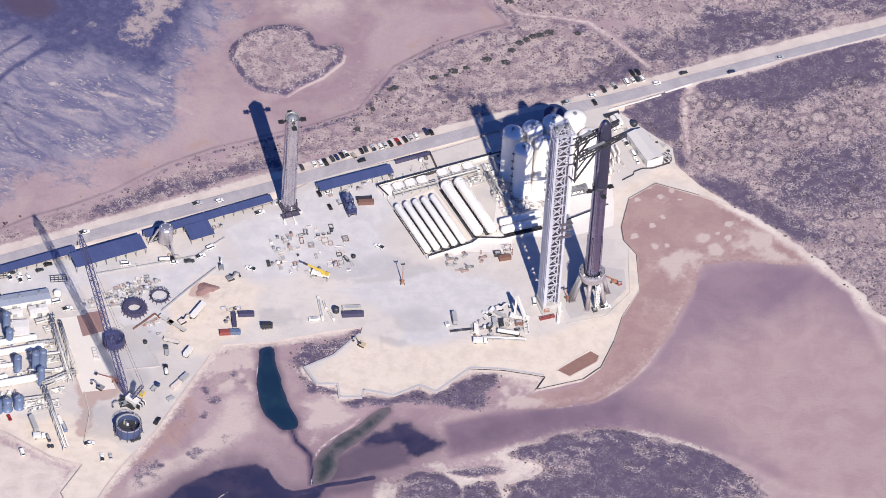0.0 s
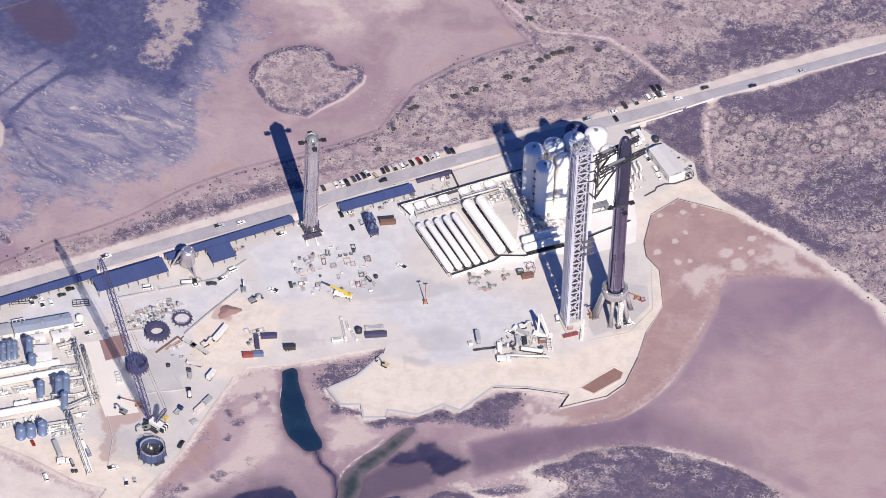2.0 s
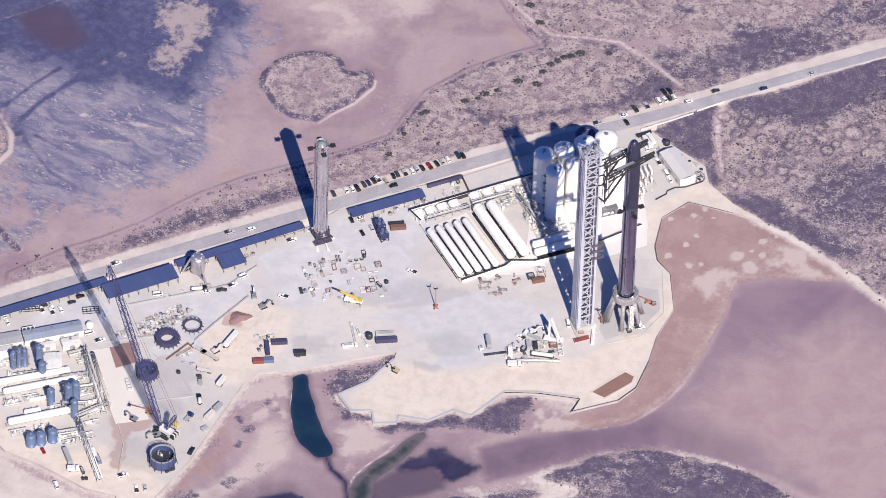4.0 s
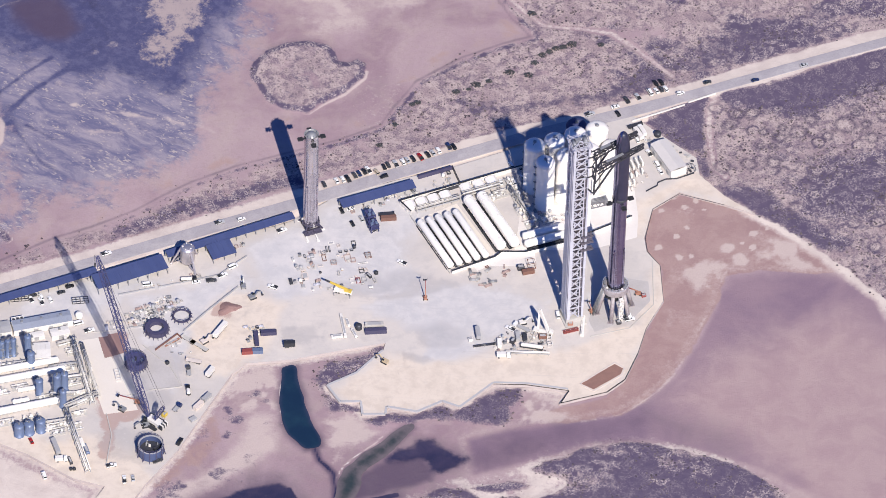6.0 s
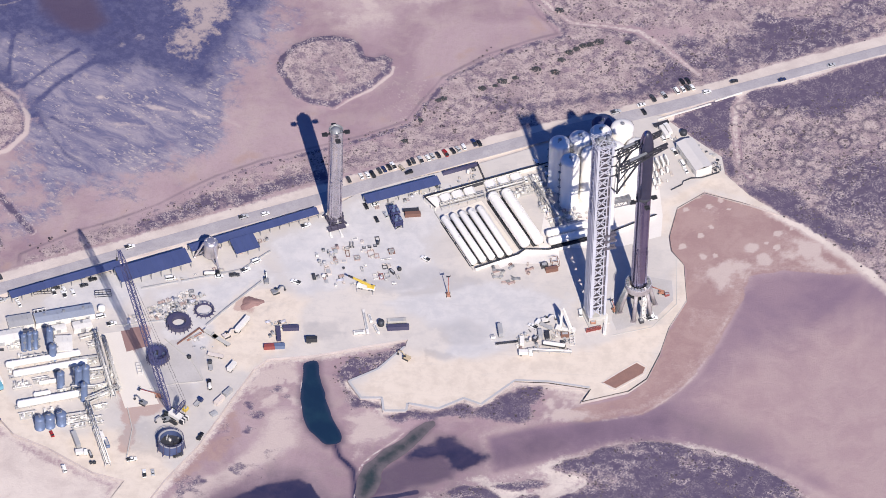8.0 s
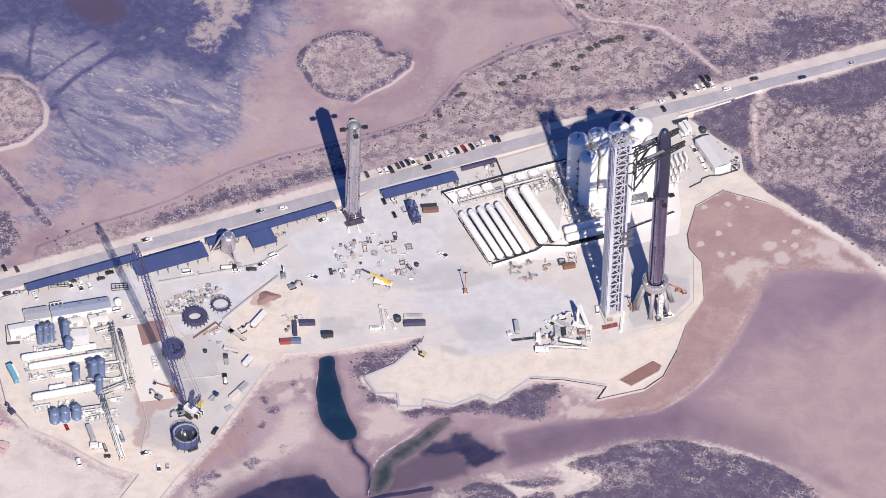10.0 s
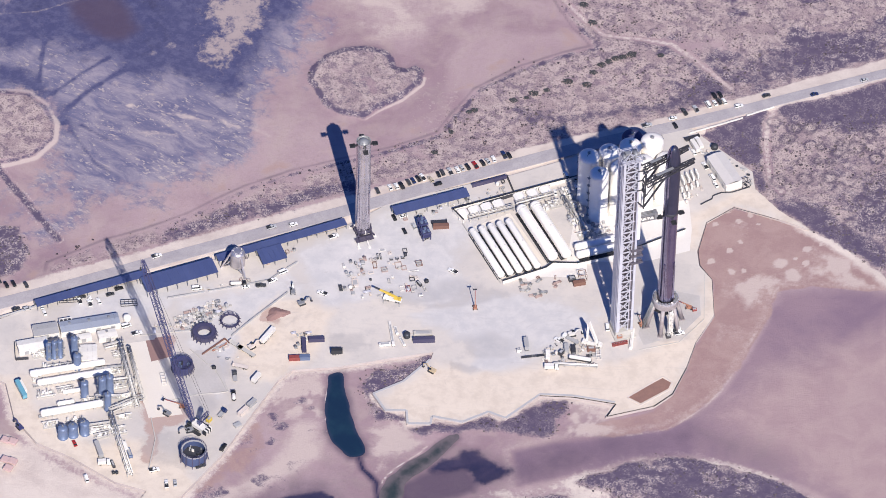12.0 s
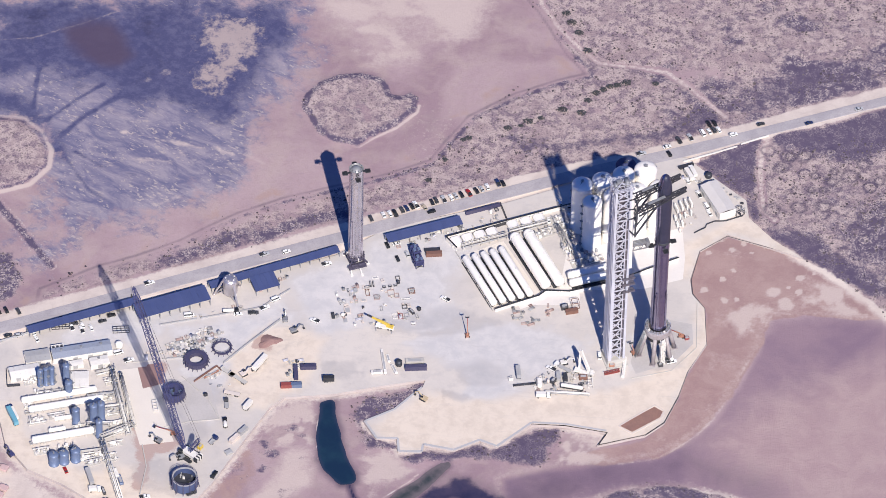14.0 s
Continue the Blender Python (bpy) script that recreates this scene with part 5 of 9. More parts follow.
build_ground()
filled_sheet("yard", PAD, 0.0, M_YARD, 2.2, "pale compacted gravel and concrete launch yard", "yard", drop=1.35, flare=0.5, bank=M_BANK, masks=yard_masks)
ribbon("road", ROADC, ((95, 130), (8.4, 6.7)), 0.05, M_ROAD, "worn grey two-lane asphalt road across the flats", "road")
filled_sheet("pond", rough_shore(POND, 3), -1.28, M_POND, 2.0, "still dark teal pond beside the yard", "water", masks=lambda x, y: dict(depth=soft(signed_distance(x, y, POND) - 1.2, 3)))
filled_sheet("green_channel", rough_shore(GREEN, 4), -1.28, M_GREENWATER, 2.0, "shallow greenish tidal channel in the mud", "water", masks=lambda x, y: dict(depth=soft(signed_distance(x, y, GREEN) - 3, 6)))
build_scrub()

# ================= launch tower =================
TOWER_AT, TOWER_RZ = (61.0, -37.2, 0.0), 22.0
STACK_AT = (84.6, -29.6)


M_CLAD = surface("pale_cladding", (0.56, 0.57, 0.64), (0.42, 0.43, 0.50), 0.5, 0.05, amount=0.6, spread=0.12)
# dark steel of the work decks, also painted-in shade on the tower
M_DARKSHADE = surface("dark_shade_steel", (0.17, 0.155, 0.185), (0.11, 0.095, 0.11), 0.55, 0.25, amount=0.8)


def launch_tower():
    t = thing("launch_tower", "tall pale steel lattice launch tower with catch arms", "tower", at=TOWER_AT, rz=TOWER_RZ)
    h, half, levels = 138.0, 4.25, 17
    bm = BM()
    box(bm, 0, -1.0, 0, 12.4, 14.0, 0.9)
    box(bm, 0, 0, 0.9, 10.6, 10.6, 2.9, taper=0.97)
    part("plinth", bm, M_CONCRETE, t, "pale concrete plinth")
    for sx in (-1, 1):
        for sy in (-1, 1):
            bm = BM()
            box(bm, sx * half, sy * half, 3.8, 1.05, 1.05, h - 3.8)
            for k in range(1, 12):
                box(bm, sx * half, sy * half, 3.8 + k * (h - 3.8) / 12, 1.45, 1.45, 0.5)
            part("column", bm, M_TOWER, t)
    step = (h - 3.8) / levels
    for k in range(levels):
        z0, z1 = 3.8 + k * step, 3.8 + (k + 1) * step
        bm = BM()
        for a, b in (((-half, -half), (half, -half)), ((half, -half), (half, half)), ((half, half), (-half, half)), ((-half, half), (-half, -half))):
            if a[1] < 0 and b[1] < 0 and k < 14:
                beam(bm, (b[0] - 2.1, b[1], z1), (*b, z1), 0.35)
                b = (b[0] - 2.1, b[1])
                beam(bm, (*b, z0), (*b, z1), 0.5)
            mx, my = (a[0] + b[0]) / 2, (a[1] + b[1]) / 2
            beam(bm, (*a, z1), (*b, z1), 0.6)
            zm = (z0 + z1) / 2
            beam(bm, (*a, zm), (*b, zm), 0.35)
            beam(bm, (*a, z0), (mx, my, zm), 0.45)
            beam(bm, (*b, z0), (mx, my, zm), 0.45)
            beam(bm, (mx, my, zm), (*a, z1), 0.45)
            beam(bm, (mx, my, zm), (*b, z1), 0.45)
            beam(bm, ((a[0] + mx) / 2, (a[1] + my) / 2, (z0 + zm) / 2), ((a[0] + mx) / 2, (a[1] + my) / 2, (zm + z1) / 2), 0.3)
            beam(bm, ((b[0] + mx) / 2, (b[1] + my) / 2, (z0 + zm) / 2), ((b[0] + mx) / 2, (b[1] + my) / 2, (zm + z1) / 2), 0.3)
        part("brace_frame", bm, M_TOWER, t)
        if k % 2:
            continue
        bm = BM()
        box(bm, -1.6, 2.2, z1 - 0.15, 4.2, 3.0, 0.15)
        part("landing", bm, M_GREYSTEEL, t)
        for q in range(8):
            bm = BM()
            beam(bm, (2.2, -3.4 + q * 0.9, z0 + q * step / 8), (3.6, -3.4 + q * 0.9, z0 + q * step / 8), 0.5, 0.12)
            part("stair_tread", bm, M_GREYSTEEL, t)
    bm = BM()
    box(bm, -half - 0.75, -2.6, 4.0, 0.15, 2.6, h - 8)
    for y in (-3.9, -1.3):
        box(bm, -half - 0.8, y, 4.0, 0.25, 0.25, h - 8)
    part("cable_tray", bm, M_TOWER, t, "pale blue-grey cable tray panel")
    bm = BM()
    box(bm, half + 1.2, -half + 0.2, 76.0, 1.8, 2.0, 56.0)
    for k in range(9):
        box(bm, half + 1.2, -half + 0.2, 79.0 + k * 6, 2.0, 2.2, 0.3)
    part("lift_shaft", bm, M_WHITE, t, "white boxed-in lift shaft")
    # dark panel added where the recess beside the column lies in shade
    bm = BM()
    box(bm, half - 1.45, -half + 0.9, 3.8, 1.7, 0.4, h - 30.0)
    part("recess_shade", bm, M_DARKSHADE, t, "dark panel standing in for the shaded recess by the corner column")
    for z in (58.0, 63.5, 68.0):
        bm = BM()
        box(bm, half + 0.6, -half - 0.4, z, 7.2, 3.4, 0.5)
        for q in np.linspace(-2.8, 4.0, 5):
            beam(bm, (half + q, -half - 2.0, z + 0.5), (half + q, -half - 2.0, z + 1.7), 0.16)
        beam(bm, (half - 2.8, -half - 2.0, z + 1.7), (half + 4.0, -half - 2.0, z + 1.7), 0.16)
        part("work_deck", bm, M_DARKSHADE, t, "dark work deck with a railing")
    # cladding of the corners and the sides, in storey-high sheets
    for k in range(levels):
        z0 = 3.8 + k * step
        for y in (-half - 0.62, half + 0.62):
            for x0, x1 in ((-half - 0.6, -half + (1.2 if k < 9 else 0.7)), (half - 0.7, half + 0.6)):
                bm = BM()
                box(bm, (x0 + x1) / 2, y, z0 + 0.06, x1 - x0, 0.12, step - 0.12)
                part("cladding_sheet", bm, M_CLAD, t)
        # east sheets get the dark steel: that side's shade is in the colour
        for x in (-half - 0.62, half + 0.62) if k < 10 else ():
            bm = BM()
            box(bm, x, 0.6, z0 + 0.06, 0.12, 2 * half - 2.4, step - 0.12)
            part("side_sheet", bm, M_CLAD if x < 0 else M_DARKSHADE, t)
    # core filled in dark as the lattice's inner shade; notches leave shadow spots
    for k in range(levels):
        bm = BM()
        box(bm, 1.4, 1.4, 3.8 + k * step, 4.0, 3.4, step * 0.6)
        box(bm, 1.9, 1.4, 3.8 + (k + 0.6) * step, 2.4, 2.6, step * 0.4)
        part("core_stage", bm, M_DARKSHADE, t, "service core, coloured dark for the shade inside the lattice")
    for k in range(4):
        bm = BM()
        tube(bm, (1.8 - k * 0.8, 3.4, 4), (1.8 - k * 0.8, 3.4, h - 10), 0.25, n=8)
        part("riser_pipe", bm, M_GREYSTEEL, t)
    # head of the tower
    bm = BM()
    for q in np.linspace(-5.6, 5.6, 6):
        beam(bm, (-5.6, q, h + 0.2), (5.6, q, h + 0.2), 0.3)
        beam(bm, (q, -5.6, h + 0.2), (q, 5.6, h + 0.2), 0.3)
    for a, b in (((-5.4, -5.4), (5.4, 5.4)), ((-5.4, 5.4), (5.4, -5.4))):
        beam(bm, (*a, h + 0.2), (*b, h + 3.2), 0.3)
        beam(bm, (*a, h + 3.2), (*b, h + 0.2), 0.3)
    for a in (-5.6, 5.6):
        for b in np.linspace(-5.6, 5.6, 7):
            beam(bm, (a, b, h), (a, b, h + 1.3), 0.12)
            beam(bm, (b, a, h), (b, a, h + 1.3), 0.12)
        beam(bm, (a, -5.6, h + 1.3), (a, 5.6, h + 1.3), 0.14)
        beam(bm, (-5.6, a, h + 1.3), (5.6, a, h + 1.3), 0.14)
    part("head_deck", bm, M_TOWER, t)
    bm = BM()
    box(bm, -1, 1, h + 0.4, 3.0, 2.2, 2.4)
    box(bm, 2.6, -1.8, h + 0.4, 1.8, 1.8, 1.7)
    tube(bm, (3.2, -2.4, h + 1.8), (3.2, 2.4, h + 1.8), 1.3, n=16)
    tube(bm, (-3.4, -2.4, h + 1.4), (-3.4, 2.0, h + 1.4), 1.0, n=16)
    part("winch", bm, M_GREYSTEEL, t)
    bm = BM()
    tube(bm, (-4.6, 4.6, h + 0.4), (-4.6, 4.6, h + 7.5), 0.14, 0.05, n=6)
    part("lightning_rod", bm, M_GREYSTEEL, t)
    # carriage and catch arms
    for z in (116.0, 123.5, 131.0):
        bm = BM()
        beam(bm, (6.2, -9.8, z), (6.2, 4.6, z), 0.8)
        beam(bm, (3.0, -5.8, z), (6.2, -5.8, z), 0.5)
        beam(bm, (3.0, 4.6, z), (6.2, 4.6, z), 0.5)
        part("carriage_beam", bm, M_DARKSTEEL, t, "dark steel carriage beam")
    for a in ((6.2, -9.8), (6.2, -1.6), (6.2, 4.6)):
        bm = BM()
        beam(bm, (*a, 115.0), (*a, 132.0), 0.8)
        part("carriage_post", bm, M_DARKSTEEL, t, "dark steel carriage post")
    bm = BM()
    beam(bm, (6.2, -9.8, 116), (6.2, -1.6, 123.5), 0.6)
    beam(bm, (6.2, -1.6, 116), (6.2, -9.8, 123.5), 0.6)
    part("carriage_brace", bm, M_DARKSTEEL, t, "dark steel cross brace")
    for y0, y1 in ((-10.9, -2.6), (-0.6, 7.6)):
        bm = BM()
        x0, x1 = 6.6, 36.8
        lo, hi = 123.6, 128.4
        for dy in (-1.1, 1.1):
            beam(bm, (x0, y0 + dy, hi), (x1, y1 + dy * 0.5, hi), 0.6)
            beam(bm, (x0, y0 + dy, lo), (x1, y1 + dy * 0.5, lo + 2.4), 0.6)
            for k in range(11):
                f0, f1 = k / 11, (k + 1) / 11
                a = (x0 + (x1 - x0) * f0, y0 + (y1 - y0) * f0 + dy * (1 - 0.5 * f0))
                b = (x0 + (x1 - x0) * f1, y0 + (y1 - y0) * f1 + dy * (1 - 0.5 * f1))
                za, zb = lo + 2.4 * f0, lo + 2.4 * f1
                if k % 2:
                    beam(bm, (*a, za), (*b, hi), 0.4)
                else:
                    beam(bm, (*a, hi), (*b, zb), 0.4)
                beam(bm, (*a, za), (*a, hi), 0.3)
        for k in range(12):
            f = k / 11
            x, y = x0 + (x1 - x0) * f, y0 + (y1 - y0) * f
            beam(bm, (x, y - 1.1 + 0.55 * f, hi), (x, y + 1.1 - 0.55 * f, hi), 0.35)
        arm = part("catch_arm", bm, M_DARKSTEEL, t, "black truss catch arm")
        bm = BM()
        a, b = Vector((x0, y0, hi + 0.5)), Vector((x1, y1, hi + 0.5))
        beam(bm, a.lerp(b, 0.2), a.lerp(b, 0.55 if y0 < -5 else 0.42), 1.5, 0.4)
        part("landing_rail", bm, M_GREYSTEEL, arm, "grey steel rail along the arm")
        bm = BM()
        q = a.lerp(b, 0.38)
        beam(bm, (5.8, y0 + 1.5, 106.0), (q.x, q.y, lo), 0.8)
        q = a.lerp(b, 0.2)
        beam(bm, (5.8, y0 + 1.5, 113.0), (q.x, q.y, lo), 0.5)
        beam(bm, (5.8, y0 + 1.5, 105.0), (5.8, y0 + 1.5, 116.0), 0.8)
        beam(bm, (5.8, y0 + 1.5, 106.0), (4.0, max(y0 + 3.0, -4.7), 106.0), 0.6)
        part("arm_strut", bm, M_DARKSTEEL, t)
    # quick-disconnect arm
    bm = BM()
    for y in (-1.6, 1.6):
        for z in (86.0, 90.0):
            beam(bm, (5.0, y, z), (17.2, y * 0.8, z - 0.4), 0.5)
        for k in range(5):
            x0, x1 = 5.0 + k * 2.4, 7.4 + k * 2.4
            beam(bm, (x0, y, 86.0 if k % 2 else 90.0), (x1, y * 0.9, 90.0 if k % 2 else 86.0), 0.3)
    box(bm, 11, 0, 89.9, 12.5, 3.4, 0.25)
    box(bm, 16.6, 0, 85.5, 1.8, 3.4, 5.0)
    for k in range(3):
        tube(bm, (4, -1 + k, 90.4), (17, -0.8 + k * 0.8, 90.4), 0.22, n=8)
    part("quick_disconnect_arm", bm, M_GREYSTEEL, t, "grey steel umbilical arm with hoses")
    bm = BM()
    beam(bm, (6.3, -2.5, 0.9), (0.3, -16.0, 0.9), 1.8, 1.8)
    beam(bm, (6.3, -2.5, 2.0), (0.3, -16.0, 2.0), 0.5, 0.4)
    part("blast_wall", bm, M_WHITE, t, "low white concrete blast wall")
    bm = BM()
    box(bm, -4.3, -10.6, 0, 9.0, 1.4, 0.4)
    for k in range(10):
        box(bm, -4.3 - 4.2 + k * 0.92, -10.6, 0.4, 0.3, 1.3, 1.2)
    beam(bm, (-4.3 - 4.6, -10.6 - 0.6, 1.6), (-4.3 + 4.6, -10.6 - 0.6, 1.6), 0.3)
    beam(bm, (-4.3 - 4.6, -10.6 + 0.6, 1.6), (-4.3 + 4.6, -10.6 + 0.6, 1.6), 0.3)
    part("base_rack", bm, M_RED, t, "red steel rack at the tower foot")
    return t


launch_tower()


# ================= rockets =================
def grid_fin(parent, angle, z, radius, name="grid_fin"):
    c, s = math.cos(radians(angle)), math.sin(radians(angle))

    def at(r, q, h):
        return (r * c - q * s, r * s + q * c, h)
    bm = BM()
    r0, r1, w, th = radius + 0.9, radius + 3.7, 1.4, 0.7
    for q in (-w, w):
        beam(bm, at(r0, q, z), at(r1, q * 0.82, z), 0.22, th)
    for r, f in ((r0, 1.0), (r1, 0.82)):
        beam(bm, at(r, -w * f, z), at(r, w * f, z), 0.22, th)
    for k in range(1, 6):
        f = k / 6
        beam(bm, at(r0, -w + 2 * w * f, z), at(r1, (-w + 2 * w * f) * 0.82, z), 0.16, th * 0.9)
        rr = r0 + (r1 - r0) * f
        ww = w * (1 - 0.18 * f)
        beam(bm, at(rr, -ww, z), at(rr, ww, z), 0.16, th * 0.9)
    beam(bm, at(radius - 0.2, 0, z), at(r0, 0, z), 0.9, 0.9)
    return part(name, bm, M_BLACK, parent, "black lattice steering fin")


def booster_parts(parent, z0, skin, fin_angle, open_top):
    r, h = 4.15, 69.0
    bm = BM()
    lathe(bm, [(r + 0.05, z0), (r + 0.05, z0 + 3.2), (r, z0 + 3.4), (r, z0 + h)], n=48)
    part("hull", bm, skin, parent)
    bm = BM()
    lathe(bm, [(r - 0.15, z0 + 0.2), (r - 0.15, z0 - 0.9), (r - 0.6, z0 - 0.9), (0.0, z0 - 0.4)], n=48)
    for k in range(20):
        a = radians(k * 18)
        tube(bm, (3.4 * math.cos(a), 3.4 * math.sin(a), z0 - 0.4), (3.4 * math.cos(a), 3.4 * math.sin(a), z0 - 1.9), 0.35, 0.6, n=8)
    part("engine_section", bm, M_DARKSTEEL, parent, "dark engine bay with nozzles")
    for k in range(4):
        a = radians(fin_angle + 45 + 90 * k)
        bm = BM()
        q = Vector((math.cos(a), math.sin(a), 0))
        beam(bm, q * (r + 0.3) + Vector((0, 0, z0 + 1.0)), q * (r + 0.2) + Vector((0, 0, z0 + 27.0)), 1.3, 0.9)
        beam(bm, q * (r + 0.05) + Vector((0, 0, z0 + 27.0)), q * (r + 0.0) + Vector((0, 0, z0 + 30.0)), 1.5, 0.6)
        part("chine", bm, skin, parent)
    bm = BM()
    a = radians(fin_angle + 20)
    q = Vector((math.cos(a), math.sin(a), 0))
    beam(bm, q * (r + 0.12) + Vector((0, 0, z0 + 2)), q * (r + 0.12) + Vector((0, 0, z0 + h - 3)), 0.6, 0.35)
    part("raceway", bm, M_GREYSTEEL, parent)
    for k in range(4):
        grid_fin(parent, fin_angle + 90 * k, z0 + h - 3.0, r)
    bm = BM()
    if open_top:
        lathe(bm, [(r, z0 + h), (r - 0.35, z0 + h), (r - 0.35, z0 + h - 1.6), (r - 1.2, z0 + h - 0.6), (1.6, z0 + h + 0.8), (0.0, z0 + h + 1.1)], n=40)
        for k in range(12):
            b = radians(k * 30)
            beam(bm, ((r - 0.5) * math.cos(b), (r - 0.5) * math.sin(b), z0 + h), ((r - 0.9) * math.cos(b), (r - 0.9) * math.sin(b), z0 + h + 0.9), 0.35)
        part("forward_dome", bm, M_GREYSTEEL, parent, "grey dome inside the open top ring")
    else:
        lathe(bm, [(r + 0.12, z0 + h - 0.9), (r + 0.12, z0 + h + 0.6), (r, z0 + h + 0.7)], n=48)
        part("interstage_ring", bm, M_DARKSTEEL, parent, "dark vented joint ring")


M_STANDBLUE = surface("stand_blue_black", (0.07, 0.062, 0.10), (0.13, 0.115, 0.14), 0.55, 0.2)


def lone_booster():
    t = thing("rocket_booster", "upright silver stainless steel rocket booster on a stand", "rocket", at=(-89.4, 24.6, 0))
    booster_parts(t, 4.2, M_STEEL, 15.0, True)
    s = thing("booster_stand", "dark steel transport stand under the booster", "stand", at=(-89.4, 24.6, 0), rz=25)
    bm = BM()
    lathe(bm, [(3.4, 2.6), (4.9, 2.6), (4.9, 3.9), (3.4, 3.9), (3.4, 2.6)], n=24)
    part("ring", bm, M_STANDBLUE, s)
    for k in range(12):
        a = radians(30 * k)
        bm = BM()
        beam(bm, (4.9 * math.cos(a), 4.9 * math.sin(a), 2.5), (4.9 * math.cos(a), 4.9 * math.sin(a), 4.9), 0.7, 0.5)
        part("clamp", bm, M_WHITE if k % 4 == 1 else M_STANDBLUE, s)
    for sx, sy in ((-1, -1), (1, -1), (1, 1), (-1, 1)):
        bm = BM()
        beam(bm, (3.0 * sx, 3.0 * sy, 3.0), (5.3 * sx, 5.3 * sy, 0.5), 0.75)
        beam(bm, (5.3 * sx, 5.3 * sy, 0.9), (2.2 * sx, 2.2 * sy, 0.9), 0.4)
        leg = part("leg", bm, M_STANDBLUE, s)
        bm = BM()
        box(bm, 5.4 * sx, 5.4 * sy, 0, 1.5, 1.5, 0.5)
        part("jack_foot", bm, M_WHITE, leg, "white jack foot")
    for k in range(4):
        a, b = radians(90 * k + 45), radians(90 * k + 135)
        bm = BM()
        beam(bm, (6.2 * math.cos(a), 6.2 * math.sin(a), 1.0), (6.2 * math.cos(b), 6.2 * math.sin(b), 1.0), 0.45)
        part("cross_beam", bm, M_STANDBLUE, s)
        bm = BM()
        beam(bm, (6.2 * math.cos(a), 6.2 * math.sin(a), 1.0), (4.4 * math.cos((a + b) / 2), 4.4 * math.sin((a + b) / 2), 2.9), 0.3)
        part("brace", bm, M_STANDBLUE, s)
    bm = BM()
    box(bm, -1.6, -7.4, 1.6, 10.4, 3.4, 0.6)
    box(bm, -3.8, -7.6, 2.2, 2.2, 1.6, 1.0)
    box(bm, 0.6, -7.4, 2.2, 3.2, 1.4, 0.8)
    deck = part("hydraulic_deck", bm, M_STANDBLUE, s)
    for x, y in ((-6.4, -11.4), (-0.6, -13.0), (-6.2, -6.2), (3.2, -6.2)):
        bm = BM()
        beam(bm, (x * 0.9, -8.4 if y < -10 else y, 1.7), (x, y + 0.6, 0.5), 0.6)
        box(bm, x, y, 0, 1.5, 1.8, 0.6)
        part("deck_foot", bm, M_WHITE, deck, "white deck foot")


def full_stack():
    t = thing("rocket_stack", "tall dark stainless rocket with black-tiled ship on its booster", "rocket", at=(*STACK_AT, 0))
    z0 = 21.0
    booster_parts(t, z0, M_STEELDARK, 22.0, False)
    zs, r = z0 + 69.7, 4.15
    nose = [(r, zs + 32.0)] + [(r * math.cos(u) ** 0.75, zs + 32.0 + 18.0 * math.sin(u) ** 0.92) for u in np.linspace(0.08, 1.5, 14)] + [(0.0, zs + 50.0)]
    bm = BM()
    lathe(bm, [(r, zs)] + nose, n=24, a0=70, a1=250)
    part("ship_hull", bm, M_STEELDARK, t)
    bm = BM()
    lathe(bm, [(r + 0.04, zs)] + [(q + 0.04 if q > 0 else 0.0, h) for q, h in nose], n=24, a0=250, a1=430)
    part("heat_shield", bm, M_TILE, t, "black heat-shield tiles")
    for name, z, length, reach, r0 in (("aft_flap", zs + 1.0, 12.5, 3.4, 4.0), ("forward_flap", zs + 36.5, 7.5, 2.4, 3.5)):
        for ang in (72.0, 248.0):
            a = radians(ang)
            q, w = Vector((math.cos(a), math.sin(a), 0)), Vector((-math.sin(a), math.cos(a), 0))
            bm = BM()
            pts = [q * r0 + Vector((0, 0, z)), q * (r0 + reach) + Vector((0, 0, z + 0.6)), q * (r0 + reach * 0.9) + Vector((0, 0, z + length * 0.62)), q * (r0 - 0.3) + Vector((0, 0, z + length))]
            lo, hi = [bm.verts.new(p - w * 0.28) for p in pts], [bm.verts.new(p + w * 0.28) for p in pts]
            for k in range(4):
                bm.faces.new((lo[k], lo[(k + 1) % 4], hi[(k + 1) % 4], hi[k]))
            bm.faces.new(lo[::-1])
            bm.faces.new(hi)
            part(name, bm, M_TILE, t)


lone_booster()
full_stack()


M_LEG = surface("blotched_leg_steel", (0.38, 0.35, 0.36), (0.2, 0.16, 0.17), 0.6, 0.05, grain=0.8, patch=0.15, amount=0.9)


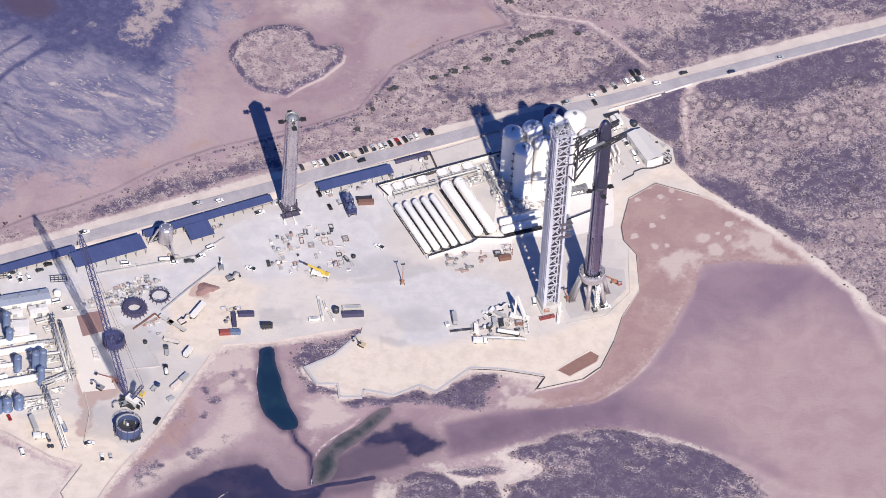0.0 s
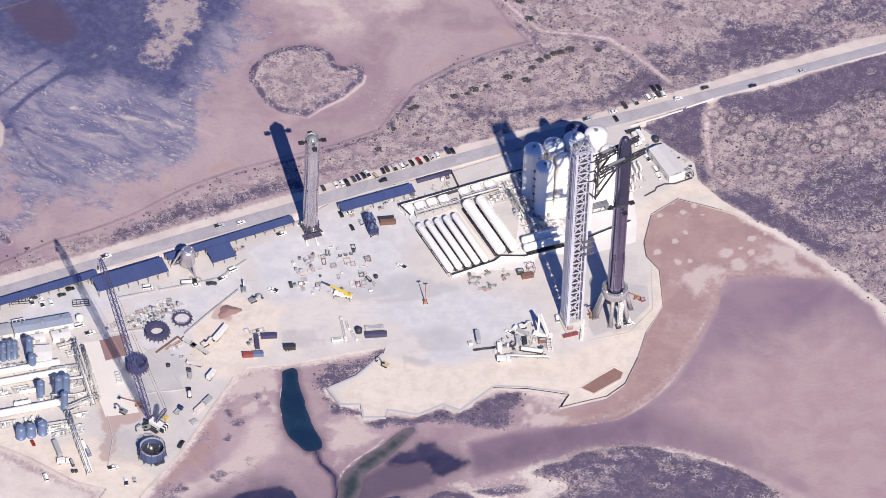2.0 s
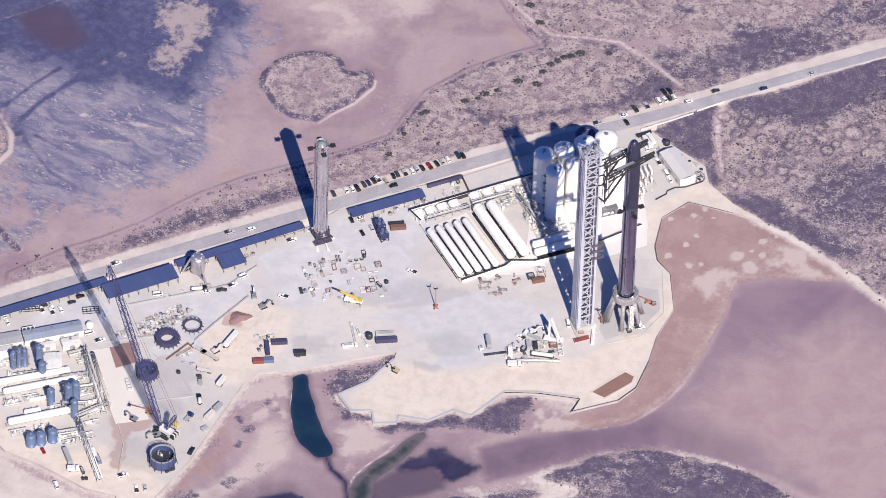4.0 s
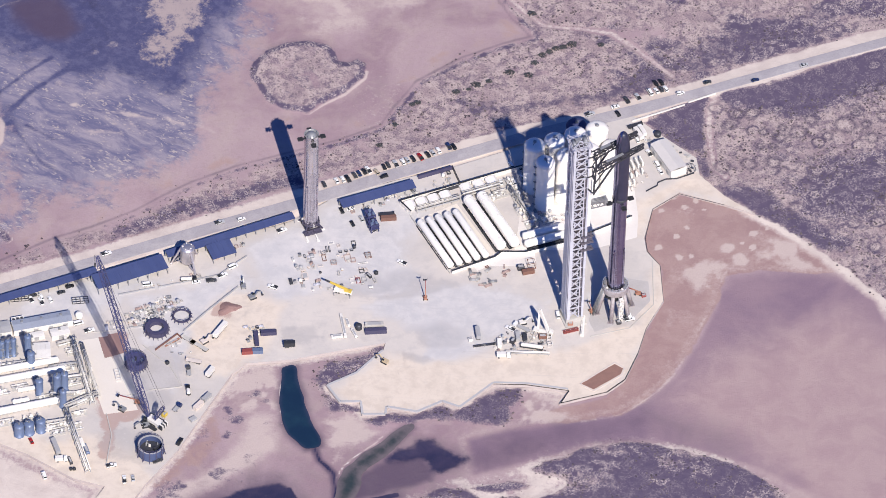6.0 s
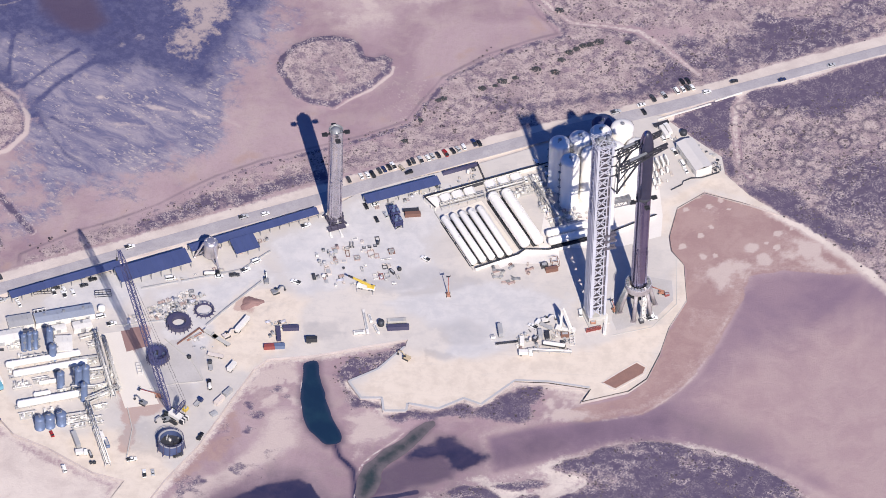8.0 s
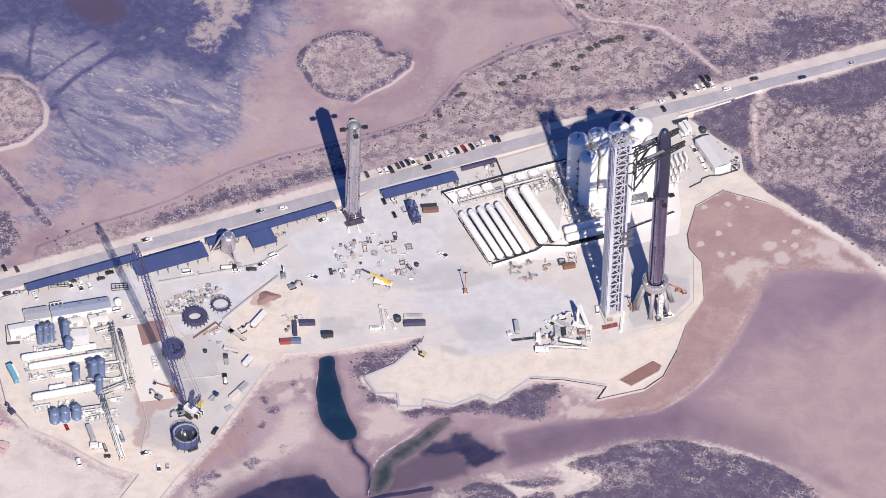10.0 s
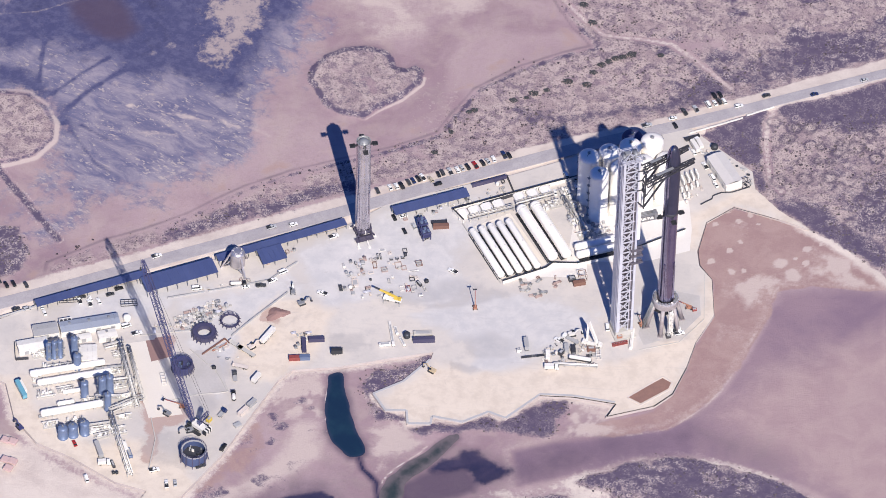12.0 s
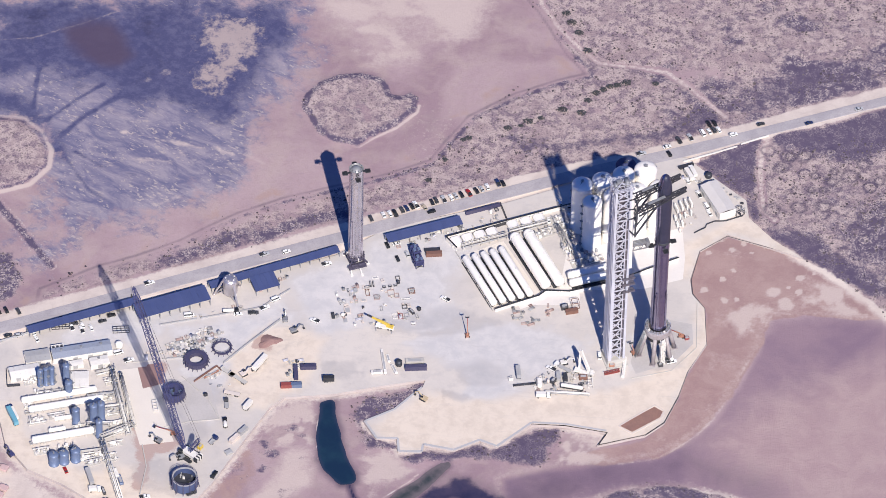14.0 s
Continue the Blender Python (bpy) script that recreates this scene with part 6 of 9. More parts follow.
def launch_mount():
    t = thing("launch_mount", "grey steel launch mount ring on six splayed legs", "launch mount", at=(*STACK_AT, 0), rz=22)
    bm = BM()
    lathe(bm, [(4.8, 16.4), (7.1, 16.4), (7.4, 17.0), (7.4, 19.8), (7.0, 20.4), (4.8, 20.4), (4.8, 16.4)], n=36, smooth=False)
    part("ring_deck", bm, M_LEG, t)
    bm = BM()
    for k in range(36):
        a = radians(k * 10)
        beam(bm, (7.3 * math.cos(a), 7.3 * math.sin(a), 20.4), (7.3 * math.cos(a), 7.3 * math.sin(a), 21.6), 0.12)
        b = radians(k * 10 + 10)
        for z in (21.0, 21.6):
            beam(bm, (7.3 * math.cos(a), 7.3 * math.sin(a), z), (7.3 * math.cos(b), 7.3 * math.sin(b), z), 0.1)
    part("guard_rail", bm, M_TOWER, t)
    for k in range(20):
        a = radians(k * 18)
        bm = BM()
        box(bm, 6.1 * math.cos(a), 6.1 * math.sin(a), 20.4, 1.3, 0.9, 1.1, rz=k * 18)
        part("hold_down_clamp", bm, M_WHITE if k in (3, 4, 11, 16) else M_GREYSTEEL, t)
    for k in range(6):
        a = radians(60 * k)
        bm = BM()
        tube(bm, (6.5 * math.cos(a), 6.5 * math.sin(a), 16.6), (10.4 * math.cos(a), 10.4 * math.sin(a), 0.3), 1.2, 1.2, n=14)
        box(bm, 10.4 * math.cos(a), 10.4 * math.sin(a), 0, 3.2, 3.2, 0.5, rz=60 * k)
        part("leg", bm, M_LEG, t)
    for k in range(6):
        a, b = radians(60 * k), radians(60 * k + 60)
        bm = BM()
        beam(bm, (7.5 * math.cos(a), 7.5 * math.sin(a), 12.5), (7.0 * math.cos(b), 7.0 * math.sin(b), 15.6), 0.5)
        part("brace", bm, M_DARKSTEEL, t)
    # dark skirt added to imitate the shade between the legs
    bm = BM()
    lathe(bm, [(5.6, 16.4), (5.8, 12.6), (5.4, 12.6), (5.2, 16.4)], n=24)
    part("leg_shade_skirt", bm, M_DARKSTEEL, t, "dark skirt standing in for the shade between the legs")
    bm = BM()
    for sx in (-1.1, 1.1):
        for sy in (-10.8, -8.8):
            beam(bm, (sx, sy, 0), (sx, sy, 18.5), 0.28)
    for k in range(9):
        z = 2 * k + 1.4
        box(bm, 0, -9.8, z, 2.6, 2.4, 0.18)
        beam(bm, (-1.1 if k % 2 else 1.1, -10.8, z), (1.1 if k % 2 else -1.1, -10.8, z + 2), 0.3)
    part("stair_tower", bm, M_WHITE, t, "pale open stair tower")
    for k in range(5):
        bm = BM()
        tube(bm, (-7.3, -1.6 + k * 0.8, 18.0), (-13.0, -1.4 + k * 0.8, 0.4), 0.3, n=8)
        part("fuel_line", bm, M_GREYSTEEL, t)


launch_mount()


# ================= tank farm =================
def upright_tank(at, r, h, body, dome_mat, label, dome=0.42, group="upright storage tanks"):
    t = thing("storage_tank", label, "tank", group, at=(*at, 0), rz=at[0] * 7)
    bm = BM()
    lathe(bm, [(r + 0.35, 0.0), (r + 0.35, 0.7), (r, 0.8), (r, h)], n=40)
    part("shell", bm, body, t)
    bm = BM()
    lathe(bm, [(r, h)] + [(r * math.cos(u), h + r * dome * math.sin(u)) for u in np.linspace(0.15, 1.4, 8)] + [(0.0, h + r * dome)], n=40)
    part("dome", bm, dome_mat, t)
    bm = BM()
    lathe(bm, [(r + 0.02, 0.0), (r + 0.14, 0.06), (r + 0.14, 0.22), (r + 0.02, 0.28)], n=28)
    me = finish("hoop", bm, body)
    for z in ((h * 0.33, h * 0.66, h - 0.3) if r > 4 else (h - 0.3,)):
        ob = new("hoop", me)
        ob.parent = t
        ob.matrix_basis = pose(0, 0, float(z))
    bm = BM()
    for q in (-0.4, 0.4):
        beam(bm, (q, -r - 0.5, 0.5), (q, -r - 0.5, h + 0.8), 0.14)
    for z in np.arange(1, h, 1.1):
        beam(bm, (-0.4, -r - 0.5, z), (0.4, -r - 0.5, z), 0.08)
    for z in np.arange(2, h, 6.0):
        box(bm, 0, -r - 0.7, z, 1.8, 1.4, 0.12)
    part("ladder", bm, M_GREYSTEEL, t)
    bm = BM()
    tube(bm, (0, 0, h + r * dome - 0.2), (0, 0, h + r * dome + 1.0), r * 0.1, n=12)
    part("vent", bm, M_GREYSTEEL, t)
    bm = BM()
    n = 14
    for k in range(n):
        a, b = 2 * math.pi * k / n, 2 * math.pi * (k + 1) / n
        q = r * 0.16
        zz = h + r * dome * 0.95
        beam(bm, (q * math.cos(a), q * math.sin(a), zz - 0.1), (q * math.cos(a), q * math.sin(a), zz + 1.0), 0.1)
        beam(bm, (q * math.cos(a), q * math.sin(a), zz + 1.0), (q * math.cos(b), q * math.sin(b), zz + 1.0), 0.1)
    part("top_railing", bm, M_GREYSTEEL, t)
    bm = BM()
    tube(bm, (q, 0, zz + 0.3), (r * 0.9, 0, h + 0.9), 0.22, n=8)
    part("vent_pipe", bm, M_GREYSTEEL, t)
    return t


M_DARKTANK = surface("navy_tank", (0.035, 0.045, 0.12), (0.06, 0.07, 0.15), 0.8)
TANK_LABEL = "tall white insulated storage tank with a rounded dome"
for at, r, h in (((35.4, 63.0), 5.9, 34.0), ((42.0, 50.2), 5.5, 33.5), ((46.6, 67.4), 6.0, 34.5), ((54.0, 56.6), 6.0, 33.5), ((58.2, 73.0), 6.3, 34.5), ((70.2, 78.4), 6.5, 34.0), ((66.6, 62.2), 6.0, 33.0), ((79.0, 68.0), 6.0, 30.5)):
    upright_tank(at, r, h, M_TANKWHITE, M_TANKWHITE, TANK_LABEL)

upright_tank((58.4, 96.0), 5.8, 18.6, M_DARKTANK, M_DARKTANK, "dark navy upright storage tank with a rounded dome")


def lying_tank(p0, p1, r, zc, material, label, ribs=0, group="lying storage tanks", low=False):
    a, b = Vector((*p0, zc)), Vector((*p1, zc))
    d = (b - a).normalized()
    mid = (a + b) / 2
    t = thing("storage_tank", label, "tank", group, at=(mid.x, mid.y, 0), rz=math.degrees(math.atan2(d.y, d.x)))
    half = (b - a).length / 2
    bm = BM()
    capsule(bm, (-half, 0, zc), (half, 0, zc), r)
    part("shell", bm, material, t)
    count = max(3, int(half / 5))
    # saddles under raised tanks are coloured dark to deepen the shade below
    for k in range(count):
        x = -half + (2 * half) * (k + 0.5) / count
        bm = BM()
        box(bm, x, 0, 0, 0.9, r * 2.1, zc - r * 0.35)
        part("saddle", bm, M_CONCRETE if low else M_DARKSTEEL, t)
    # dark tubes added to draw the shade between neighbouring tanks
    for y in () if low else (-r - 0.1, r + 0.1):
        bm = BM()
        tube(bm, (-half, y, 0.75), (half, y, 0.75), 0.26, n=8)
        part("gap_shade_tube", bm, M_DARKSTEEL, t)
    if not low:
        # black strip laid where only the tanks' shadow darkens the gap
        bm = BM()
        box(bm, 0, -r * 0.55, 0.06, 2 * half, r * 1.3, 0.3)
        part("gap_shade_strip", bm, M_BLACK, t, "black strip standing in for the shade beneath the tank")
    if ribs:
        bm = BM()
        lathe(bm, [(r - 0.05, -0.3), (r + 0.12, -0.25), (r + 0.12, 0.25), (r - 0.05, 0.3)], n=24, smooth=False)
        me = finish("stiffening_ring", bm, material)
        for k in range(ribs):
            ob = new("stiffening_ring", me)
            ob.parent = t
            ob.matrix_basis = pose(-half + 2 * half * (k + 0.5) / ribs, 0, zc, 0, 90, 0)
    for k in range(3):
        x = -half * 0.85 + half * 1.7 * k / 2
        bm = BM()
        tube(bm, (x, 0, zc + r - 0.1), (x, 0, zc + r + 0.5), 0.22, n=8)
        box(bm, x, 0, zc + r + 0.4, 0.6, 0.6, 0.3)
        part("vent", bm, M_WHITE, t)
    return t


for k in range(5):
    lying_tank((-27.4 + 4.9 * k, 28.6 + 2.35 * k), (-8.6 + 4.9 * k, -4.4 + 2.25 * k), 2.05, 2.9, M_TANKWHITE, "long white horizontal gas tank in a walled bund")
for k in range(2):
    lying_tank((-1.2 + 7.4 * k, 48.0 + 3.4 * k), (19.4 + 7.6 * k, 11.8 + 2.8 * k), 3.0, 3.6, M_TANKWHITE, "large white horizontal tank with stiffening rings", ribs=22)
lying_tank((32.0, 21.0), (53.0, 30.0), 2.4, 3.0, M_TANKWHITE, "white horizontal tank beside the tank farm")
lying_tank((33.4, 15.2), (54.4, 24.2), 2.4, 3.0, M_TANKWHITE, "white horizontal tank beside the tank farm")


def wall_run(name, line, h, thick, material, label, category="wall", cap=None, piece="panel", length=6.0):
    t = thing(name, label, category, kind="structure")
    for (ax, ay), (bx, by) in zip(line, line[1:]):
        q = math.hypot(bx - ax, by - ay)
        count = max(1, round(q / length))
        rz = math.degrees(math.atan2(by - ay, bx - ax))
        bm = BM()
        box(bm, 0, 0, 0, q / count - 0.06, thick, h)
        me = finish(piece, bm, material)
        for k in range(count):
            f = (k + 0.5) / count
            ob = new(piece, me)
            ob.parent = t
            ob.matrix_basis = pose(ax + (bx - ax) * f, ay + (by - ay) * f, 0 if name != "shore_barrier" else -0.4, 0, 0, rz)
        if cap:
            bm = BM()
            beam(bm, (ax, ay, h), (bx, by, h), thick * 1.5, 0.35)
            part("coping", bm, cap, t)
    return t


wall_run("bund_wall", [(-33.4, 35.4), (-8.6, -8.4)], 1.0, 0.4, M_CONCRETE, "low pale concrete bund wall beside the tanks")
wall_run("bund_wall", [(-7.6, -8.4), (16.0, 4.4), (19.6, 8.6), (33.0, 9.4), (56.0, 18.8), (92.4, 41.8)], 2.6, 0.5, M_WHITE, "white concrete bund wall round the tanks", cap=M_BLACK)
wall_run("bund_wall", [(-33.0, 36.6), (-39.8, 44.6), (14.0, 70.6), (32.0, 79.0)], 3.0, 0.5, M_WHITE, "white concrete wall behind the tank farm", cap=M_BLACK)
for at in [(-34.0 + 6.6 * k, 42.5 + 3.05 * k) for k in range(4)] + [(-2.8 + 7.2 * k, 58.5 + 3.3 * k) for k in range(3)]:
    t = thing("white_bin", "white rounded sheet-metal storage bin by the wall", "bin", "white bins", at=(*at, 0), rz=25)
    bm = BM()
    prism(bm, [(-3.2, 0), (3.2, 0), (3.2, 2.0), (2.0, 3.0), (-2.0, 3.0), (-3.2, 2.0)], -2.7, 2.7)
    part("body", bm, M_TANKWHITE, t)
    bm = BM()
    for x in (-3.25, 3.25):
        beam(bm, (x, -2.8, 0), (x, -2.8, 2.3), 0.25)
        beam(bm, (x, 2.8, 0), (x, 2.8, 2.3), 0.25)
    part("corner_post", bm, M_GREYSTEEL, t)


def pipe_rack(p0, p1, width, h, pipes, label="pale steel pipe rack carrying several pipes", material=None, seed=3):
    r = random.Random(seed)
    a, b = Vector((*p0, 0)), Vector((*p1, 0))
    q = (b - a).length
    t = thing("pipe_rack", label, "pipe rack", at=(a.x, a.y, 0), rz=math.degrees(math.atan2(b.y - a.y, b.x - a.x)))
    count = max(2, int(q / 5))
    for k in range(count + 1):
        x = q * k / count
        bm = BM()
        for y in (-width / 2, width / 2):
            beam(bm, (x, y, 0), (x, y, h), 0.3)
        beam(bm, (x, -width / 2, h), (x, width / 2, h), 0.35)
        beam(bm, (x, -width / 2, h * 0.55), (x, width / 2, h * 0.55), 0.3)
        part("trestle", bm, M_CONCRETE, t)
    for k in range(pipes):
        y = -width / 2 + width * (k + 0.5) / pipes
        z = h + 0.4 if k % 3 else h * 0.55 + 0.4
        bm = BM()
        tube(bm, (-0.5, y, z), (q + 0.5, y, z), r.choice((0.22, 0.3, 0.42)), n=8)
        for j in range(int(q / 7)):
            x = r.uniform(1, q - 1)
            tube(bm, (x, y, z), (x, y, z + r.uniform(0.5, 1.4)), 0.16, n=6)
        part("pipe", bm, material or r.choice((M_WHITE, M_CONCRETE, M_CONCRETE, M_GREY)), t)
    return t


M_SKIDGREY = surface("skid_grey", (0.46, 0.45, 0.46), (0.34, 0.33, 0.33), 0.6)


def pump_skid(at, rz, sx, sy, seed, label="white pump skid with pipes and valve boxes"):
    r = random.Random(seed)
    t = thing("pump_skid", label, "machinery", "pump skids", at=(*at, 0), rz=rz)
    bm = BM()
    box(bm, 0, 0, 0, sx, sy, 0.35)
    part("base", bm, M_CONCRETE, t)
    for k in range(int(sx * sy / 7) + 2):
        x, y = r.uniform(-sx / 2 + 0.9, sx / 2 - 0.9), r.uniform(-sy / 2 + 0.9, sy / 2 - 0.9)
        bm = BM()
        if r.random() < 0.5:
            box(bm, x, y, 0.35, r.uniform(0.8, 2.0), r.uniform(0.8, 1.8), r.uniform(0.8, 2.4), rz=r.choice((0, 90)))
        else:
            tube(bm, (x - 0.9, y, 1.2), (x + 0.9, y, 1.2), 0.55, n=12)
            box(bm, x, y, 0.35, 1.2, 0.6, 0.5)
        part("unit", bm, r.choice((M_WHITE, M_WHITE, M_TANKWHITE, M_CONCRETE, M_SKIDGREY)), t)
    for k in range(int((sx + sy) / 3) + 1):
        bm = BM()
        z, y = r.uniform(0.8, 2.4), r.uniform(-sy / 2, sy / 2)
        x0, x1 = -sx / 2 - 0.4, sx / 2 + 0.4
        if r.random() < 0.5:
            tube(bm, (x0, y, z), (x1, y, z), 0.2, n=8)
            beam(bm, (x0 + 1, y, 0.3), (x0 + 1, y, z), 0.18)
            beam(bm, (x1 - 1, y, 0.3), (x1 - 1, y, z), 0.18)
        else:
            x = r.uniform(-sx / 2, sx / 2)
            tube(bm, (x, -sy / 2, z), (x, sy / 2, z), 0.2, n=8)
            beam(bm, (x, -sy / 2 + 1, 0.3), (x, -sy / 2 + 1, z), 0.18)
            beam(bm, (x, sy / 2 - 1, 0.3), (x, sy / 2 - 1, z), 0.18)
        part("pipe", bm, r.choice((M_WHITE, M_TANKWHITE, M_SKIDGREY)), t)
    return t


pipe_rack((-30.0, 38.6), (-6.0, 49.8), 3.0, 3.2, 5, seed=5)
pipe_rack((-4.0, 52.0), (16.0, 61.5), 3.0, 3.6, 5, seed=6)
pipe_rack((22.0, 60.0), (36.0, 36.0), 2.6, 3.4, 4, seed=7)
for k, (x, y, sx, sy) in enumerate(((22.0, 66.0, 8, 6), (17.0, 56.5, 7, 7), (27.5, 55.0, 8, 7), (30.5, 44.0, 9, 6), (36.0, 33.0, 8, 5), (45.5, 37.5, 9, 5), (41.0, 27.5, 5, 3), (58.0, 42.0, 8, 5), (66.0, 49.0, 9, 5), (60.0, 30.0, 7, 5), (25.5, 61.8, 5, 4), (12.0, 53.0, 4, 6))):
    pump_skid((x, y), 25, sx, sy, 40 + k)


# ================= sheds and canopies =================
def canopy(at, rz, length, width, h, tilt, material, label, panel=3.0, seed=1, walls=True, name="canopy"):
    """A long mono-pitch roof of sheet panels on posts."""
    t = thing(name, label, "shed", at=(*at, 0), rz=rz)
    count = max(2, round(length / panel))
    w = length / count
    bm = BM()
    prism(bm, [(-w / 2 + 0.01, 0.0), (w / 2 - 0.01, 0.0), (w / 2 - 0.01, 0.22), (w / 2 - 0.16, 0.25), (w / 2 - 0.3, 0.22), (-w / 2 + 0.01, 0.22)], -width / 2, width / 2)
    me = finish("roof_panel", bm, material)
    for k in range(count):
        ob = new("roof_panel", me)
        ob.parent = t
        ob.matrix_basis = pose(-length / 2 + w * (k + 0.5), 0, h, tilt, 0, 0)
    dz = math.tan(radians(tilt)) * width / 2
    for k in range(max(2, int(length / 6)) + 1):
        x = -length / 2 + 0.4 + (length - 0.8) * k / max(2, int(length / 6))
        for y, zz in ((-width / 2 + 0.3, h - dz), (width / 2 - 0.3, h + dz)):
            bm = BM()
            box(bm, x, y, 0, 0.3, 0.3, zz)
            part("post", bm, M_GREYSTEEL, t)
    if walls:
        bm = BM()
        box(bm, 0, width / 2 - 0.15, 0, length, 0.2, h + dz - 0.1)
        part("back_wall", bm, M_GREYSTEEL, t)
    return t


NAVY = "long low open shed with a navy blue sheet roof"
canopy((-188.3, -23.7), 26.5, 42.7, 11.1, 5.2, 5, M_ROOFBLUE, "large open workshop shed with a navy blue metal roof")
canopy((-236.5, -37.5), 26.5, 66.0, 5.2, 4.0, 6, M_ROOFBLUE, NAVY)
canopy((-134.0, 10.0), 27.2, 78.0, 5.2, 4.0, 6, M_ROOFBLUE, NAVY)
canopy((-138.4, -1.6), 27.0, 14.5, 11.0, 4.0, 6, M_ROOFBLUE, "square shed with a navy blue metal roof")
canopy((-52.6, 47.6), 25.0, 45.0, 6.6, 4.4, 6, M_ROOFBLUE, NAVY)


def gable_shed(at, rz, length, width, h, label, roof=None, pitch=0.9, name="shed", vents=0):
    t = thing(name, label, "building", at=(*at, 0), rz=rz)
    for x, y, sx, sy in ((0, -width / 2, length, 0.25), (0, width / 2, length, 0.25), (-length / 2, 0, 0.25, width), (length / 2, 0, 0.25, width)):
        bm = BM()
        box(bm, x, y, 0, sx, sy, h)
        part("wall", bm, M_WHITE, t)
    count = max(2, int(length / 2.5))
    w = length / count
    for s in (-1, 1):
        bm = BM()
        hw = width / 2 + 0.4
        vs = [(-w / 2 + 0.02, 0, h + pitch), (w / 2 - 0.02, 0, h + pitch), (w / 2 - 0.02, s * hw, h - 0.05), (-w / 2 + 0.02, s * hw, h - 0.05)]
        lo = [bm.verts.new(v) for v in vs]
        hi = [bm.verts.new((v[0], v[1], v[2] + 0.18)) for v in vs]
        for k in range(4):
            bm.faces.new((lo[k], lo[(k + 1) % 4], hi[(k + 1) % 4], hi[k]))
        bm.faces.new(lo[::-1])
        bm.faces.new(hi)
        me = finish("roof_sheet", bm, roof or M_WHITE)
        for k in range(count):
            ob = new("roof_sheet", me)
            ob.parent = t
            ob.matrix_basis = pose(-length / 2 + w * (k + 0.5), 0, 0)
    for k in range(vents):
        bm = BM()
        box(bm, -length / 2 + length * (k + 0.5) / vents, width * 0.2, h + 0.3, 1.3, 1.1, 1.0)
        part("roof_unit", bm, M_GREYSTEEL, t)
    for k in range(max(1, int(length / 8))):
        bm = BM()
        box(bm, -length / 2 + length * (k + 0.5) / max(1, int(length / 8)), -width / 2 - 0.16, 0, 2.6, 0.1, min(2.8, h - 0.4))
        part("door", bm, M_GREY, t)
    return t


M_SHEETROOF = surface("pale_sheet_roof", (0.58, 0.55, 0.53), (0.48, 0.45, 0.43), 0.6, amount=0.6)
gable_shed((111.9, 88.6), -60.4, 25.0, 9.8, 5.6, "long pale metal storage building with a low roof", roof=M_SHEETROOF)
M_OFFICEROOF = surface("grey_blue_roof", (0.30, 0.33, 0.40), (0.24, 0.26, 0.31), 0.5, amount=0.6)
gable_shed((-234.4, -64.2), 18.0, 33.5, 7.4, 4.4, "long low building with a blue-grey metal roof", roof=M_OFFICEROOF, pitch=0.5, vents=3, name="site_office")
gable_shed((-258.4, -70.6), 17.0, 14.0, 8.0, 3.6, "low flat-roofed grey site building", roof=M_GREY, pitch=0.3)
gable_shed((-264.0, -82.6), 19.0, 17.0, 7.6, 3.6, "white metal shed with a pale roof", pitch=0.7)
gable_shed((-223.8, -70.6), 20.0, 10.5, 5.4, 3.4, "small white cabin beside the office", pitch=0.3, vents=1)
gable_shed((-237.0, -73.6), 20.0, 9.0, 3.4, 3.0, "white portable cabin with a flat roof", pitch=0.15)
gable_shed((-233.0, -86.4), 8.0, 10.5, 11.0, 4.0, "square white equipment building", pitch=0.4)


def cooler_frame(at, rz):
    """A low pale frame with three fan units."""
    t = thing("cooler_unit", "pale open frame holding three cooler fans", "cooler", at=(*at, 0), rz=rz)
    bm = BM()
    for x in (-3.4, 3.4):
        for y in (-2.2, 2.2):
            beam(bm, (x, y, 0), (x, y, 3.6), 0.3)
    for y in (-2.2, 2.2):
        beam(bm, (-3.4, y, 3.5), (3.4, y, 3.5), 0.35)
    for x in (-3.4, -1.2, 1.2, 3.4):
        beam(bm, (x, -2.2, 3.5), (x, 2.2, 3.5), 0.3)
    part("frame", bm, M_WHITE, t)
    for x in (-2.3, 0.0, 2.3):
        bm = BM()
        box(bm, x, 0, 1.4, 1.9, 3.8, 1.8)
        housing = part("housing", bm, M_GREY, t)
        for y in (-1.0, 1.0):
            bm = BM()
            tube(bm, (x, y, 3.2), (x, y, 3.32), 0.75, n=16)
            part("fan_shroud", bm, M_DARKSTEEL, housing)


cooler_frame((-247.9, -63.4), 18)


# ================= hopper vessel =================
M_DULLSTEEL = steel_skin("dull_stainless", (0.62, 0.58, 0.60), 0.35, 0.8)


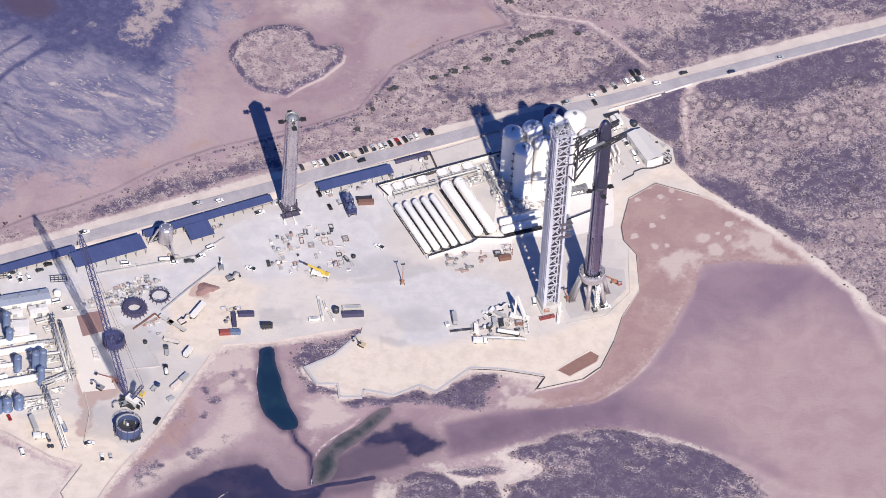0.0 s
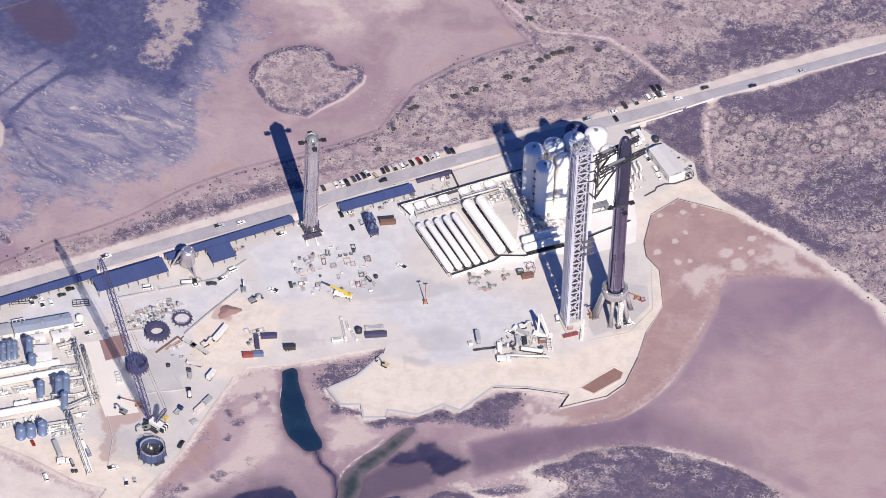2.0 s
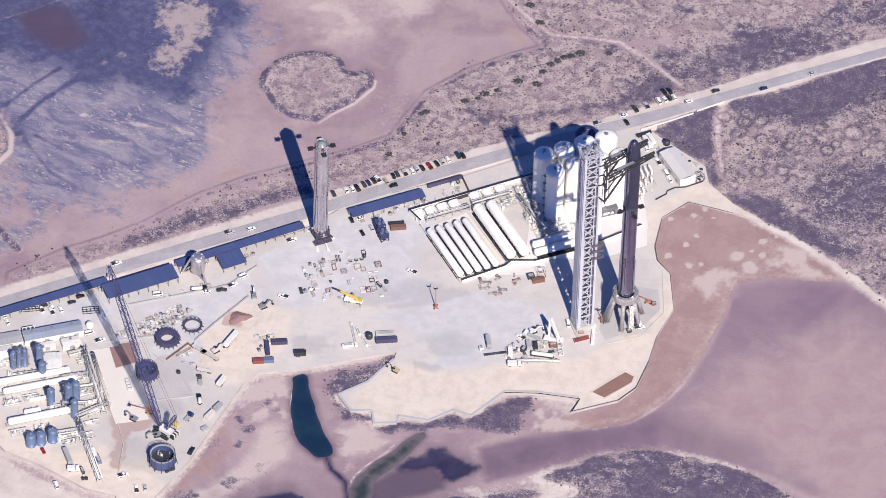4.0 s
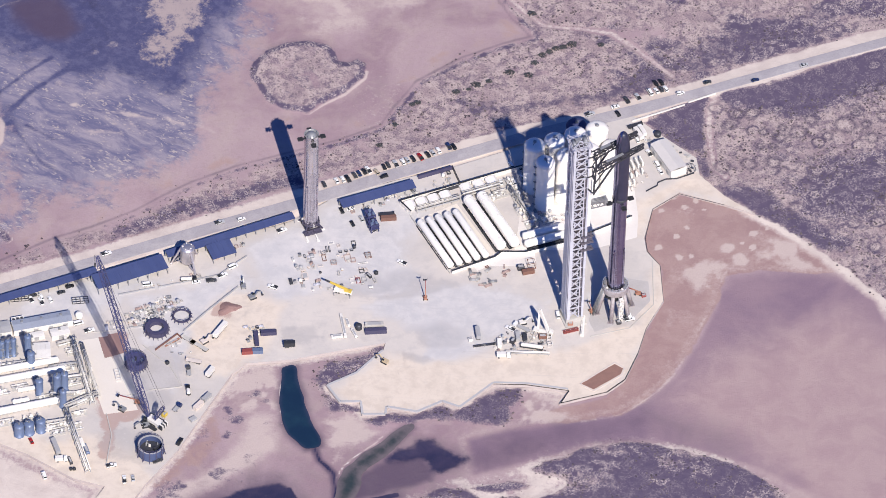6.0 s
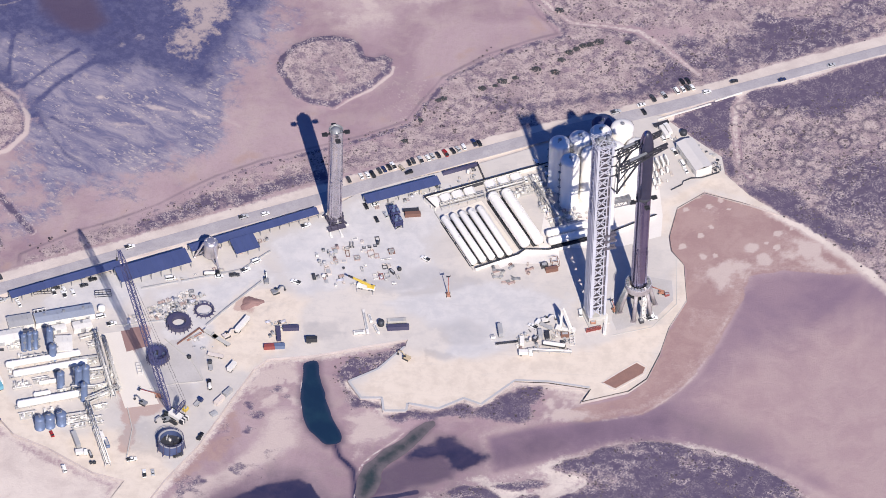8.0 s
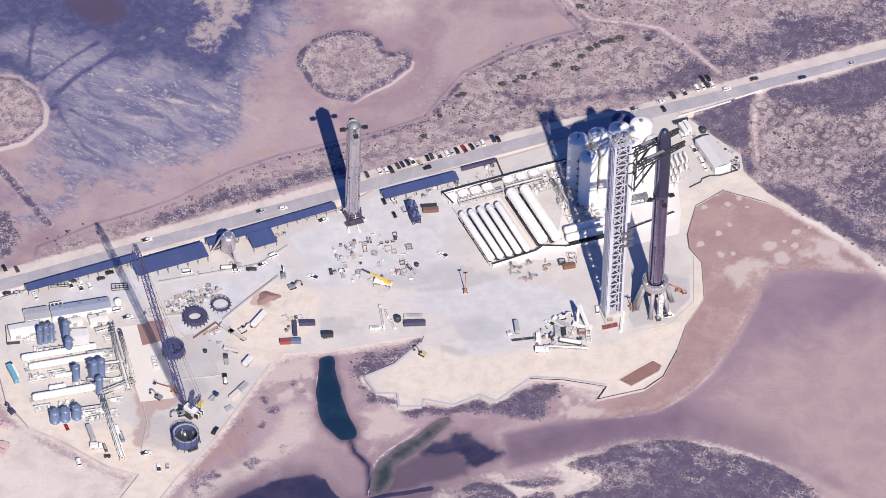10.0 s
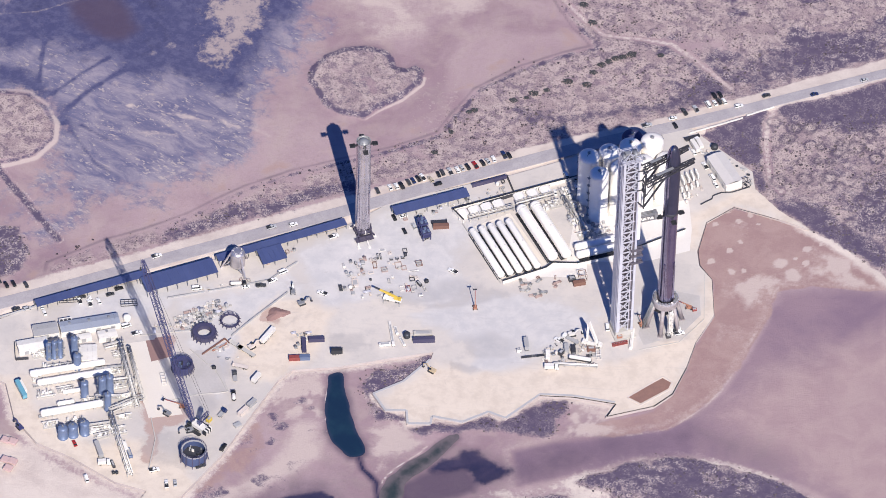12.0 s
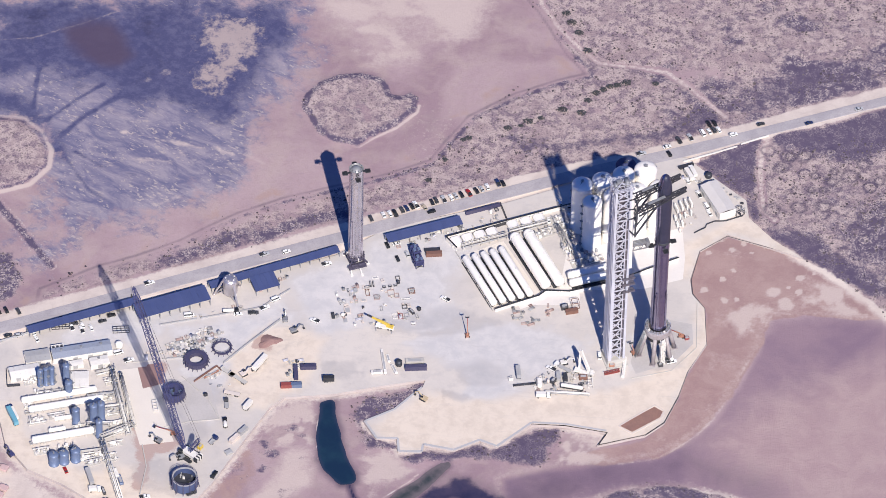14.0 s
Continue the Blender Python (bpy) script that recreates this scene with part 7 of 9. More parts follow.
def hopper():
    t = thing("test_hopper", "weathered stainless steel test vehicle standing on three legs", "rocket", at=(-156.8, -10.6, 0))
    bm = BM()
    lathe(bm, [(4.1, 3.2), (4.1, 12.4)] + [(4.1 * math.cos(u), 12.4 + 2.2 * math.sin(u)) for u in np.linspace(0.2, 1.4, 6)] + [(0, 14.6)], n=36)
    part("hull", bm, M_DULLSTEEL, t)
    bm = BM()
    lathe(bm, [(4.0, 3.2), (3.4, 2.2), (0.0, 2.0)], n=30)
    tube(bm, (0, 0, 2.2), (0, 0, 0.8), 0.5, 0.9, n=14)
    part("engine_bay", bm, M_DARKSTEEL, t)
    for k in range(3):
        a = radians(-58 + 120 * k)
        q, w = Vector((math.cos(a), math.sin(a), 0)), Vector((-math.sin(a), math.cos(a), 0))
        bm = BM()
        beam(bm, q * 4.0 + Vector((0, 0, 12.0)), q * 9.2 + Vector((0, 0, 0.4)), 0.9)
        for s in (-1.6, 1.6):
            beam(bm, q * 4.2 + w * s + Vector((0, 0, 4.2)), q * 8.6 + Vector((0, 0, 0.8)), 0.45)
        tube(bm, q * 9.2, q * 9.2 + Vector((0, 0, 0.5)), 0.9, n=12)
        part("leg", bm, M_DULLSTEEL, t)
    for k in range(10):
        a = radians(k * 36)
        bm = BM()
        box(bm, 2.6 * math.cos(a), 2.6 * math.sin(a), 13.6, 0.6, 0.5, 0.9, rz=k * 36)
        part("roof_fitting", bm, M_WHITE if k % 2 else M_GREYSTEEL, t)


hopper()


# ================= crawler crane =================
def lattice_boom(bm, p0, p1, w, cells, chord, web):
    d, a, b = frame_of(p0, p1)
    p0, p1 = Vector(p0), Vector(p1)
    corners = [(-1, -1), (1, -1), (1, 1), (-1, 1)]

    def at(f, i, j):
        s = w / 2 * min(1.0, 0.35 + f * 8, 0.35 + (1 - f) * 8)
        return p0 + (p1 - p0) * f + a * (i * s) + b * (j * s)
    for k in range(cells):
        f0, f1 = k / cells, (k + 1) / cells
        for q in range(4):
            c0, c1 = corners[q], corners[(q + 1) % 4]
            beam(bm, at(f0, *c0), at(f1, *c0), chord)
            if k % 2:
                beam(bm, at(f0, *c0), at(f1, *c1), web)
            else:
                beam(bm, at(f0, *c1), at(f1, *c0), web)
            if k % 4 == 0:
                beam(bm, at(f0, *c0), at(f0, *c1), web)


def crawler_crane():
    base = Vector((-167.0, -133.5, 0))
    tip = Vector((-198.2, -111.5, 108.0))
    t = thing("crawler_crane", "tall crawler crane with a raised blue lattice boom", "crane", at=base)
    aim = math.degrees(math.atan2(tip.y - base.y, tip.x - base.x))
    rel = tip - base
    c, s = math.cos(radians(aim)), math.sin(radians(aim))
    side = Vector((-s, c, 0))
    fwd = Vector((c, s, 0))
    for k in (-1, 1):
        bm = BM()
        p = side * (3.6 * k)
        pts = [(-5, 0.5), (-5.6, 1.0), (-5, 1.6), (5, 1.6), (5.6, 1.0), (5, 0.5), (4.4, 0.0), (-4.4, 0.0)]
        lo = [bm.verts.new(p - side * 0.7 + fwd * x + Vector((0, 0, z))) for x, z in pts]
        hi = [bm.verts.new(p + side * 0.7 + fwd * x + Vector((0, 0, z))) for x, z in pts]
        for j in range(8):
            bm.faces.new((lo[j], lo[(j + 1) % 8], hi[(j + 1) % 8], hi[j]))
        bm.faces.new(lo[::-1])
        bm.faces.new(hi)
        for j in range(16):
            q = p + fwd * (-4.8 + j * 0.64) + Vector((0, 0, 1.65))
            beam(bm, q - side * 0.8, q + side * 0.8, 0.3, 0.12)
        part("track", bm, M_BLACK, t)
    bm = BM()
    box(bm, 0, 0, 0.6, 6.0, 4.0, 1.2, rz=aim)
    part("carbody", bm, M_BLACK, t)
    bm = BM()
    q = -fwd * 2.0
    box(bm, q.x, q.y, 1.8, 9.5, 4.2, 2.2, rz=aim)
    part("upper_works", bm, M_WHITE, t, "white machinery house")
    bm = BM()
    q = fwd * 3.4 + side * 2.4
    box(bm, q.x, q.y, 1.9, 2.6, 1.6, 2.2, rz=aim, taper=0.9)
    part("cab", bm, M_GLASS, t)
    for k in range(6):
        bm = BM()
        q = -fwd * 7.4 + side * (-2.4 + 0.96 * k)
        box(bm, q.x, q.y, 1.9, 2.2, 0.8, 2.6, rz=aim)
        part("counterweight", bm, M_BLACK if k % 2 else M_WHITE, t)
    bm = BM()
    lattice_boom(bm, fwd * 2.6 + Vector((0, 0, 2.6)), rel, 2.7, 44, 0.33, 0.2)
    part("boom", bm, M_CRANEBLUE, t, "dark blue lattice boom")
    bm = BM()
    mast = -fwd * 8.0 + Vector((0, 0, 19.0))
    lattice_boom(bm, -fwd * 1.0 + Vector((0, 0, 3.6)), mast, 1.8, 10, 0.26, 0.16)
    part("mast", bm, M_CRANEBLUE, t)
    hook = rel + fwd * 1.6
    runs = []
    for k in (-0.8, 0.8):
        runs += [(mast + side * k, rel * 0.97 + side * k), (mast + side * k, -fwd * 7.6 + side * k + Vector((0, 0, 4.4)))]
    for k in (-0.3, 0.3):
        runs.append((hook + side * k, Vector((hook.x, hook.y, hook.z - 7.0)) + side * k))
    for p, q in runs:
        bm = BM()
        beam(bm, p, q, 0.1)
        part("cable", bm, M_DARKSTEEL, t)
    bm = BM()
    box(bm, hook.x, hook.y, hook.z - 9.2, 0.9, 0.9, 2.2)
    part("hook_block", bm, M_DARKSTEEL, t)


crawler_crane()


# ================= ring stands =================
M_RINGBLUE = surface("ring_blue_black", (0.06, 0.056, 0.115), (0.12, 0.11, 0.16), 0.55, 0.15)


def ring_stand(at, r, h, inner, material, label, spokes=18, deck=False, rails=False):
    t = thing("ring_stand", label, "stand", "ring stands", at=(*at, 0))
    bm = BM()
    lathe(bm, [(inner, 0.5), (r, 0.5), (r, h), (inner, h), (inner, 0.5)], n=32, smooth=False)
    part("ring", bm, material, t)
    for k in range(spokes):
        a = radians(360 * k / spokes)
        bm = BM()
        beam(bm, ((r + 0.2) * math.cos(a), (r + 0.2) * math.sin(a), 0), ((r + 0.2) * math.cos(a), (r + 0.2) * math.sin(a), h + 0.8), 0.4)
        beam(bm, ((r + 1.2) * math.cos(a), (r + 1.2) * math.sin(a), 0), ((r + 0.2) * math.cos(a), (r + 0.2) * math.sin(a), h * 0.8), 0.3)
        part("bracket", bm, M_RINGBLUE, t)
    if deck:
        floor_z = h * 0.45
        bm = BM()
        lathe(bm, [(0, floor_z), (inner, floor_z)], n=24)
        part("deck", bm, M_CRANEBLUE if r < 6 else M_DARKSTEEL, t)
        q = random.Random(int(at[1] * 10))
        for k in range(12):
            a, rr = q.uniform(0, 6.28), inner * 0.85 * math.sqrt(q.random())
            bm = BM()
            box(bm, rr * math.cos(a), rr * math.sin(a), floor_z, q.uniform(0.5, 1.8), q.uniform(0.4, 1.2), q.uniform(0.5, h * 0.5), rz=q.uniform(0, 90))
            part("fitting", bm, q.choice((M_CRANEBLUE, M_DARKSTEEL, M_TANKBLUE) if r < 6 else (M_WHITE, M_GREYSTEEL, M_DARKSTEEL, M_GREY)), t)
        bm = BM()
        lathe(bm, [(inner - 0.1, h), (r + 0.15, h), (r + 0.15, h + 0.25), (inner - 0.1, h + 0.25), (inner - 0.1, h)], n=32, smooth=False)
        part("rim", bm, material if r < 6 else M_GREY, t)
    if rails:
        for z in (h + 0.9, h + 1.8):
            bm = BM()
            for k in range(24):
                a, b = radians(15 * k), radians(15 * k + 15)
                beam(bm, (r * math.cos(a), r * math.sin(a), z), (r * math.cos(b), r * math.sin(b), z), 0.15)
            part("rail", bm, M_RINGBLUE, t)
    return t


M_DEEPBLUE = surface("deep_blue_steel", (0.06, 0.085, 0.19), (0.10, 0.12, 0.21), 0.5, 0.1)
ring_stand((-170.2, -63.5), 6.4, 3.4, 3.9, M_RINGBLUE, "dark blue-black steel ring stand with brackets all round")
ring_stand((-157.0, -52.0), 5.2, 1.2, 4.4, M_RINGBLUE, "open dark steel ring frame on the gravel", 14, rails=True)
ring_stand((-179.5, -90.5), 5.4, 5.0, 4.6, M_CRANEBLUE, "dark blue ring section wrapped in scaffolding", 22, deck=True, rails=True)
ring_stand((-166.5, -156.0), 7.0, 7.0, 6.3, M_DEEPBLUE, "dark blue steel ring section with an open top", 12, deck=True, rails=True)

# ================= vehicles =================
def wheel(parent, x, y, r, w=0.28):
    bm = BM()
    tube(bm, (x, y - w / 2, r), (x, y + w / 2, r), r, n=12)
    tyre = part("wheel", bm, M_TYRE, parent)
    bm = BM()
    s = 1 if y > 0 else -1
    tube(bm, (x, y + s * (w / 2 - 0.02), r), (x, y + s * (w / 2 + 0.03), r), r * 0.55, n=8)
    part("rim", bm, M_GREYSTEEL, tyre)


PAINTS = {}


def paint(name, colour, rough=0.3):
    if name not in PAINTS:
        PAINTS[name] = surface(name + "_car_paint", colour, tuple(c * 0.8 for c in colour), rough, bump=0.0, amount=0.3)
    return PAINTS[name]


COLOURS = {"white": (0.80, 0.80, 0.79), "black": (0.018, 0.019, 0.023), "dark grey": (0.06, 0.062, 0.07), "silver": (0.45, 0.46, 0.48), "red": (0.33, 0.02, 0.02), "dark blue": (0.02, 0.035, 0.11), "tan": (0.42, 0.36, 0.28)}
TEMPLATES = {}


def car(kind, colour, at, rz, group="parked cars", z=0.1):
    key = (kind, colour)
    m = pose(at[0], at[1], z, 0, 0, rz)
    if key in TEMPLATES:
        return tagged(copy_thing(TEMPLATES[key], m), group=group)
    noun = {"sedan": "sedan", "suv": "sport utility vehicle", "pickup": "pickup truck", "van": "delivery van"}[kind]
    t = thing("car" if kind != "pickup" else "pickup_truck", f"{colour} painted {noun} standing at the launch site", "car", group)
    t.matrix_basis = m
    body = {"sedan": [(-2.35, 0.35), (2.35, 0.35), (2.4, 0.72), (1.35, 0.92), (-1.6, 0.98), (-2.4, 0.9)],
            "suv": [(-2.4, 0.4), (2.4, 0.4), (2.45, 0.9), (1.3, 1.12), (-2.35, 1.15), (-2.45, 0.8)],
            "pickup": [(-2.95, 0.5), (2.85, 0.5), (2.9, 1.0), (1.5, 1.2), (-2.95, 1.2)],
            "van": [(-2.9, 0.4), (2.85, 0.4), (2.9, 1.0), (2.2, 1.25), (-2.9, 1.3)]}[kind]
    cabin = {"sedan": [(-1.75, 0.95), (1.1, 0.9), (0.35, 1.42), (-1.15, 1.45)], "suv": [(-2.3, 1.13), (1.15, 1.1), (0.55, 1.74), (-2.1, 1.76)],
             "pickup": [(-0.85, 1.2), (1.3, 1.18), (0.75, 1.85), (-0.7, 1.88)], "van": [(-2.85, 1.3), (2.1, 1.25), (1.4, 2.25), (-2.8, 2.3)]}[kind]
    roof = {"sedan": (-1.1, 0.3, 1.45), "suv": (-2.05, 0.5, 1.76), "pickup": (-0.66, 0.7, 1.88), "van": (-2.75, 1.35, 2.3)}[kind]
    w = 0.92 if kind in ("sedan", "suv") else 1.0
    bm = BM()
    prism(bm, body, -w, w)
    part("body", bm, paint(colour, COLOURS[colour]), t)
    bm = BM()
    prism(bm, cabin, -w * 0.86, w * 0.86)
    part("glazing", bm, M_GLASS, t, "dark tinted glass")
    bm = BM()
    box(bm, (roof[0] + roof[1]) / 2, 0, roof[2] - 0.02, roof[1] - roof[0], w * 1.66, 0.07)
    part("roof", bm, paint(colour, COLOURS[colour]), t)
    if kind == "pickup":
        bm = BM()
        for y in (-0.94, 0.94):
            box(bm, -1.9, y, 1.2, 2.0, 0.12, 0.35)
        box(bm, -2.9, 0, 1.2, 0.12, 1.9, 0.35)
        box(bm, -1.9, 0, 1.2, 1.9, 1.75, 0.06)
        part("load_bed", bm, M_BLACK, t)
    for x in (-1.5, 1.5):
        for y in (-w + 0.1, w - 0.1):
            wheel(t, x * (1.18 if kind in ("pickup", "van") else 1.0), y, 0.36)
    TEMPLATES[key] = t
    return t


ROAD_CARS = [(-49.9, 65.3, 'black', 'suv', 205), (-128.9, 25.7, 'white', 'suv', 27), (-140.9, 22.4, 'silver', 'pickup', 27), (65.9, 123.6, 'silver', 'pickup', 25), (81.8, 125.0, 'black', 'suv', 118), (117.5, 144.3, 'white', 'suv', 25), (132.8, 154.4, 'dark grey', 'sedan', 25), (160.4, 158.0, 'dark blue', 'sedan', 25), (188.7, 172.4, 'silver', 'sedan', 25), (102.9, 151.5, 'black', 'suv', 118), (106.1, 152.4, 'black', 'suv', 118), (99.8, 143.8, 'white', 'van', 118), (103.6, 145.4, 'white', 'sedan', 118), (106.1, 146.7, 'dark grey', 'suv', 118), (108.8, 147.3, 'white', 'suv', 118), (86.6, 136.4, 'dark grey', 'pickup', 118), (92.9, 139.5, 'silver', 'pickup', 118), (80.2, 130.7, 'white', 'sedan', 25), (93.6, 104.6, 'white', 'suv', 115), (100.6, 94.3, 'white', 'pickup', 118), (105.4, 85.3, 'white', 'van', 118), (107.6, 79.9, 'white', 'sedan', 118)]
YARD_CARS = [(-72.5, 36.4, 'black', 'suv', 115), (-67.4, 38.2, 'white', 'sedan', 25), (-65.8, 26.6, 'black', 'sedan', 115), (-60.8, 30.7, 'silver', 'suv', 115), (-105.2, 18.5, 'white', 'pickup', 30), (-36.2, -2.0, 'white', 'pickup', 150), (-107.7, -25.9, 'white', 'pickup', 160), (-131.1, -11.7, 'white', 'van', 35), (-136.4, -18.8, 'white', 'pickup', 35), (-142.4, -23.4, 'dark grey', 'pickup', 10), (-150.9, -25.0, 'white', 'sedan', 15), (-178.1, -28.9, 'white', 'van', 12), (-231.7, -44.0, 'white', 'suv', 115), (-236.7, -45.8, 'white', 'pickup', 115), (-225.9, -38.1, 'dark grey', 'sedan', 25), (-221.5, -33.3, 'black', 'suv', 25), (-241.5, -41.8, 'dark grey', 'suv', 25), (-207.6, -66.4, 'white', 'pickup', 25), (-214.3, -61.3, 'white', 'van', 25), (33.7, 84.1, 'dark grey', 'suv', 115), (22.2, 79.4, 'white', 'suv', 115), (27.5, 77.1, 'silver', 'sedan', 115), (29.2, 69.5, 'white', 'pickup', 115), (24.8, 65.9, 'silver', 'suv', 100)]
WEST_CARS = [(17.0, 65.2, 'white', 'sedan', 100), (53.1, -36.8, 'white', 'van', 100), (93.6, -37.5, 'white', 'pickup', 20), (90.4, -36.4, 'dark grey', 'suv', 40), (-203.0, -6.3, 'white', 'pickup', 27), (-223.5, -176.9, 'white', 'van', 110), (-232.8, -151.8, 'red', 'sedan', 115), (-179.4, -176.9, 'white', 'pickup', 100), (-174.8, -175.7, 'silver', 'sedan', 100), (-151.2, -147.1, 'black', 'pickup', 70), (-187.2, -167.2, 'white', 'pickup', 20), (-162.2, -162.0, 'dark grey', 'pickup', 30), (-284.6, -36.5, 'black', 'suv', 118), (-280.6, -35.2, 'black', 'suv', 118), (-273.6, -35.4, 'dark grey', 'suv', 118), (-289.1, -33.4, 'dark grey', 'sedan', 118), (-263.2, -50.6, 'white', 'suv', 115), (-260.8, -55.6, 'white', 'sedan', 115), (-277.1, -54.1, 'dark grey', 'sedan', 25), (-270.8, -53.5, 'silver', 'suv', 25), (-242.6, -44.3, 'white', 'pickup', 115), (-236.8, -42.4, 'white', 'suv', 115), (-253.7, -41.8, 'black', 'sedan', 25), (-248.4, -38.3, 'black', 'suv', 25)]
KINDS = ("suv", "sedan", "suv", "pickup")
for k, (x, y, colour) in enumerate([(-83.7, 56.7, 'dark grey'), (-76.8, 60.1, 'white'), (-73.3, 61.3, 'white'), (-70.4, 62.0, 'black'), (-66.7, 65.1, 'dark grey'), (-64.2, 66.7, 'dark blue'), (-61.4, 68.4, 'black'), (-59.2, 69.9, 'white'), (-54.3, 68.6, 'tan'), (-50.3, 73.1, 'black'), (-48.1, 74.6, 'dark grey'), (-43.9, 75.9, 'silver'), (-39.8, 77.7, 'white'), (-37.3, 79.3, 'silver'), (-34.1, 80.5, 'black'), (-30.0, 82.3, 'red'), (-25.9, 84.5, 'black'), (-23.0, 86.2, 'silver'), (-19.9, 88.3, 'white'), (-14.2, 92.0, 'dark blue'), (-11.2, 91.9, 'black')]):
    car(KINDS[k % 4], colour, (x, y), 118 + (k * 37 % 9) - 4, "cars parked along the road")
for k, (x, y, colour, kind, rz) in enumerate(ROAD_CARS + YARD_CARS + WEST_CARS):
    car(kind, colour, (x, y), rz, "vehicles on the site", 0.14)


def container(at, rz, material, label, length=12.2, h=2.6, z=0.0, w=2.45):
    t = thing("shipping_container", label, "container", "shipping containers", at=(*at, z), rz=rz)
    bm = BM()
    box(bm, 0, 0, 0.15, length - 0.2, w - 0.12, h - 0.22)
    n = int(length / 0.55)
    for k in range(n):
        x = -length / 2 + 0.3 + (length - 0.6) * k / (n - 1)
        for y in (-w / 2 + 0.05, w / 2 - 0.05):
            box(bm, x, y, 0.25, 0.26, 0.08, h - 0.45)
        box(bm, x, 0, h - 0.08, 0.26, w - 0.3, 0.05)
    part("body", bm, material, t)
    bm = BM()
    for x in (-length / 2 + 0.09, length / 2 - 0.09):
        for y in (-w / 2 + 0.09, w / 2 - 0.09):
            box(bm, x, y, 0, 0.18, 0.18, h)
    for y in (-w / 2 + 0.09, w / 2 - 0.09):
        for z in (0.0, h - 0.16):
            box(bm, 0, y, z, length - 0.3, 0.16, 0.16)
    part("frame", bm, material, t)
    bm = BM()
    for y in (-w / 4, w / 4):
        box(bm, length / 2 + 0.02, y, 0.2, 0.06, w / 2 - 0.12, h - 0.4)
    part("door", bm, material, t)
    return t


def trailer(at, rz, kind, length=13.5, label="", body=None):
    t = thing("trailer", label or "white semi-trailer parked on the gravel", "trailer", "trailers", at=(*at, 0), rz=rz)
    bm = BM()
    box(bm, 0, 0, 1.0, length, 2.4, 0.3)
    for y in (-0.6, 0.6):
        beam(bm, (-length / 2, y, 0.9), (length / 2, y, 0.9), 0.25)
    part("chassis", bm, M_DARKSTEEL, t)
    for x in (-length / 2 + 1.2, -length / 2 + 2.5):
        for y in (-1.0, 1.0):
            wheel(t, x, y, 0.5, 0.4)
    for y in (-0.8, 0.8):
        bm = BM()
        box(bm, length / 2 - 2.2, y, 0, 0.2, 0.2, 1.0)
        part("landing_leg", bm, M_DARKSTEEL, t)
    bm = BM()
    if kind == "tank":
        capsule(bm, (-length / 2 + 0.8, 0, 2.35), (length / 2 - 0.8, 0, 2.35), 1.15, n=16)
        box(bm, 0, 0, 3.45, length * 0.6, 0.6, 0.12)
    elif kind == "box":
        box(bm, 0, 0, 1.3, length, 2.5, 2.6)
        box(bm, 0, 0, 3.9, length - 0.2, 2.3, 0.06)
    else:
        box(bm, 0, 0, 1.3, length, 2.5, 0.12)
        box(bm, length / 2 - 0.1, 0, 1.4, 0.15, 2.4, 1.0)
    part({"tank": "vessel", "box": "cargo_box", "flat": "deck"}[kind], bm, body or M_WHITE, t)
    return t


def truck(at, rz, kind="box", colour="white", length=7.5, label=""):
    t = thing("truck", label or f"{colour} flatbed work truck", "truck", "trucks", at=(*at, 0), rz=rz)
    p = paint(colour, COLOURS[colour])
    bm = BM()
    x = length / 2 - 1.1
    prism(bm, [(x - 1.1, 0.6), (x + 1.1, 0.6), (x + 1.1, 1.6), (x + 0.7, 2.7), (x - 1.1, 2.8)], -1.2, 1.2)
    cab = part("cab", bm, p, t)
    bm = BM()
    prism(bm, [(x + 1.12, 1.65), (x + 0.74, 2.6), (x + 0.7, 2.55), (x + 1.06, 1.65)], -1.05, 1.05)
    part("windscreen", bm, M_GLASS, cab)
    bm = BM()
    box(bm, 0, 0, 0.7, length, 1.0, 0.35)
    part("chassis", bm, M_DARKSTEEL, t)
    for xx in (-length / 2 + 1.3, length / 2 - 1.2):
        for y in (-1.0, 1.0):
            wheel(t, xx, y, 0.5, 0.35)
    bm = BM()
    q = length - 2.6
    if kind == "box":
        box(bm, -1.3, 0, 1.05, q, 2.4, 2.3)
    elif kind == "tank":
        capsule(bm, (-length / 2 + 0.9, 0, 2.0), (length / 2 - 3.2, 0, 2.0), 1.0, n=14)
    else:
        box(bm, -1.3, 0, 1.05, q, 2.4, 0.2)
        for y in (-1.1, 1.1):
            box(bm, -1.3, y, 1.25, q, 0.1, 0.4)
    part("load_body", bm, M_WHITE if kind != "flat" else M_GREY, t)
    return t


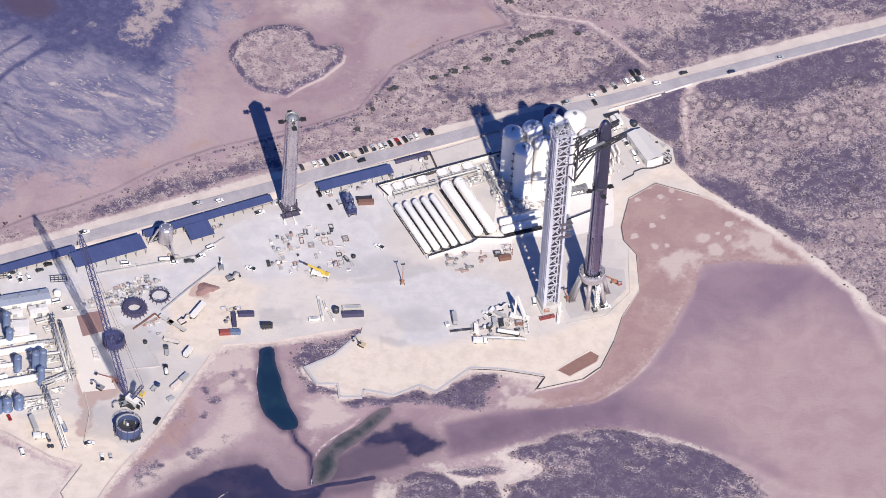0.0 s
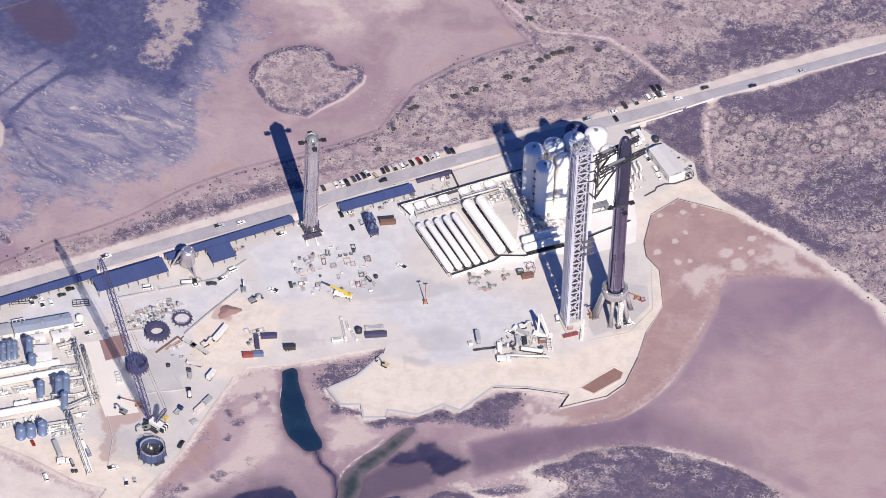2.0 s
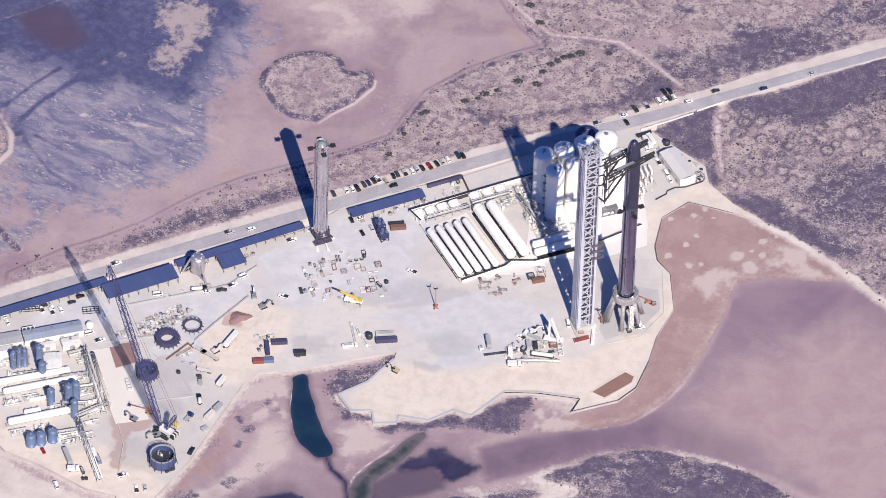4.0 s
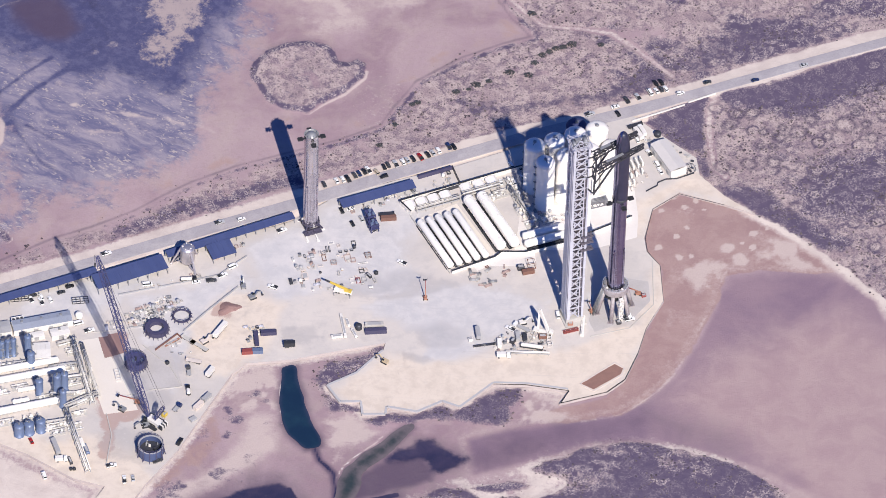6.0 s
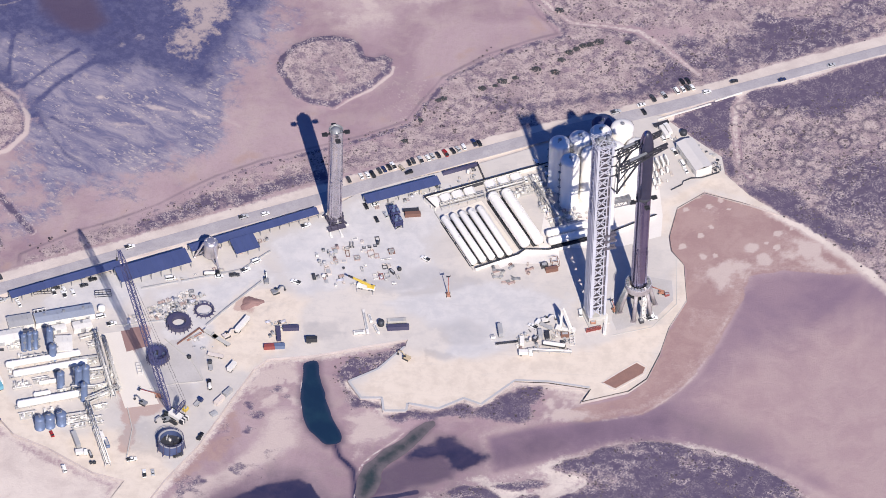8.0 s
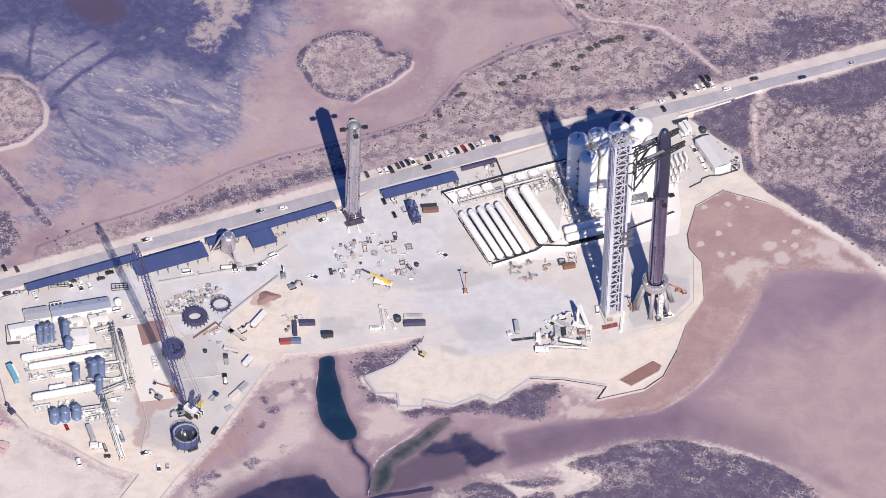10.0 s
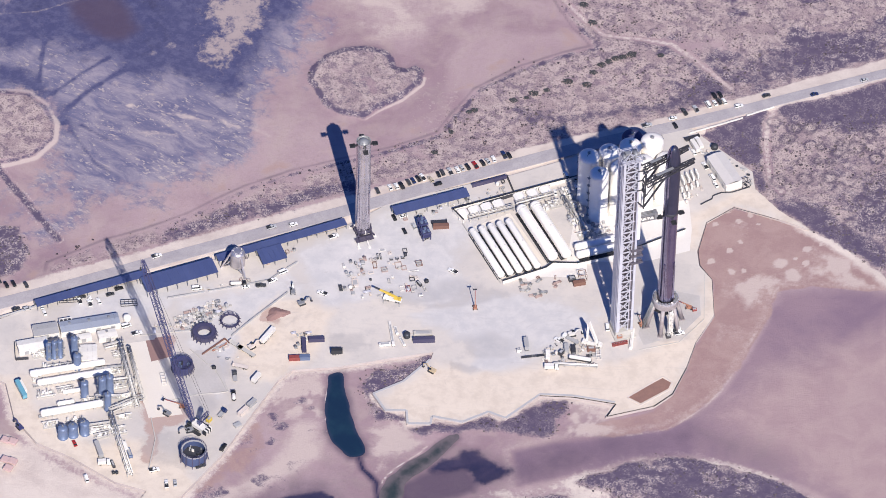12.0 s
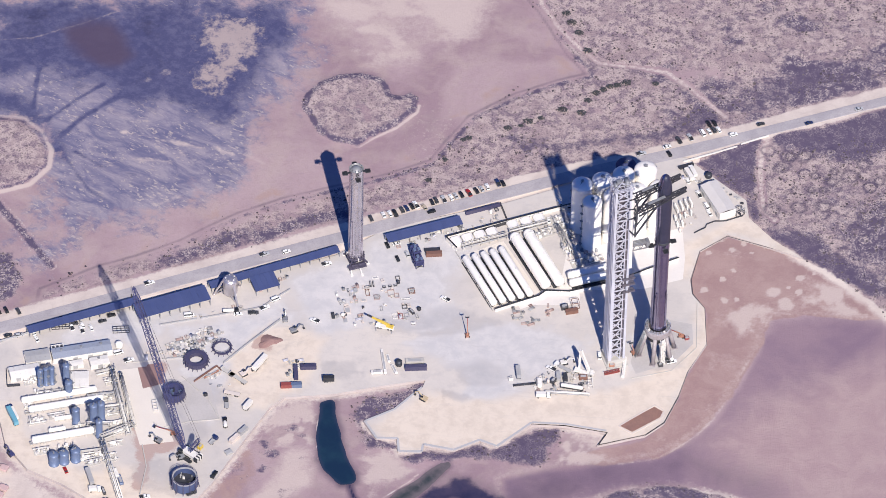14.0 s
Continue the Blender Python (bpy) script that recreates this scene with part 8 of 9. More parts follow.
def telescopic_crane(at, aim, reach, h, label, material, z=0.0):
    """A wheeled crane with a raised box-section boom."""
    t = thing("mobile_crane", label, "crane", at=(*at, z), rz=aim)
    bm = BM()
    box(bm, 0, 0, 0.8, 10.5, 2.6, 1.0)
    prism(bm, [(3.0, 1.8), (5.2, 1.8), (5.2, 2.4), (4.6, 3.1), (3.0, 3.1)], -1.25, -0.1)
    part("carrier", bm, M_WHITE, t, "white carrier")
    for x in (-3.8, -2.2, 2.2, 3.8):
        for y in (-1.15, 1.15):
            wheel(t, x, y, 0.6, 0.45)
    bm = BM()
    box(bm, -2.2, 0, 1.8, 2.6, 1.6, 1.2)
    box(bm, -4.2, 0, 1.8, 1.2, 2.2, 1.2)
    part("turntable", bm, material, t)
    a, b = Vector((-2.4, 0, 3.1)), Vector((reach, 0, h))
    for f0, f1, w in ((0, 0.5, 1.05), (0.4, 0.78, 0.85), (0.74, 1.0, 0.7)):
        bm = BM()
        beam(bm, a + (b - a) * f0, a + (b - a) * f1, w, w * 1.1)
        part("boom_section", bm, material if f0 < 0.7 else M_DARKSTEEL, t)
    bm = BM()
    for x in (-4.6, 4.6):
        beam(bm, (x, -3.2, 0.8), (x, 3.2, 0.8), 0.3)
        for y in (-3.2, 3.2):
            beam(bm, (x, y, 0.0), (x, y, 1.0), 0.22)
            box(bm, x, y, 0, 0.8, 0.8, 0.08)
    part("outrigger", bm, M_GREY, t)
    return t


def boom_lift(at, aim, lean, h, label="orange boom lift with a raised arm"):
    t = thing("boom_lift", label, "lift", at=(*at, 0), rz=aim)
    bm = BM()
    box(bm, 0, 0, 0.5, 3.2, 2.0, 0.6)
    box(bm, -0.6, 0, 1.1, 2.0, 1.6, 0.9)
    part("chassis", bm, M_ORANGE, t)
    for x in (-1.4, 1.4):
        for y in (-1.1, 1.1):
            wheel(t, x, y, 0.5, 0.4)
    a, b = Vector((-0.8, 0, 2.3)), Vector((lean, 0, h))
    for f0, f1, w in ((0, 0.5, 0.5), (0.45, 1.0, 0.34)):
        bm = BM()
        beam(bm, a + (b - a) * f0, a + (b - a) * f1, w)
        part("arm", bm, M_ORANGE if f0 < 0.4 else M_RED, t)
    bm = BM()
    box(bm, b.x + 0.9, 0, b.z - 0.3, 1.0, 2.2, 0.12)
    for y in (-1.1, 1.1):
        for x in (b.x + 0.4, b.x + 1.4):
            beam(bm, (x, y, b.z - 0.3), (x, y, b.z + 0.8), 0.08)
        beam(bm, (b.x + 0.4, y, b.z + 0.8), (b.x + 1.4, y, b.z + 0.8), 0.08)
    part("basket", bm, M_DARKSTEEL, t)
    return t


def excavator(at, aim, material, label, z=0.0):
    t = thing("excavator", label, "excavator", at=(*at, z), rz=aim)
    for y in (-1.15, 1.15):
        bm = BM()
        prism(bm, [(-2.0, 0.3), (-1.7, 0.0), (1.7, 0.0), (2.0, 0.3), (2.0, 0.7), (1.7, 0.95), (-1.7, 0.95), (-2.0, 0.7)], y - 0.28, y + 0.28)
        part("track", bm, M_BLACK, t)
    bm = BM()
    box(bm, -0.6, 0, 1.0, 3.4, 2.5, 1.2)
    part("house", bm, material, t)
    bm = BM()
    box(bm, 0.7, 0.75, 1.2, 1.5, 1.0, 1.7, taper=0.9)
    part("cab", bm, M_GLASS, t)
    bm = BM()
    beam(bm, (0.9, -0.2, 1.6), (3.4, -0.2, 4.2), 0.55)
    beam(bm, (3.4, -0.2, 4.2), (5.6, -0.2, 3.0), 0.45)
    beam(bm, (5.6, -0.2, 3.0), (5.9, -0.2, 0.8), 0.4)
    part("arm", bm, material, t)
    bm = BM()
    prism(bm, [(5.2, 0.2), (6.3, 0.1), (6.3, 0.9), (5.6, 1.1)], -0.8, 0.4)
    part("bucket", bm, M_DARKSTEEL, t)
    return t


def concrete_pump():
    """A truck-mounted placing boom, folded in an upturned V."""
    t = thing("concrete_pump", "white truck-mounted boom folded to a high V", "pump truck", at=(45.1, -50.5, 0), rz=-12)
    bm = BM()
    box(bm, 0, 0, 0.9, 11.0, 2.5, 0.6)
    prism(bm, [(4.0, 0.9), (6.2, 0.9), (6.2, 2.0), (5.7, 3.0), (4.0, 3.0)], -1.25, 1.25)
    box(bm, -3.5, 0, 1.5, 3.0, 2.4, 1.3)
    part("truck_body", bm, M_WHITE, t)
    for x in (-4.2, -2.9, 4.6):
        for y in (-1.1, 1.1):
            wheel(t, x, y, 0.55, 0.4)
    for k, (a, b, w) in enumerate((((3.2, 0.6, 2.0), (-2.6, 2.2, 15.8), 1.35), ((-2.6, 2.4, 15.8), (-2.6, 1.0, 2.4), 1.0))):
        bm = BM()
        beam(bm, a, b, w, w * 1.2)
        beam(bm, Vector(a) + Vector((0, 0.7, 0)), Vector(b) + Vector((0, 0.7, 0)), 0.25)
        part("boom", bm, M_WHITE, t)
    bm = BM()
    for x in (-4.5, 3.4):
        beam(bm, (x, -4.0, 0.6), (x, 4.0, 0.6), 0.3)
        for y in (-4.0, 4.0):
            beam(bm, (x, y, 0), (x, y, 0.8), 0.25)
    part("outrigger", bm, M_GREYSTEEL, t)


concrete_pump()


# ================= loose stores =================
M_RUSTPINK = surface("faded_rust", (0.40, 0.30, 0.275), (0.30, 0.22, 0.21), 0.8)
M_SANDY = surface("sandy_sheeting", (0.62, 0.55, 0.50), (0.50, 0.43, 0.40), 0.8)
M_TAN = surface("tan_paint", (0.50, 0.40, 0.26), (0.38, 0.31, 0.24), 0.6)


def pallet_stack(at, rz, r):
    t = thing("pallet_stack", "stack of weathered wooden pallets with boxed goods", "pallets", "stores in the yard", at=(*at, 0), rz=rz)
    h = r.uniform(0.15, 0.55)
    for k in range(5):
        bm = BM()
        box(bm, 0, -0.6 + k * 0.3, 0.0, 1.5, 0.16, h * 0.4)
        part("board", bm, M_WOOD, t)
    bm = BM()
    box(bm, 0, 0, h * 0.4, 1.4, 1.1, h)
    part("load", bm, r.choice((M_WHITE, M_SANDY, M_CONCRETE, M_SANDY)), t)


def pipe_bundle(at, rz, length, r):
    t = thing("pipe_bundle", "bundle of steel pipes lying on timbers", "pipes", "stores in the yard", at=(*at, 0), rz=rz)
    m = r.choice((M_GREYSTEEL, M_GREY, M_TOWER, M_CONCRETE, M_RUSTPINK))
    for x in (-length * 0.35, length * 0.35):
        bm = BM()
        box(bm, x, 0, 0, 0.25, 1.9, 0.25)
        part("timber", bm, M_WOOD, t)
    for k in range(5):
        bm = BM()
        y, z = (-0.7 + 0.47 * k, 0.5) if k < 4 else (0, 0.9)
        tube(bm, (-length / 2, y, z), (length / 2, y, z), 0.22, n=8)
        part("pipe", bm, m, t)


def steel_frame(at, rz, sx, sy, material, label="open welded steel frame lying on the ground", h=0.9):
    t = thing("steel_frame", label, "frame", "stores in the yard", at=(*at, 0), rz=rz)
    for z in (0.15, h):
        for y in (-sy / 2, sy / 2):
            bm = BM()
            beam(bm, (-sx / 2, y, z), (sx / 2, y, z), 0.25)
            part("side_rail", bm, material, t)
        for x in np.linspace(-sx / 2, sx / 2, max(2, int(sx / 1.6))):
            bm = BM()
            beam(bm, (x, -sy / 2, z), (x, sy / 2, z), 0.18)
            part("crossbar", bm, material, t)
    for x in (-sx / 2, sx / 2):
        for y in (-sy / 2, sy / 2):
            bm = BM()
            beam(bm, (x, y, 0), (x, y, h + 0.1), 0.22)
            part("post", bm, material, t)


def crate(at, rz, sx, sy, h, material, label="painted steel equipment box on skids"):
    t = thing("equipment_box", label, "box", "stores in the yard", at=(*at, 0), rz=rz)
    bm = BM()
    for y in (-sy * 0.35, sy * 0.35):
        box(bm, 0, y, 0, sx, 0.2, 0.2)
    part("skid", bm, M_DARKSTEEL, t)
    bm = BM()
    vs = box(bm, 0, 0, 0.2, sx, sy, h)
    bmesh.ops.bevel(bm, geom=list(bm.edges), offset=min(0.12, h * 0.12), segments=1, affect="EDGES")
    part("body", bm, material, t)
    bm = BM()
    box(bm, 0, 0, h + 0.18, sx * 0.7, sy * 0.6, 0.1)
    part("lid", bm, M_PINK if material is M_PINK else M_GREY, t)


def work_platform(at, rz, sx, sy, h, label="dark blue raised work platform on legs"):
    t = thing("work_platform", label, "platform", at=(*at, 0), rz=rz)
    for x in (-sx / 2, sx / 2):
        for y in (-sy / 2, 0, sy / 2):
            bm = BM()
            beam(bm, (x, y, 0), (x, y, h), 0.4)
            part("leg", bm, M_CRANEBLUE, t)
    for z in (h * 0.5, h):
        bm = BM()
        box(bm, 0, 0, z, sx + 0.6, sy + 0.6, 0.3)
        part("deck", bm, M_CRANEBLUE, t)
    bm = BM()
    for y in (-sy / 2, sy / 2):
        beam(bm, (-sx / 2, y, 0.2), (sx / 2, y, h * 0.5), 0.25)
        beam(bm, (sx / 2, y, 0.2), (-sx / 2, y, h * 0.5), 0.25)
        beam(bm, (-sx / 2, y, h + 1.2), (sx / 2, y, h + 1.2), 0.12)
    part("bracing", bm, M_DARKSTEEL, t)
    for k in range(3):
        bm = BM()
        box(bm, -sx * 0.3 + sx * 0.3 * k, sy * (0.25 if k % 2 else -0.2), h + 0.3, 1.4, 1.6, 1.3)
        part("cabinet", bm, M_TANKBLUE, t)


def small_tank(at, r0, h, material, label="small upright tank on a stand"):
    t = thing("small_tank", label, "tank", "small upright tanks", at=(*at, 0))
    bm = BM()
    lathe(bm, [(r0, 0.5), (r0, h), (r0 * 0.7, h + r0 * 0.3), (0, h + r0 * 0.4)], n=18)
    part("shell", bm, material, t)
    for k in range(3):
        bm = BM()
        a = radians(120 * k)
        box(bm, r0 * 0.8 * math.cos(a), r0 * 0.8 * math.sin(a), 0, 0.25, 0.25, 0.7)
        part("foot", bm, M_DARKSTEEL, t)


telescopic_crane((-68.0, -27.2), 170, 10.5, 8.0, "yellow mobile crane with its boom raised", M_YELLOW)
boom_lift((-21.6, -28.6), 100, 1.5, 13.0)
container((-48.0, -56.7), 8, M_RINGBLUE, "dark blue shipping container at the yard edge", 12.2, 2.9)
crate((-49.1, -51.2), 8, 10.5, 3.0, 1.4, M_CONCRETE, "pale concrete deck box beside the container")
small_tank((-57.7, -54.6), 1.9, 3.2, M_DARKSTEEL, "dark upright tank beside the container")
crate((-66.4, -53.2), -78, 18.3, 1.6, 1.1, M_WHITE, "long white concrete beam on timbers")
crate((-64.0, -50.6), -73, 5.8, 1.6, 1.1, M_WHITE, "long white concrete beam on timbers")
crate((-59.9, -58.5), -64, 6.9, 1.6, 1.1, M_WHITE, "long white concrete beam on timbers")
crate((-69.4, -61.8), 12, 6.5, 2.2, 1.4, M_WHITE, "white concrete block barrier")
trailer((-95.5, -70.7), 6, "box", 6.4, "black box trailer near the pond", M_BLACK)
container((-118.6, -77.2), 8, M_RED, "faded red shipping container by the yard edge", 6.1)
container((-113.0, -76.3), 8, M_TANKBLUE, "blue shipping container by the yard edge", 6.1)
container((-114.2, -66.9), 98, M_RINGBLUE, "dark blue shipping container standing crosswise", 10.0)
container((-107.7, -61.9), 8, M_RINGBLUE, "dark blue shipping container near the stores", 9.0)
trailer((-134.8, -62.3), 62, "box", 12.0, "long white box trailer parked on sand")
trailer((-145.7, -74.2), 145, "flat", 12.0, "empty pale flatbed trailer", M_CONCRETE)
trailer((-151.8, -70.0), 145, "flat", 9.0, "empty pale flatbed trailer", M_CONCRETE)
excavator((-142.9, -70.5), 40, M_SANDY, "sandy compact excavator with folded arm")
trailer((-147.8, -86.0), 170, "flat", 9.0, "low pale trailer beside the slab", M_SANDY)
truck((-150.1, -93.9), 100, "flat", "dark grey", 7.0, "dark work truck with a crane arm")
truck((-149.3, -108.8), 100, "tank", "black", 7.0, "dark tank truck near the slab")
excavator((-124.2, -26.5), 100, M_GREYSTEEL, "grey excavator beside the track")
excavator((-118.3, -34.7), 30, M_GREYSTEEL, "grey excavator beside the dirt heap")
truck((-155.3, -23.8), 8, "tank", "black", 9.5, "black vacuum tank truck by the shed")
trailer((9.1, -55.2), 100, "box", 8.0, "pale box trailer near the tower", M_GREY)
crate((5.3, -59.5), 20, 2.6, 2.0, 1.8, M_WHITE, "white generator box on skids")
truck((33.3, -48.2), 150, "flat", "white", 10.5, "large white truck with a loading arm")
excavator((34.0, -44.2), 20, M_WHITE, "white excavator near the tower")
car("pickup", "white", (27.0, -49.2), 150, "vehicles on the site", 0.14)
trailer((39.6, -63.1), 173, "tank", 13.0, "long white tank trailer near the tower")
truck((24.3, -70.6), 5, "box", "white", 8.0, "white box truck at the yard edge")
container((21.5, -61.4), 95, M_WHITE, "white site container among equipment", 6.1)
crate((28.9, -59.0), 60, 3.4, 2.4, 2.2, M_DARKSTEEL)
container((31.5, -55.3), 98, M_GREY, "grey site container among equipment", 6.1)
container((35.4, -55.8), 98, M_DARKSTEEL, "dark site container among equipment", 5.0)
pipe_rack((25.7, -67.9), (49.3, -67.4), 1.6, 1.4, 3, "low pale pipe trestle along the yard edge", seed=11)
pipe_rack((7.5, -64.4), (19.0, -61.6), 1.2, 0.8, 2, "low dark pipe run on blocks", M_DARKSTEEL, seed=12)
steel_frame((49.2, -55.3), 98, 12.0, 2.4, M_WHITE, "white steel frame by the tower foot", 2.2)
crate((45.4, -54.8), 8, 4.6, 2.4, 2.4, M_BROWN, "rust-brown skid unit near the pump")
container((35.3, -4.8), 18, M_BROWN, "rust-brown container beside the tank farm", 7.0)
crate((31.0, -2.1), 18, 4.0, 3.0, 2.4, M_DARKSTEEL)
steel_frame((36.9, 0.2), 18, 4.0, 4.0, M_BROWN, "rusty open steel frame", 4.5)
crate((60.5, -43.9), 10, 3.0, 2.0, 2.0, M_ORANGE)
boom_lift((71.9, -32.8), 115, 3.0, 5.0, "orange boom lift beside the launch mount")
boom_lift((97.7, -17.3), 170, 9.0, 5.0, "red and white boom lift east of the mount")
crate((100.9, -18.7), 20, 2.6, 2.0, 1.4, M_RED, "red equipment box on skids")
truck((91.4, -36.2), 20, "flat", "white", 6.5, "white service truck beside the mount")
crate((87.5, -40.5), 20, 2.6, 2.6, 1.6, M_DARKSTEEL)
work_platform((-53.7, 23.4), 25, 4.6, 5.0, 5.0)
work_platform((-55.7, 28.6), 25, 4.0, 6.0, 7.5)
container((-45.6, 31.8), 10, M_BROWN, "brown shipping container by the scaffold", 9.0)
trailer((-46.9, 35.2), 10, "flat", 9.0, "dark flatbed trailer by the scaffold", M_DARKSTEEL)
truck((-266.8, -112.6), 118, "box", "dark blue", 11.0, "teal and dark blue delivery truck")
trailer((-266.7, -116.0), 118, "box", 13.0, "teal box trailer by the small tank farm", M_TEAL)
excavator((-264.2, -142.9), 130, M_CRANEBLUE, "dark blue excavator on the dirt")
trailer((-218.9, -156.4), 112, "box", 11.0, "pale grey box trailer south of the tanks", M_GREY)
truck((-214.9, -164.8), 10, "box", "white", 7.0, "white box truck south of the tanks")
crate((-210.2, -165.2), 115, 5.0, 1.6, 1.6, M_DARKSTEEL)
small_tank((-209.2, -171.4), 0.9, 1.6, M_BLACK, "small black tank beside the trailer")
small_tank((-207.3, -171.2), 0.9, 1.6, M_BLACK, "small black tank beside the trailer")
container((-205.0, -152.1), 112, M_WHITE, "white site container beside the pipe rack", 6.1)
crate((-202.1, -156.1), 112, 7.0, 2.2, 1.6, M_TANKBLUE, "blue-grey equipment box on skids")
crate((-270.8, -152.9), 160, 4.6, 4.0, 1.5, M_PINK, "stack of bags under pink sheeting")
crate((-266.7, -153.7), 160, 4.6, 4.0, 1.5, M_PINK, "stack of bags under pink sheeting")
crate((-269.1, -167.4), 160, 4.6, 4.0, 1.5, M_PINK, "stack of bags under pink sheeting")
crate((-264.9, -168.3), 160, 4.6, 4.0, 1.5, M_PINK, "stack of bags under pink sheeting")
crate((-266.8, -173.4), 160, 4.6, 4.0, 1.5, M_PINK, "stack of bags under pink sheeting")
steel_frame((-248.7, -44.4), 10, 10.0, 3.4, M_DARKSTEEL, "dark open-topped steel bin by the shed", 1.8)
steel_frame((-214.7, -43.8), 10, 9.0, 3.4, M_DARKSTEEL, "dark open-topped steel bin by the shed", 1.8)
small_tank((-214.4, -56.0), 2.1, 2.8, M_TANKWHITE, "stubby white domed tank beside the office")
crate((-160.8, -72.1), 42, 10.0, 0.8, 0.7, M_ORANGE, "faded orange steel spreader beam")
small_tank((-162.4, -88.2), 1.2, 1.6, M_BLACK, "small black tank on the slab")
steel_frame((-189.2, -99.8), 105, 7.0, 2.6, M_WHITE, "white open steel cage", 2.2)
crate((-161.0, -127.7), 60, 3.0, 2.4, 2.0, M_YELLOW, "yellow generator beside the crane")
truck((-154.3, -122.0), 60, "flat", "dark blue", 6.5, "dark blue service truck near the crane")
boom_lift((-176.6, -119.0), 170, 10.0, 3.6, "red boom lift with a lowered arm")
excavator((-171.1, -136.3), 200, M_GREYSTEEL, "grey excavator beside the crawler crane")
excavator((-184.7, -124.9), 150, M_GREYSTEEL, "grey excavator at the dirt heap")
excavator((-41.8, -79.1), 150, M_TAN, "tan excavator on the sand spit")
trailer((-138.1, -94.9), 62, "box", 6.5, "white box trailer at the yard edge")
container((-142.9, -119.7), 55, M_SANDY, "pale container at the yard edge", 7.0)
container((-138.8, -113.3), 55, M_GREY, "grey container at the yard edge", 6.1)
crate((-145.1, -129.6), 40, 4.0, 3.0, 1.2, M_GREY)
truck((96.1, 111.6), 115, "box", "white", 9.0, "white box truck by the road gate")
trailer((92.0, 115.9), 25, "flat", 9.0, "dark flatbed trailer by the road gate", M_DARKSTEEL)
trailer((94.2, 108.2), 118, "box", 9.0, "pale box trailer by the road gate")
small_tank((105.3, 109.3), 2.0, 2.6, M_DARKSTEEL, "dark round tank behind the white shed")
steel_frame((124.3, 82.1), 30, 5.0, 4.0, M_DARKSTEEL, "dark steel stair frame", 3.6)


crate((-79.2, 5.7), 102, 4.2, 0.9, 0.8, M_DARKSTEEL, "dark steel beam lying on timbers")
crate((-77.6, 5.8), 102, 4.2, 0.9, 0.8, M_DARKSTEEL, "dark steel beam lying on timbers")
crate((-71.3, 4.1), 12, 2.0, 1.1, 0.9, M_DARKSTEEL, "dark equipment box in a row")
crate((-68.2, 5.1), 12, 2.0, 1.1, 0.9, M_DARKSTEEL, "dark equipment box in a row")
crate((-65.1, 6.0), 12, 2.0, 1.1, 0.9, M_DARKSTEEL, "dark equipment box in a row")
crate((-87.2, -0.3), 14, 2.4, 2.6, 1.2, M_GREYSTEEL, "grey equipment crate on the gravel")
crate((-90.1, -15.9), 14, 3.6, 5.6, 0.5, M_SANDY, "pale concrete slab stacked in the yard")
crate((-55.6, 2.8), 14, 3.6, 4.6, 0.3, M_BROWN, "rust-brown steel plate on the gravel")
crate((-86.1, -7.5), 14, 2.0, 1.6, 0.7, M_RUSTPINK, "faded rusty box on skids")
crate((-81.9, -7.1), 14, 3.4, 2.0, 0.2, M_SANDY, "thin sandy plate lying on the gravel")
crate((-77.0, 11.0), 14, 3.6, 2.0, 0.15, M_WHITE, "thin white plate lying on the gravel")
crate((-58.3, -3.4), 14, 6.0, 0.7, 0.4, M_WHITE, "long white beam lying on the gravel")
crate((-88.6, -3.6), 14, 3.2, 2.4, 0.35, M_GREY, "flat grey rack on the gravel")
crate((-90.5, -24.0), 14, 2.0, 2.6, 0.6, M_GREY, "grey equipment crate on the gravel")
crate((-85.0, -26.4), 14, 1.2, 2.0, 1.0, M_WHITE, "white upright box in the yard")
crate((-52.5, -22.1), 14, 2.4, 1.4, 1.0, M_WHITE, "white generator box on skids")
crate((-97.4, -3.9), 14, 1.4, 2.6, 1.2, M_WHITE, "white box trailer body on the gravel")
steel_frame((-80.3, -1.1), 104, 4.6, 2.0, M_BROWN, "rusty welded frame lying on the gravel", 0.7)
steel_frame((-67.0, -0.1), 104, 4.6, 3.6, M_RUSTPINK, "faded rusty welded frame", 0.7)
steel_frame((-63.7, -1.7), 104, 3.0, 2.4, M_RUSTPINK, "faded rusty welded frame", 0.7)
steel_frame((-60.1, -17.4), 104, 3.8, 2.4, M_RED, "red painted steel frame on the gravel", 0.7)
steel_frame((-63.3, -17.7), 104, 3.6, 2.4, M_WHITE, "white painted steel frame on the gravel", 0.7)
steel_frame((-58.5, -10.0), 104, 2.6, 2.6, M_DARKSTEEL, "dark steel arch frame", 0.7)
steel_frame((-71.3, -12.7), 104, 3.4, 1.2, M_GREY, "grey steel frame pair", 0.7)
steel_frame((-74.7, -4.2), 104, 3.4, 3.0, M_RUSTPINK, "faded rusty welded frame", 0.7)
steel_frame((-82.8, -20.3), 104, 2.6, 2.0, M_DARKSTEEL, "dark steel frame among scrap", 0.7)
steel_frame((-64.3, 11.5), 104, 3.2, 2.2, M_DARKSTEEL, "dark steel frame by the stores", 0.7)
steel_frame((-56.7, -16.4), 104, 3.0, 2.6, M_GREY, "grey steel frame by the crane", 0.7)
small_tank((-50.2, -11.4), 1.2, 1.8, M_BLACK, "small black tank in the yard")
small_tank((-92.8, -9.3), 1.1, 1.2, M_GREY, "small grey tank in the yard")
small_tank((-63.7, 7.9), 0.9, 2.2, M_DARKSTEEL, "small dark upright tank")
small_tank((-92.4, -19.8), 1.2, 1.4, M_WHITE, "small white tank in the yard")
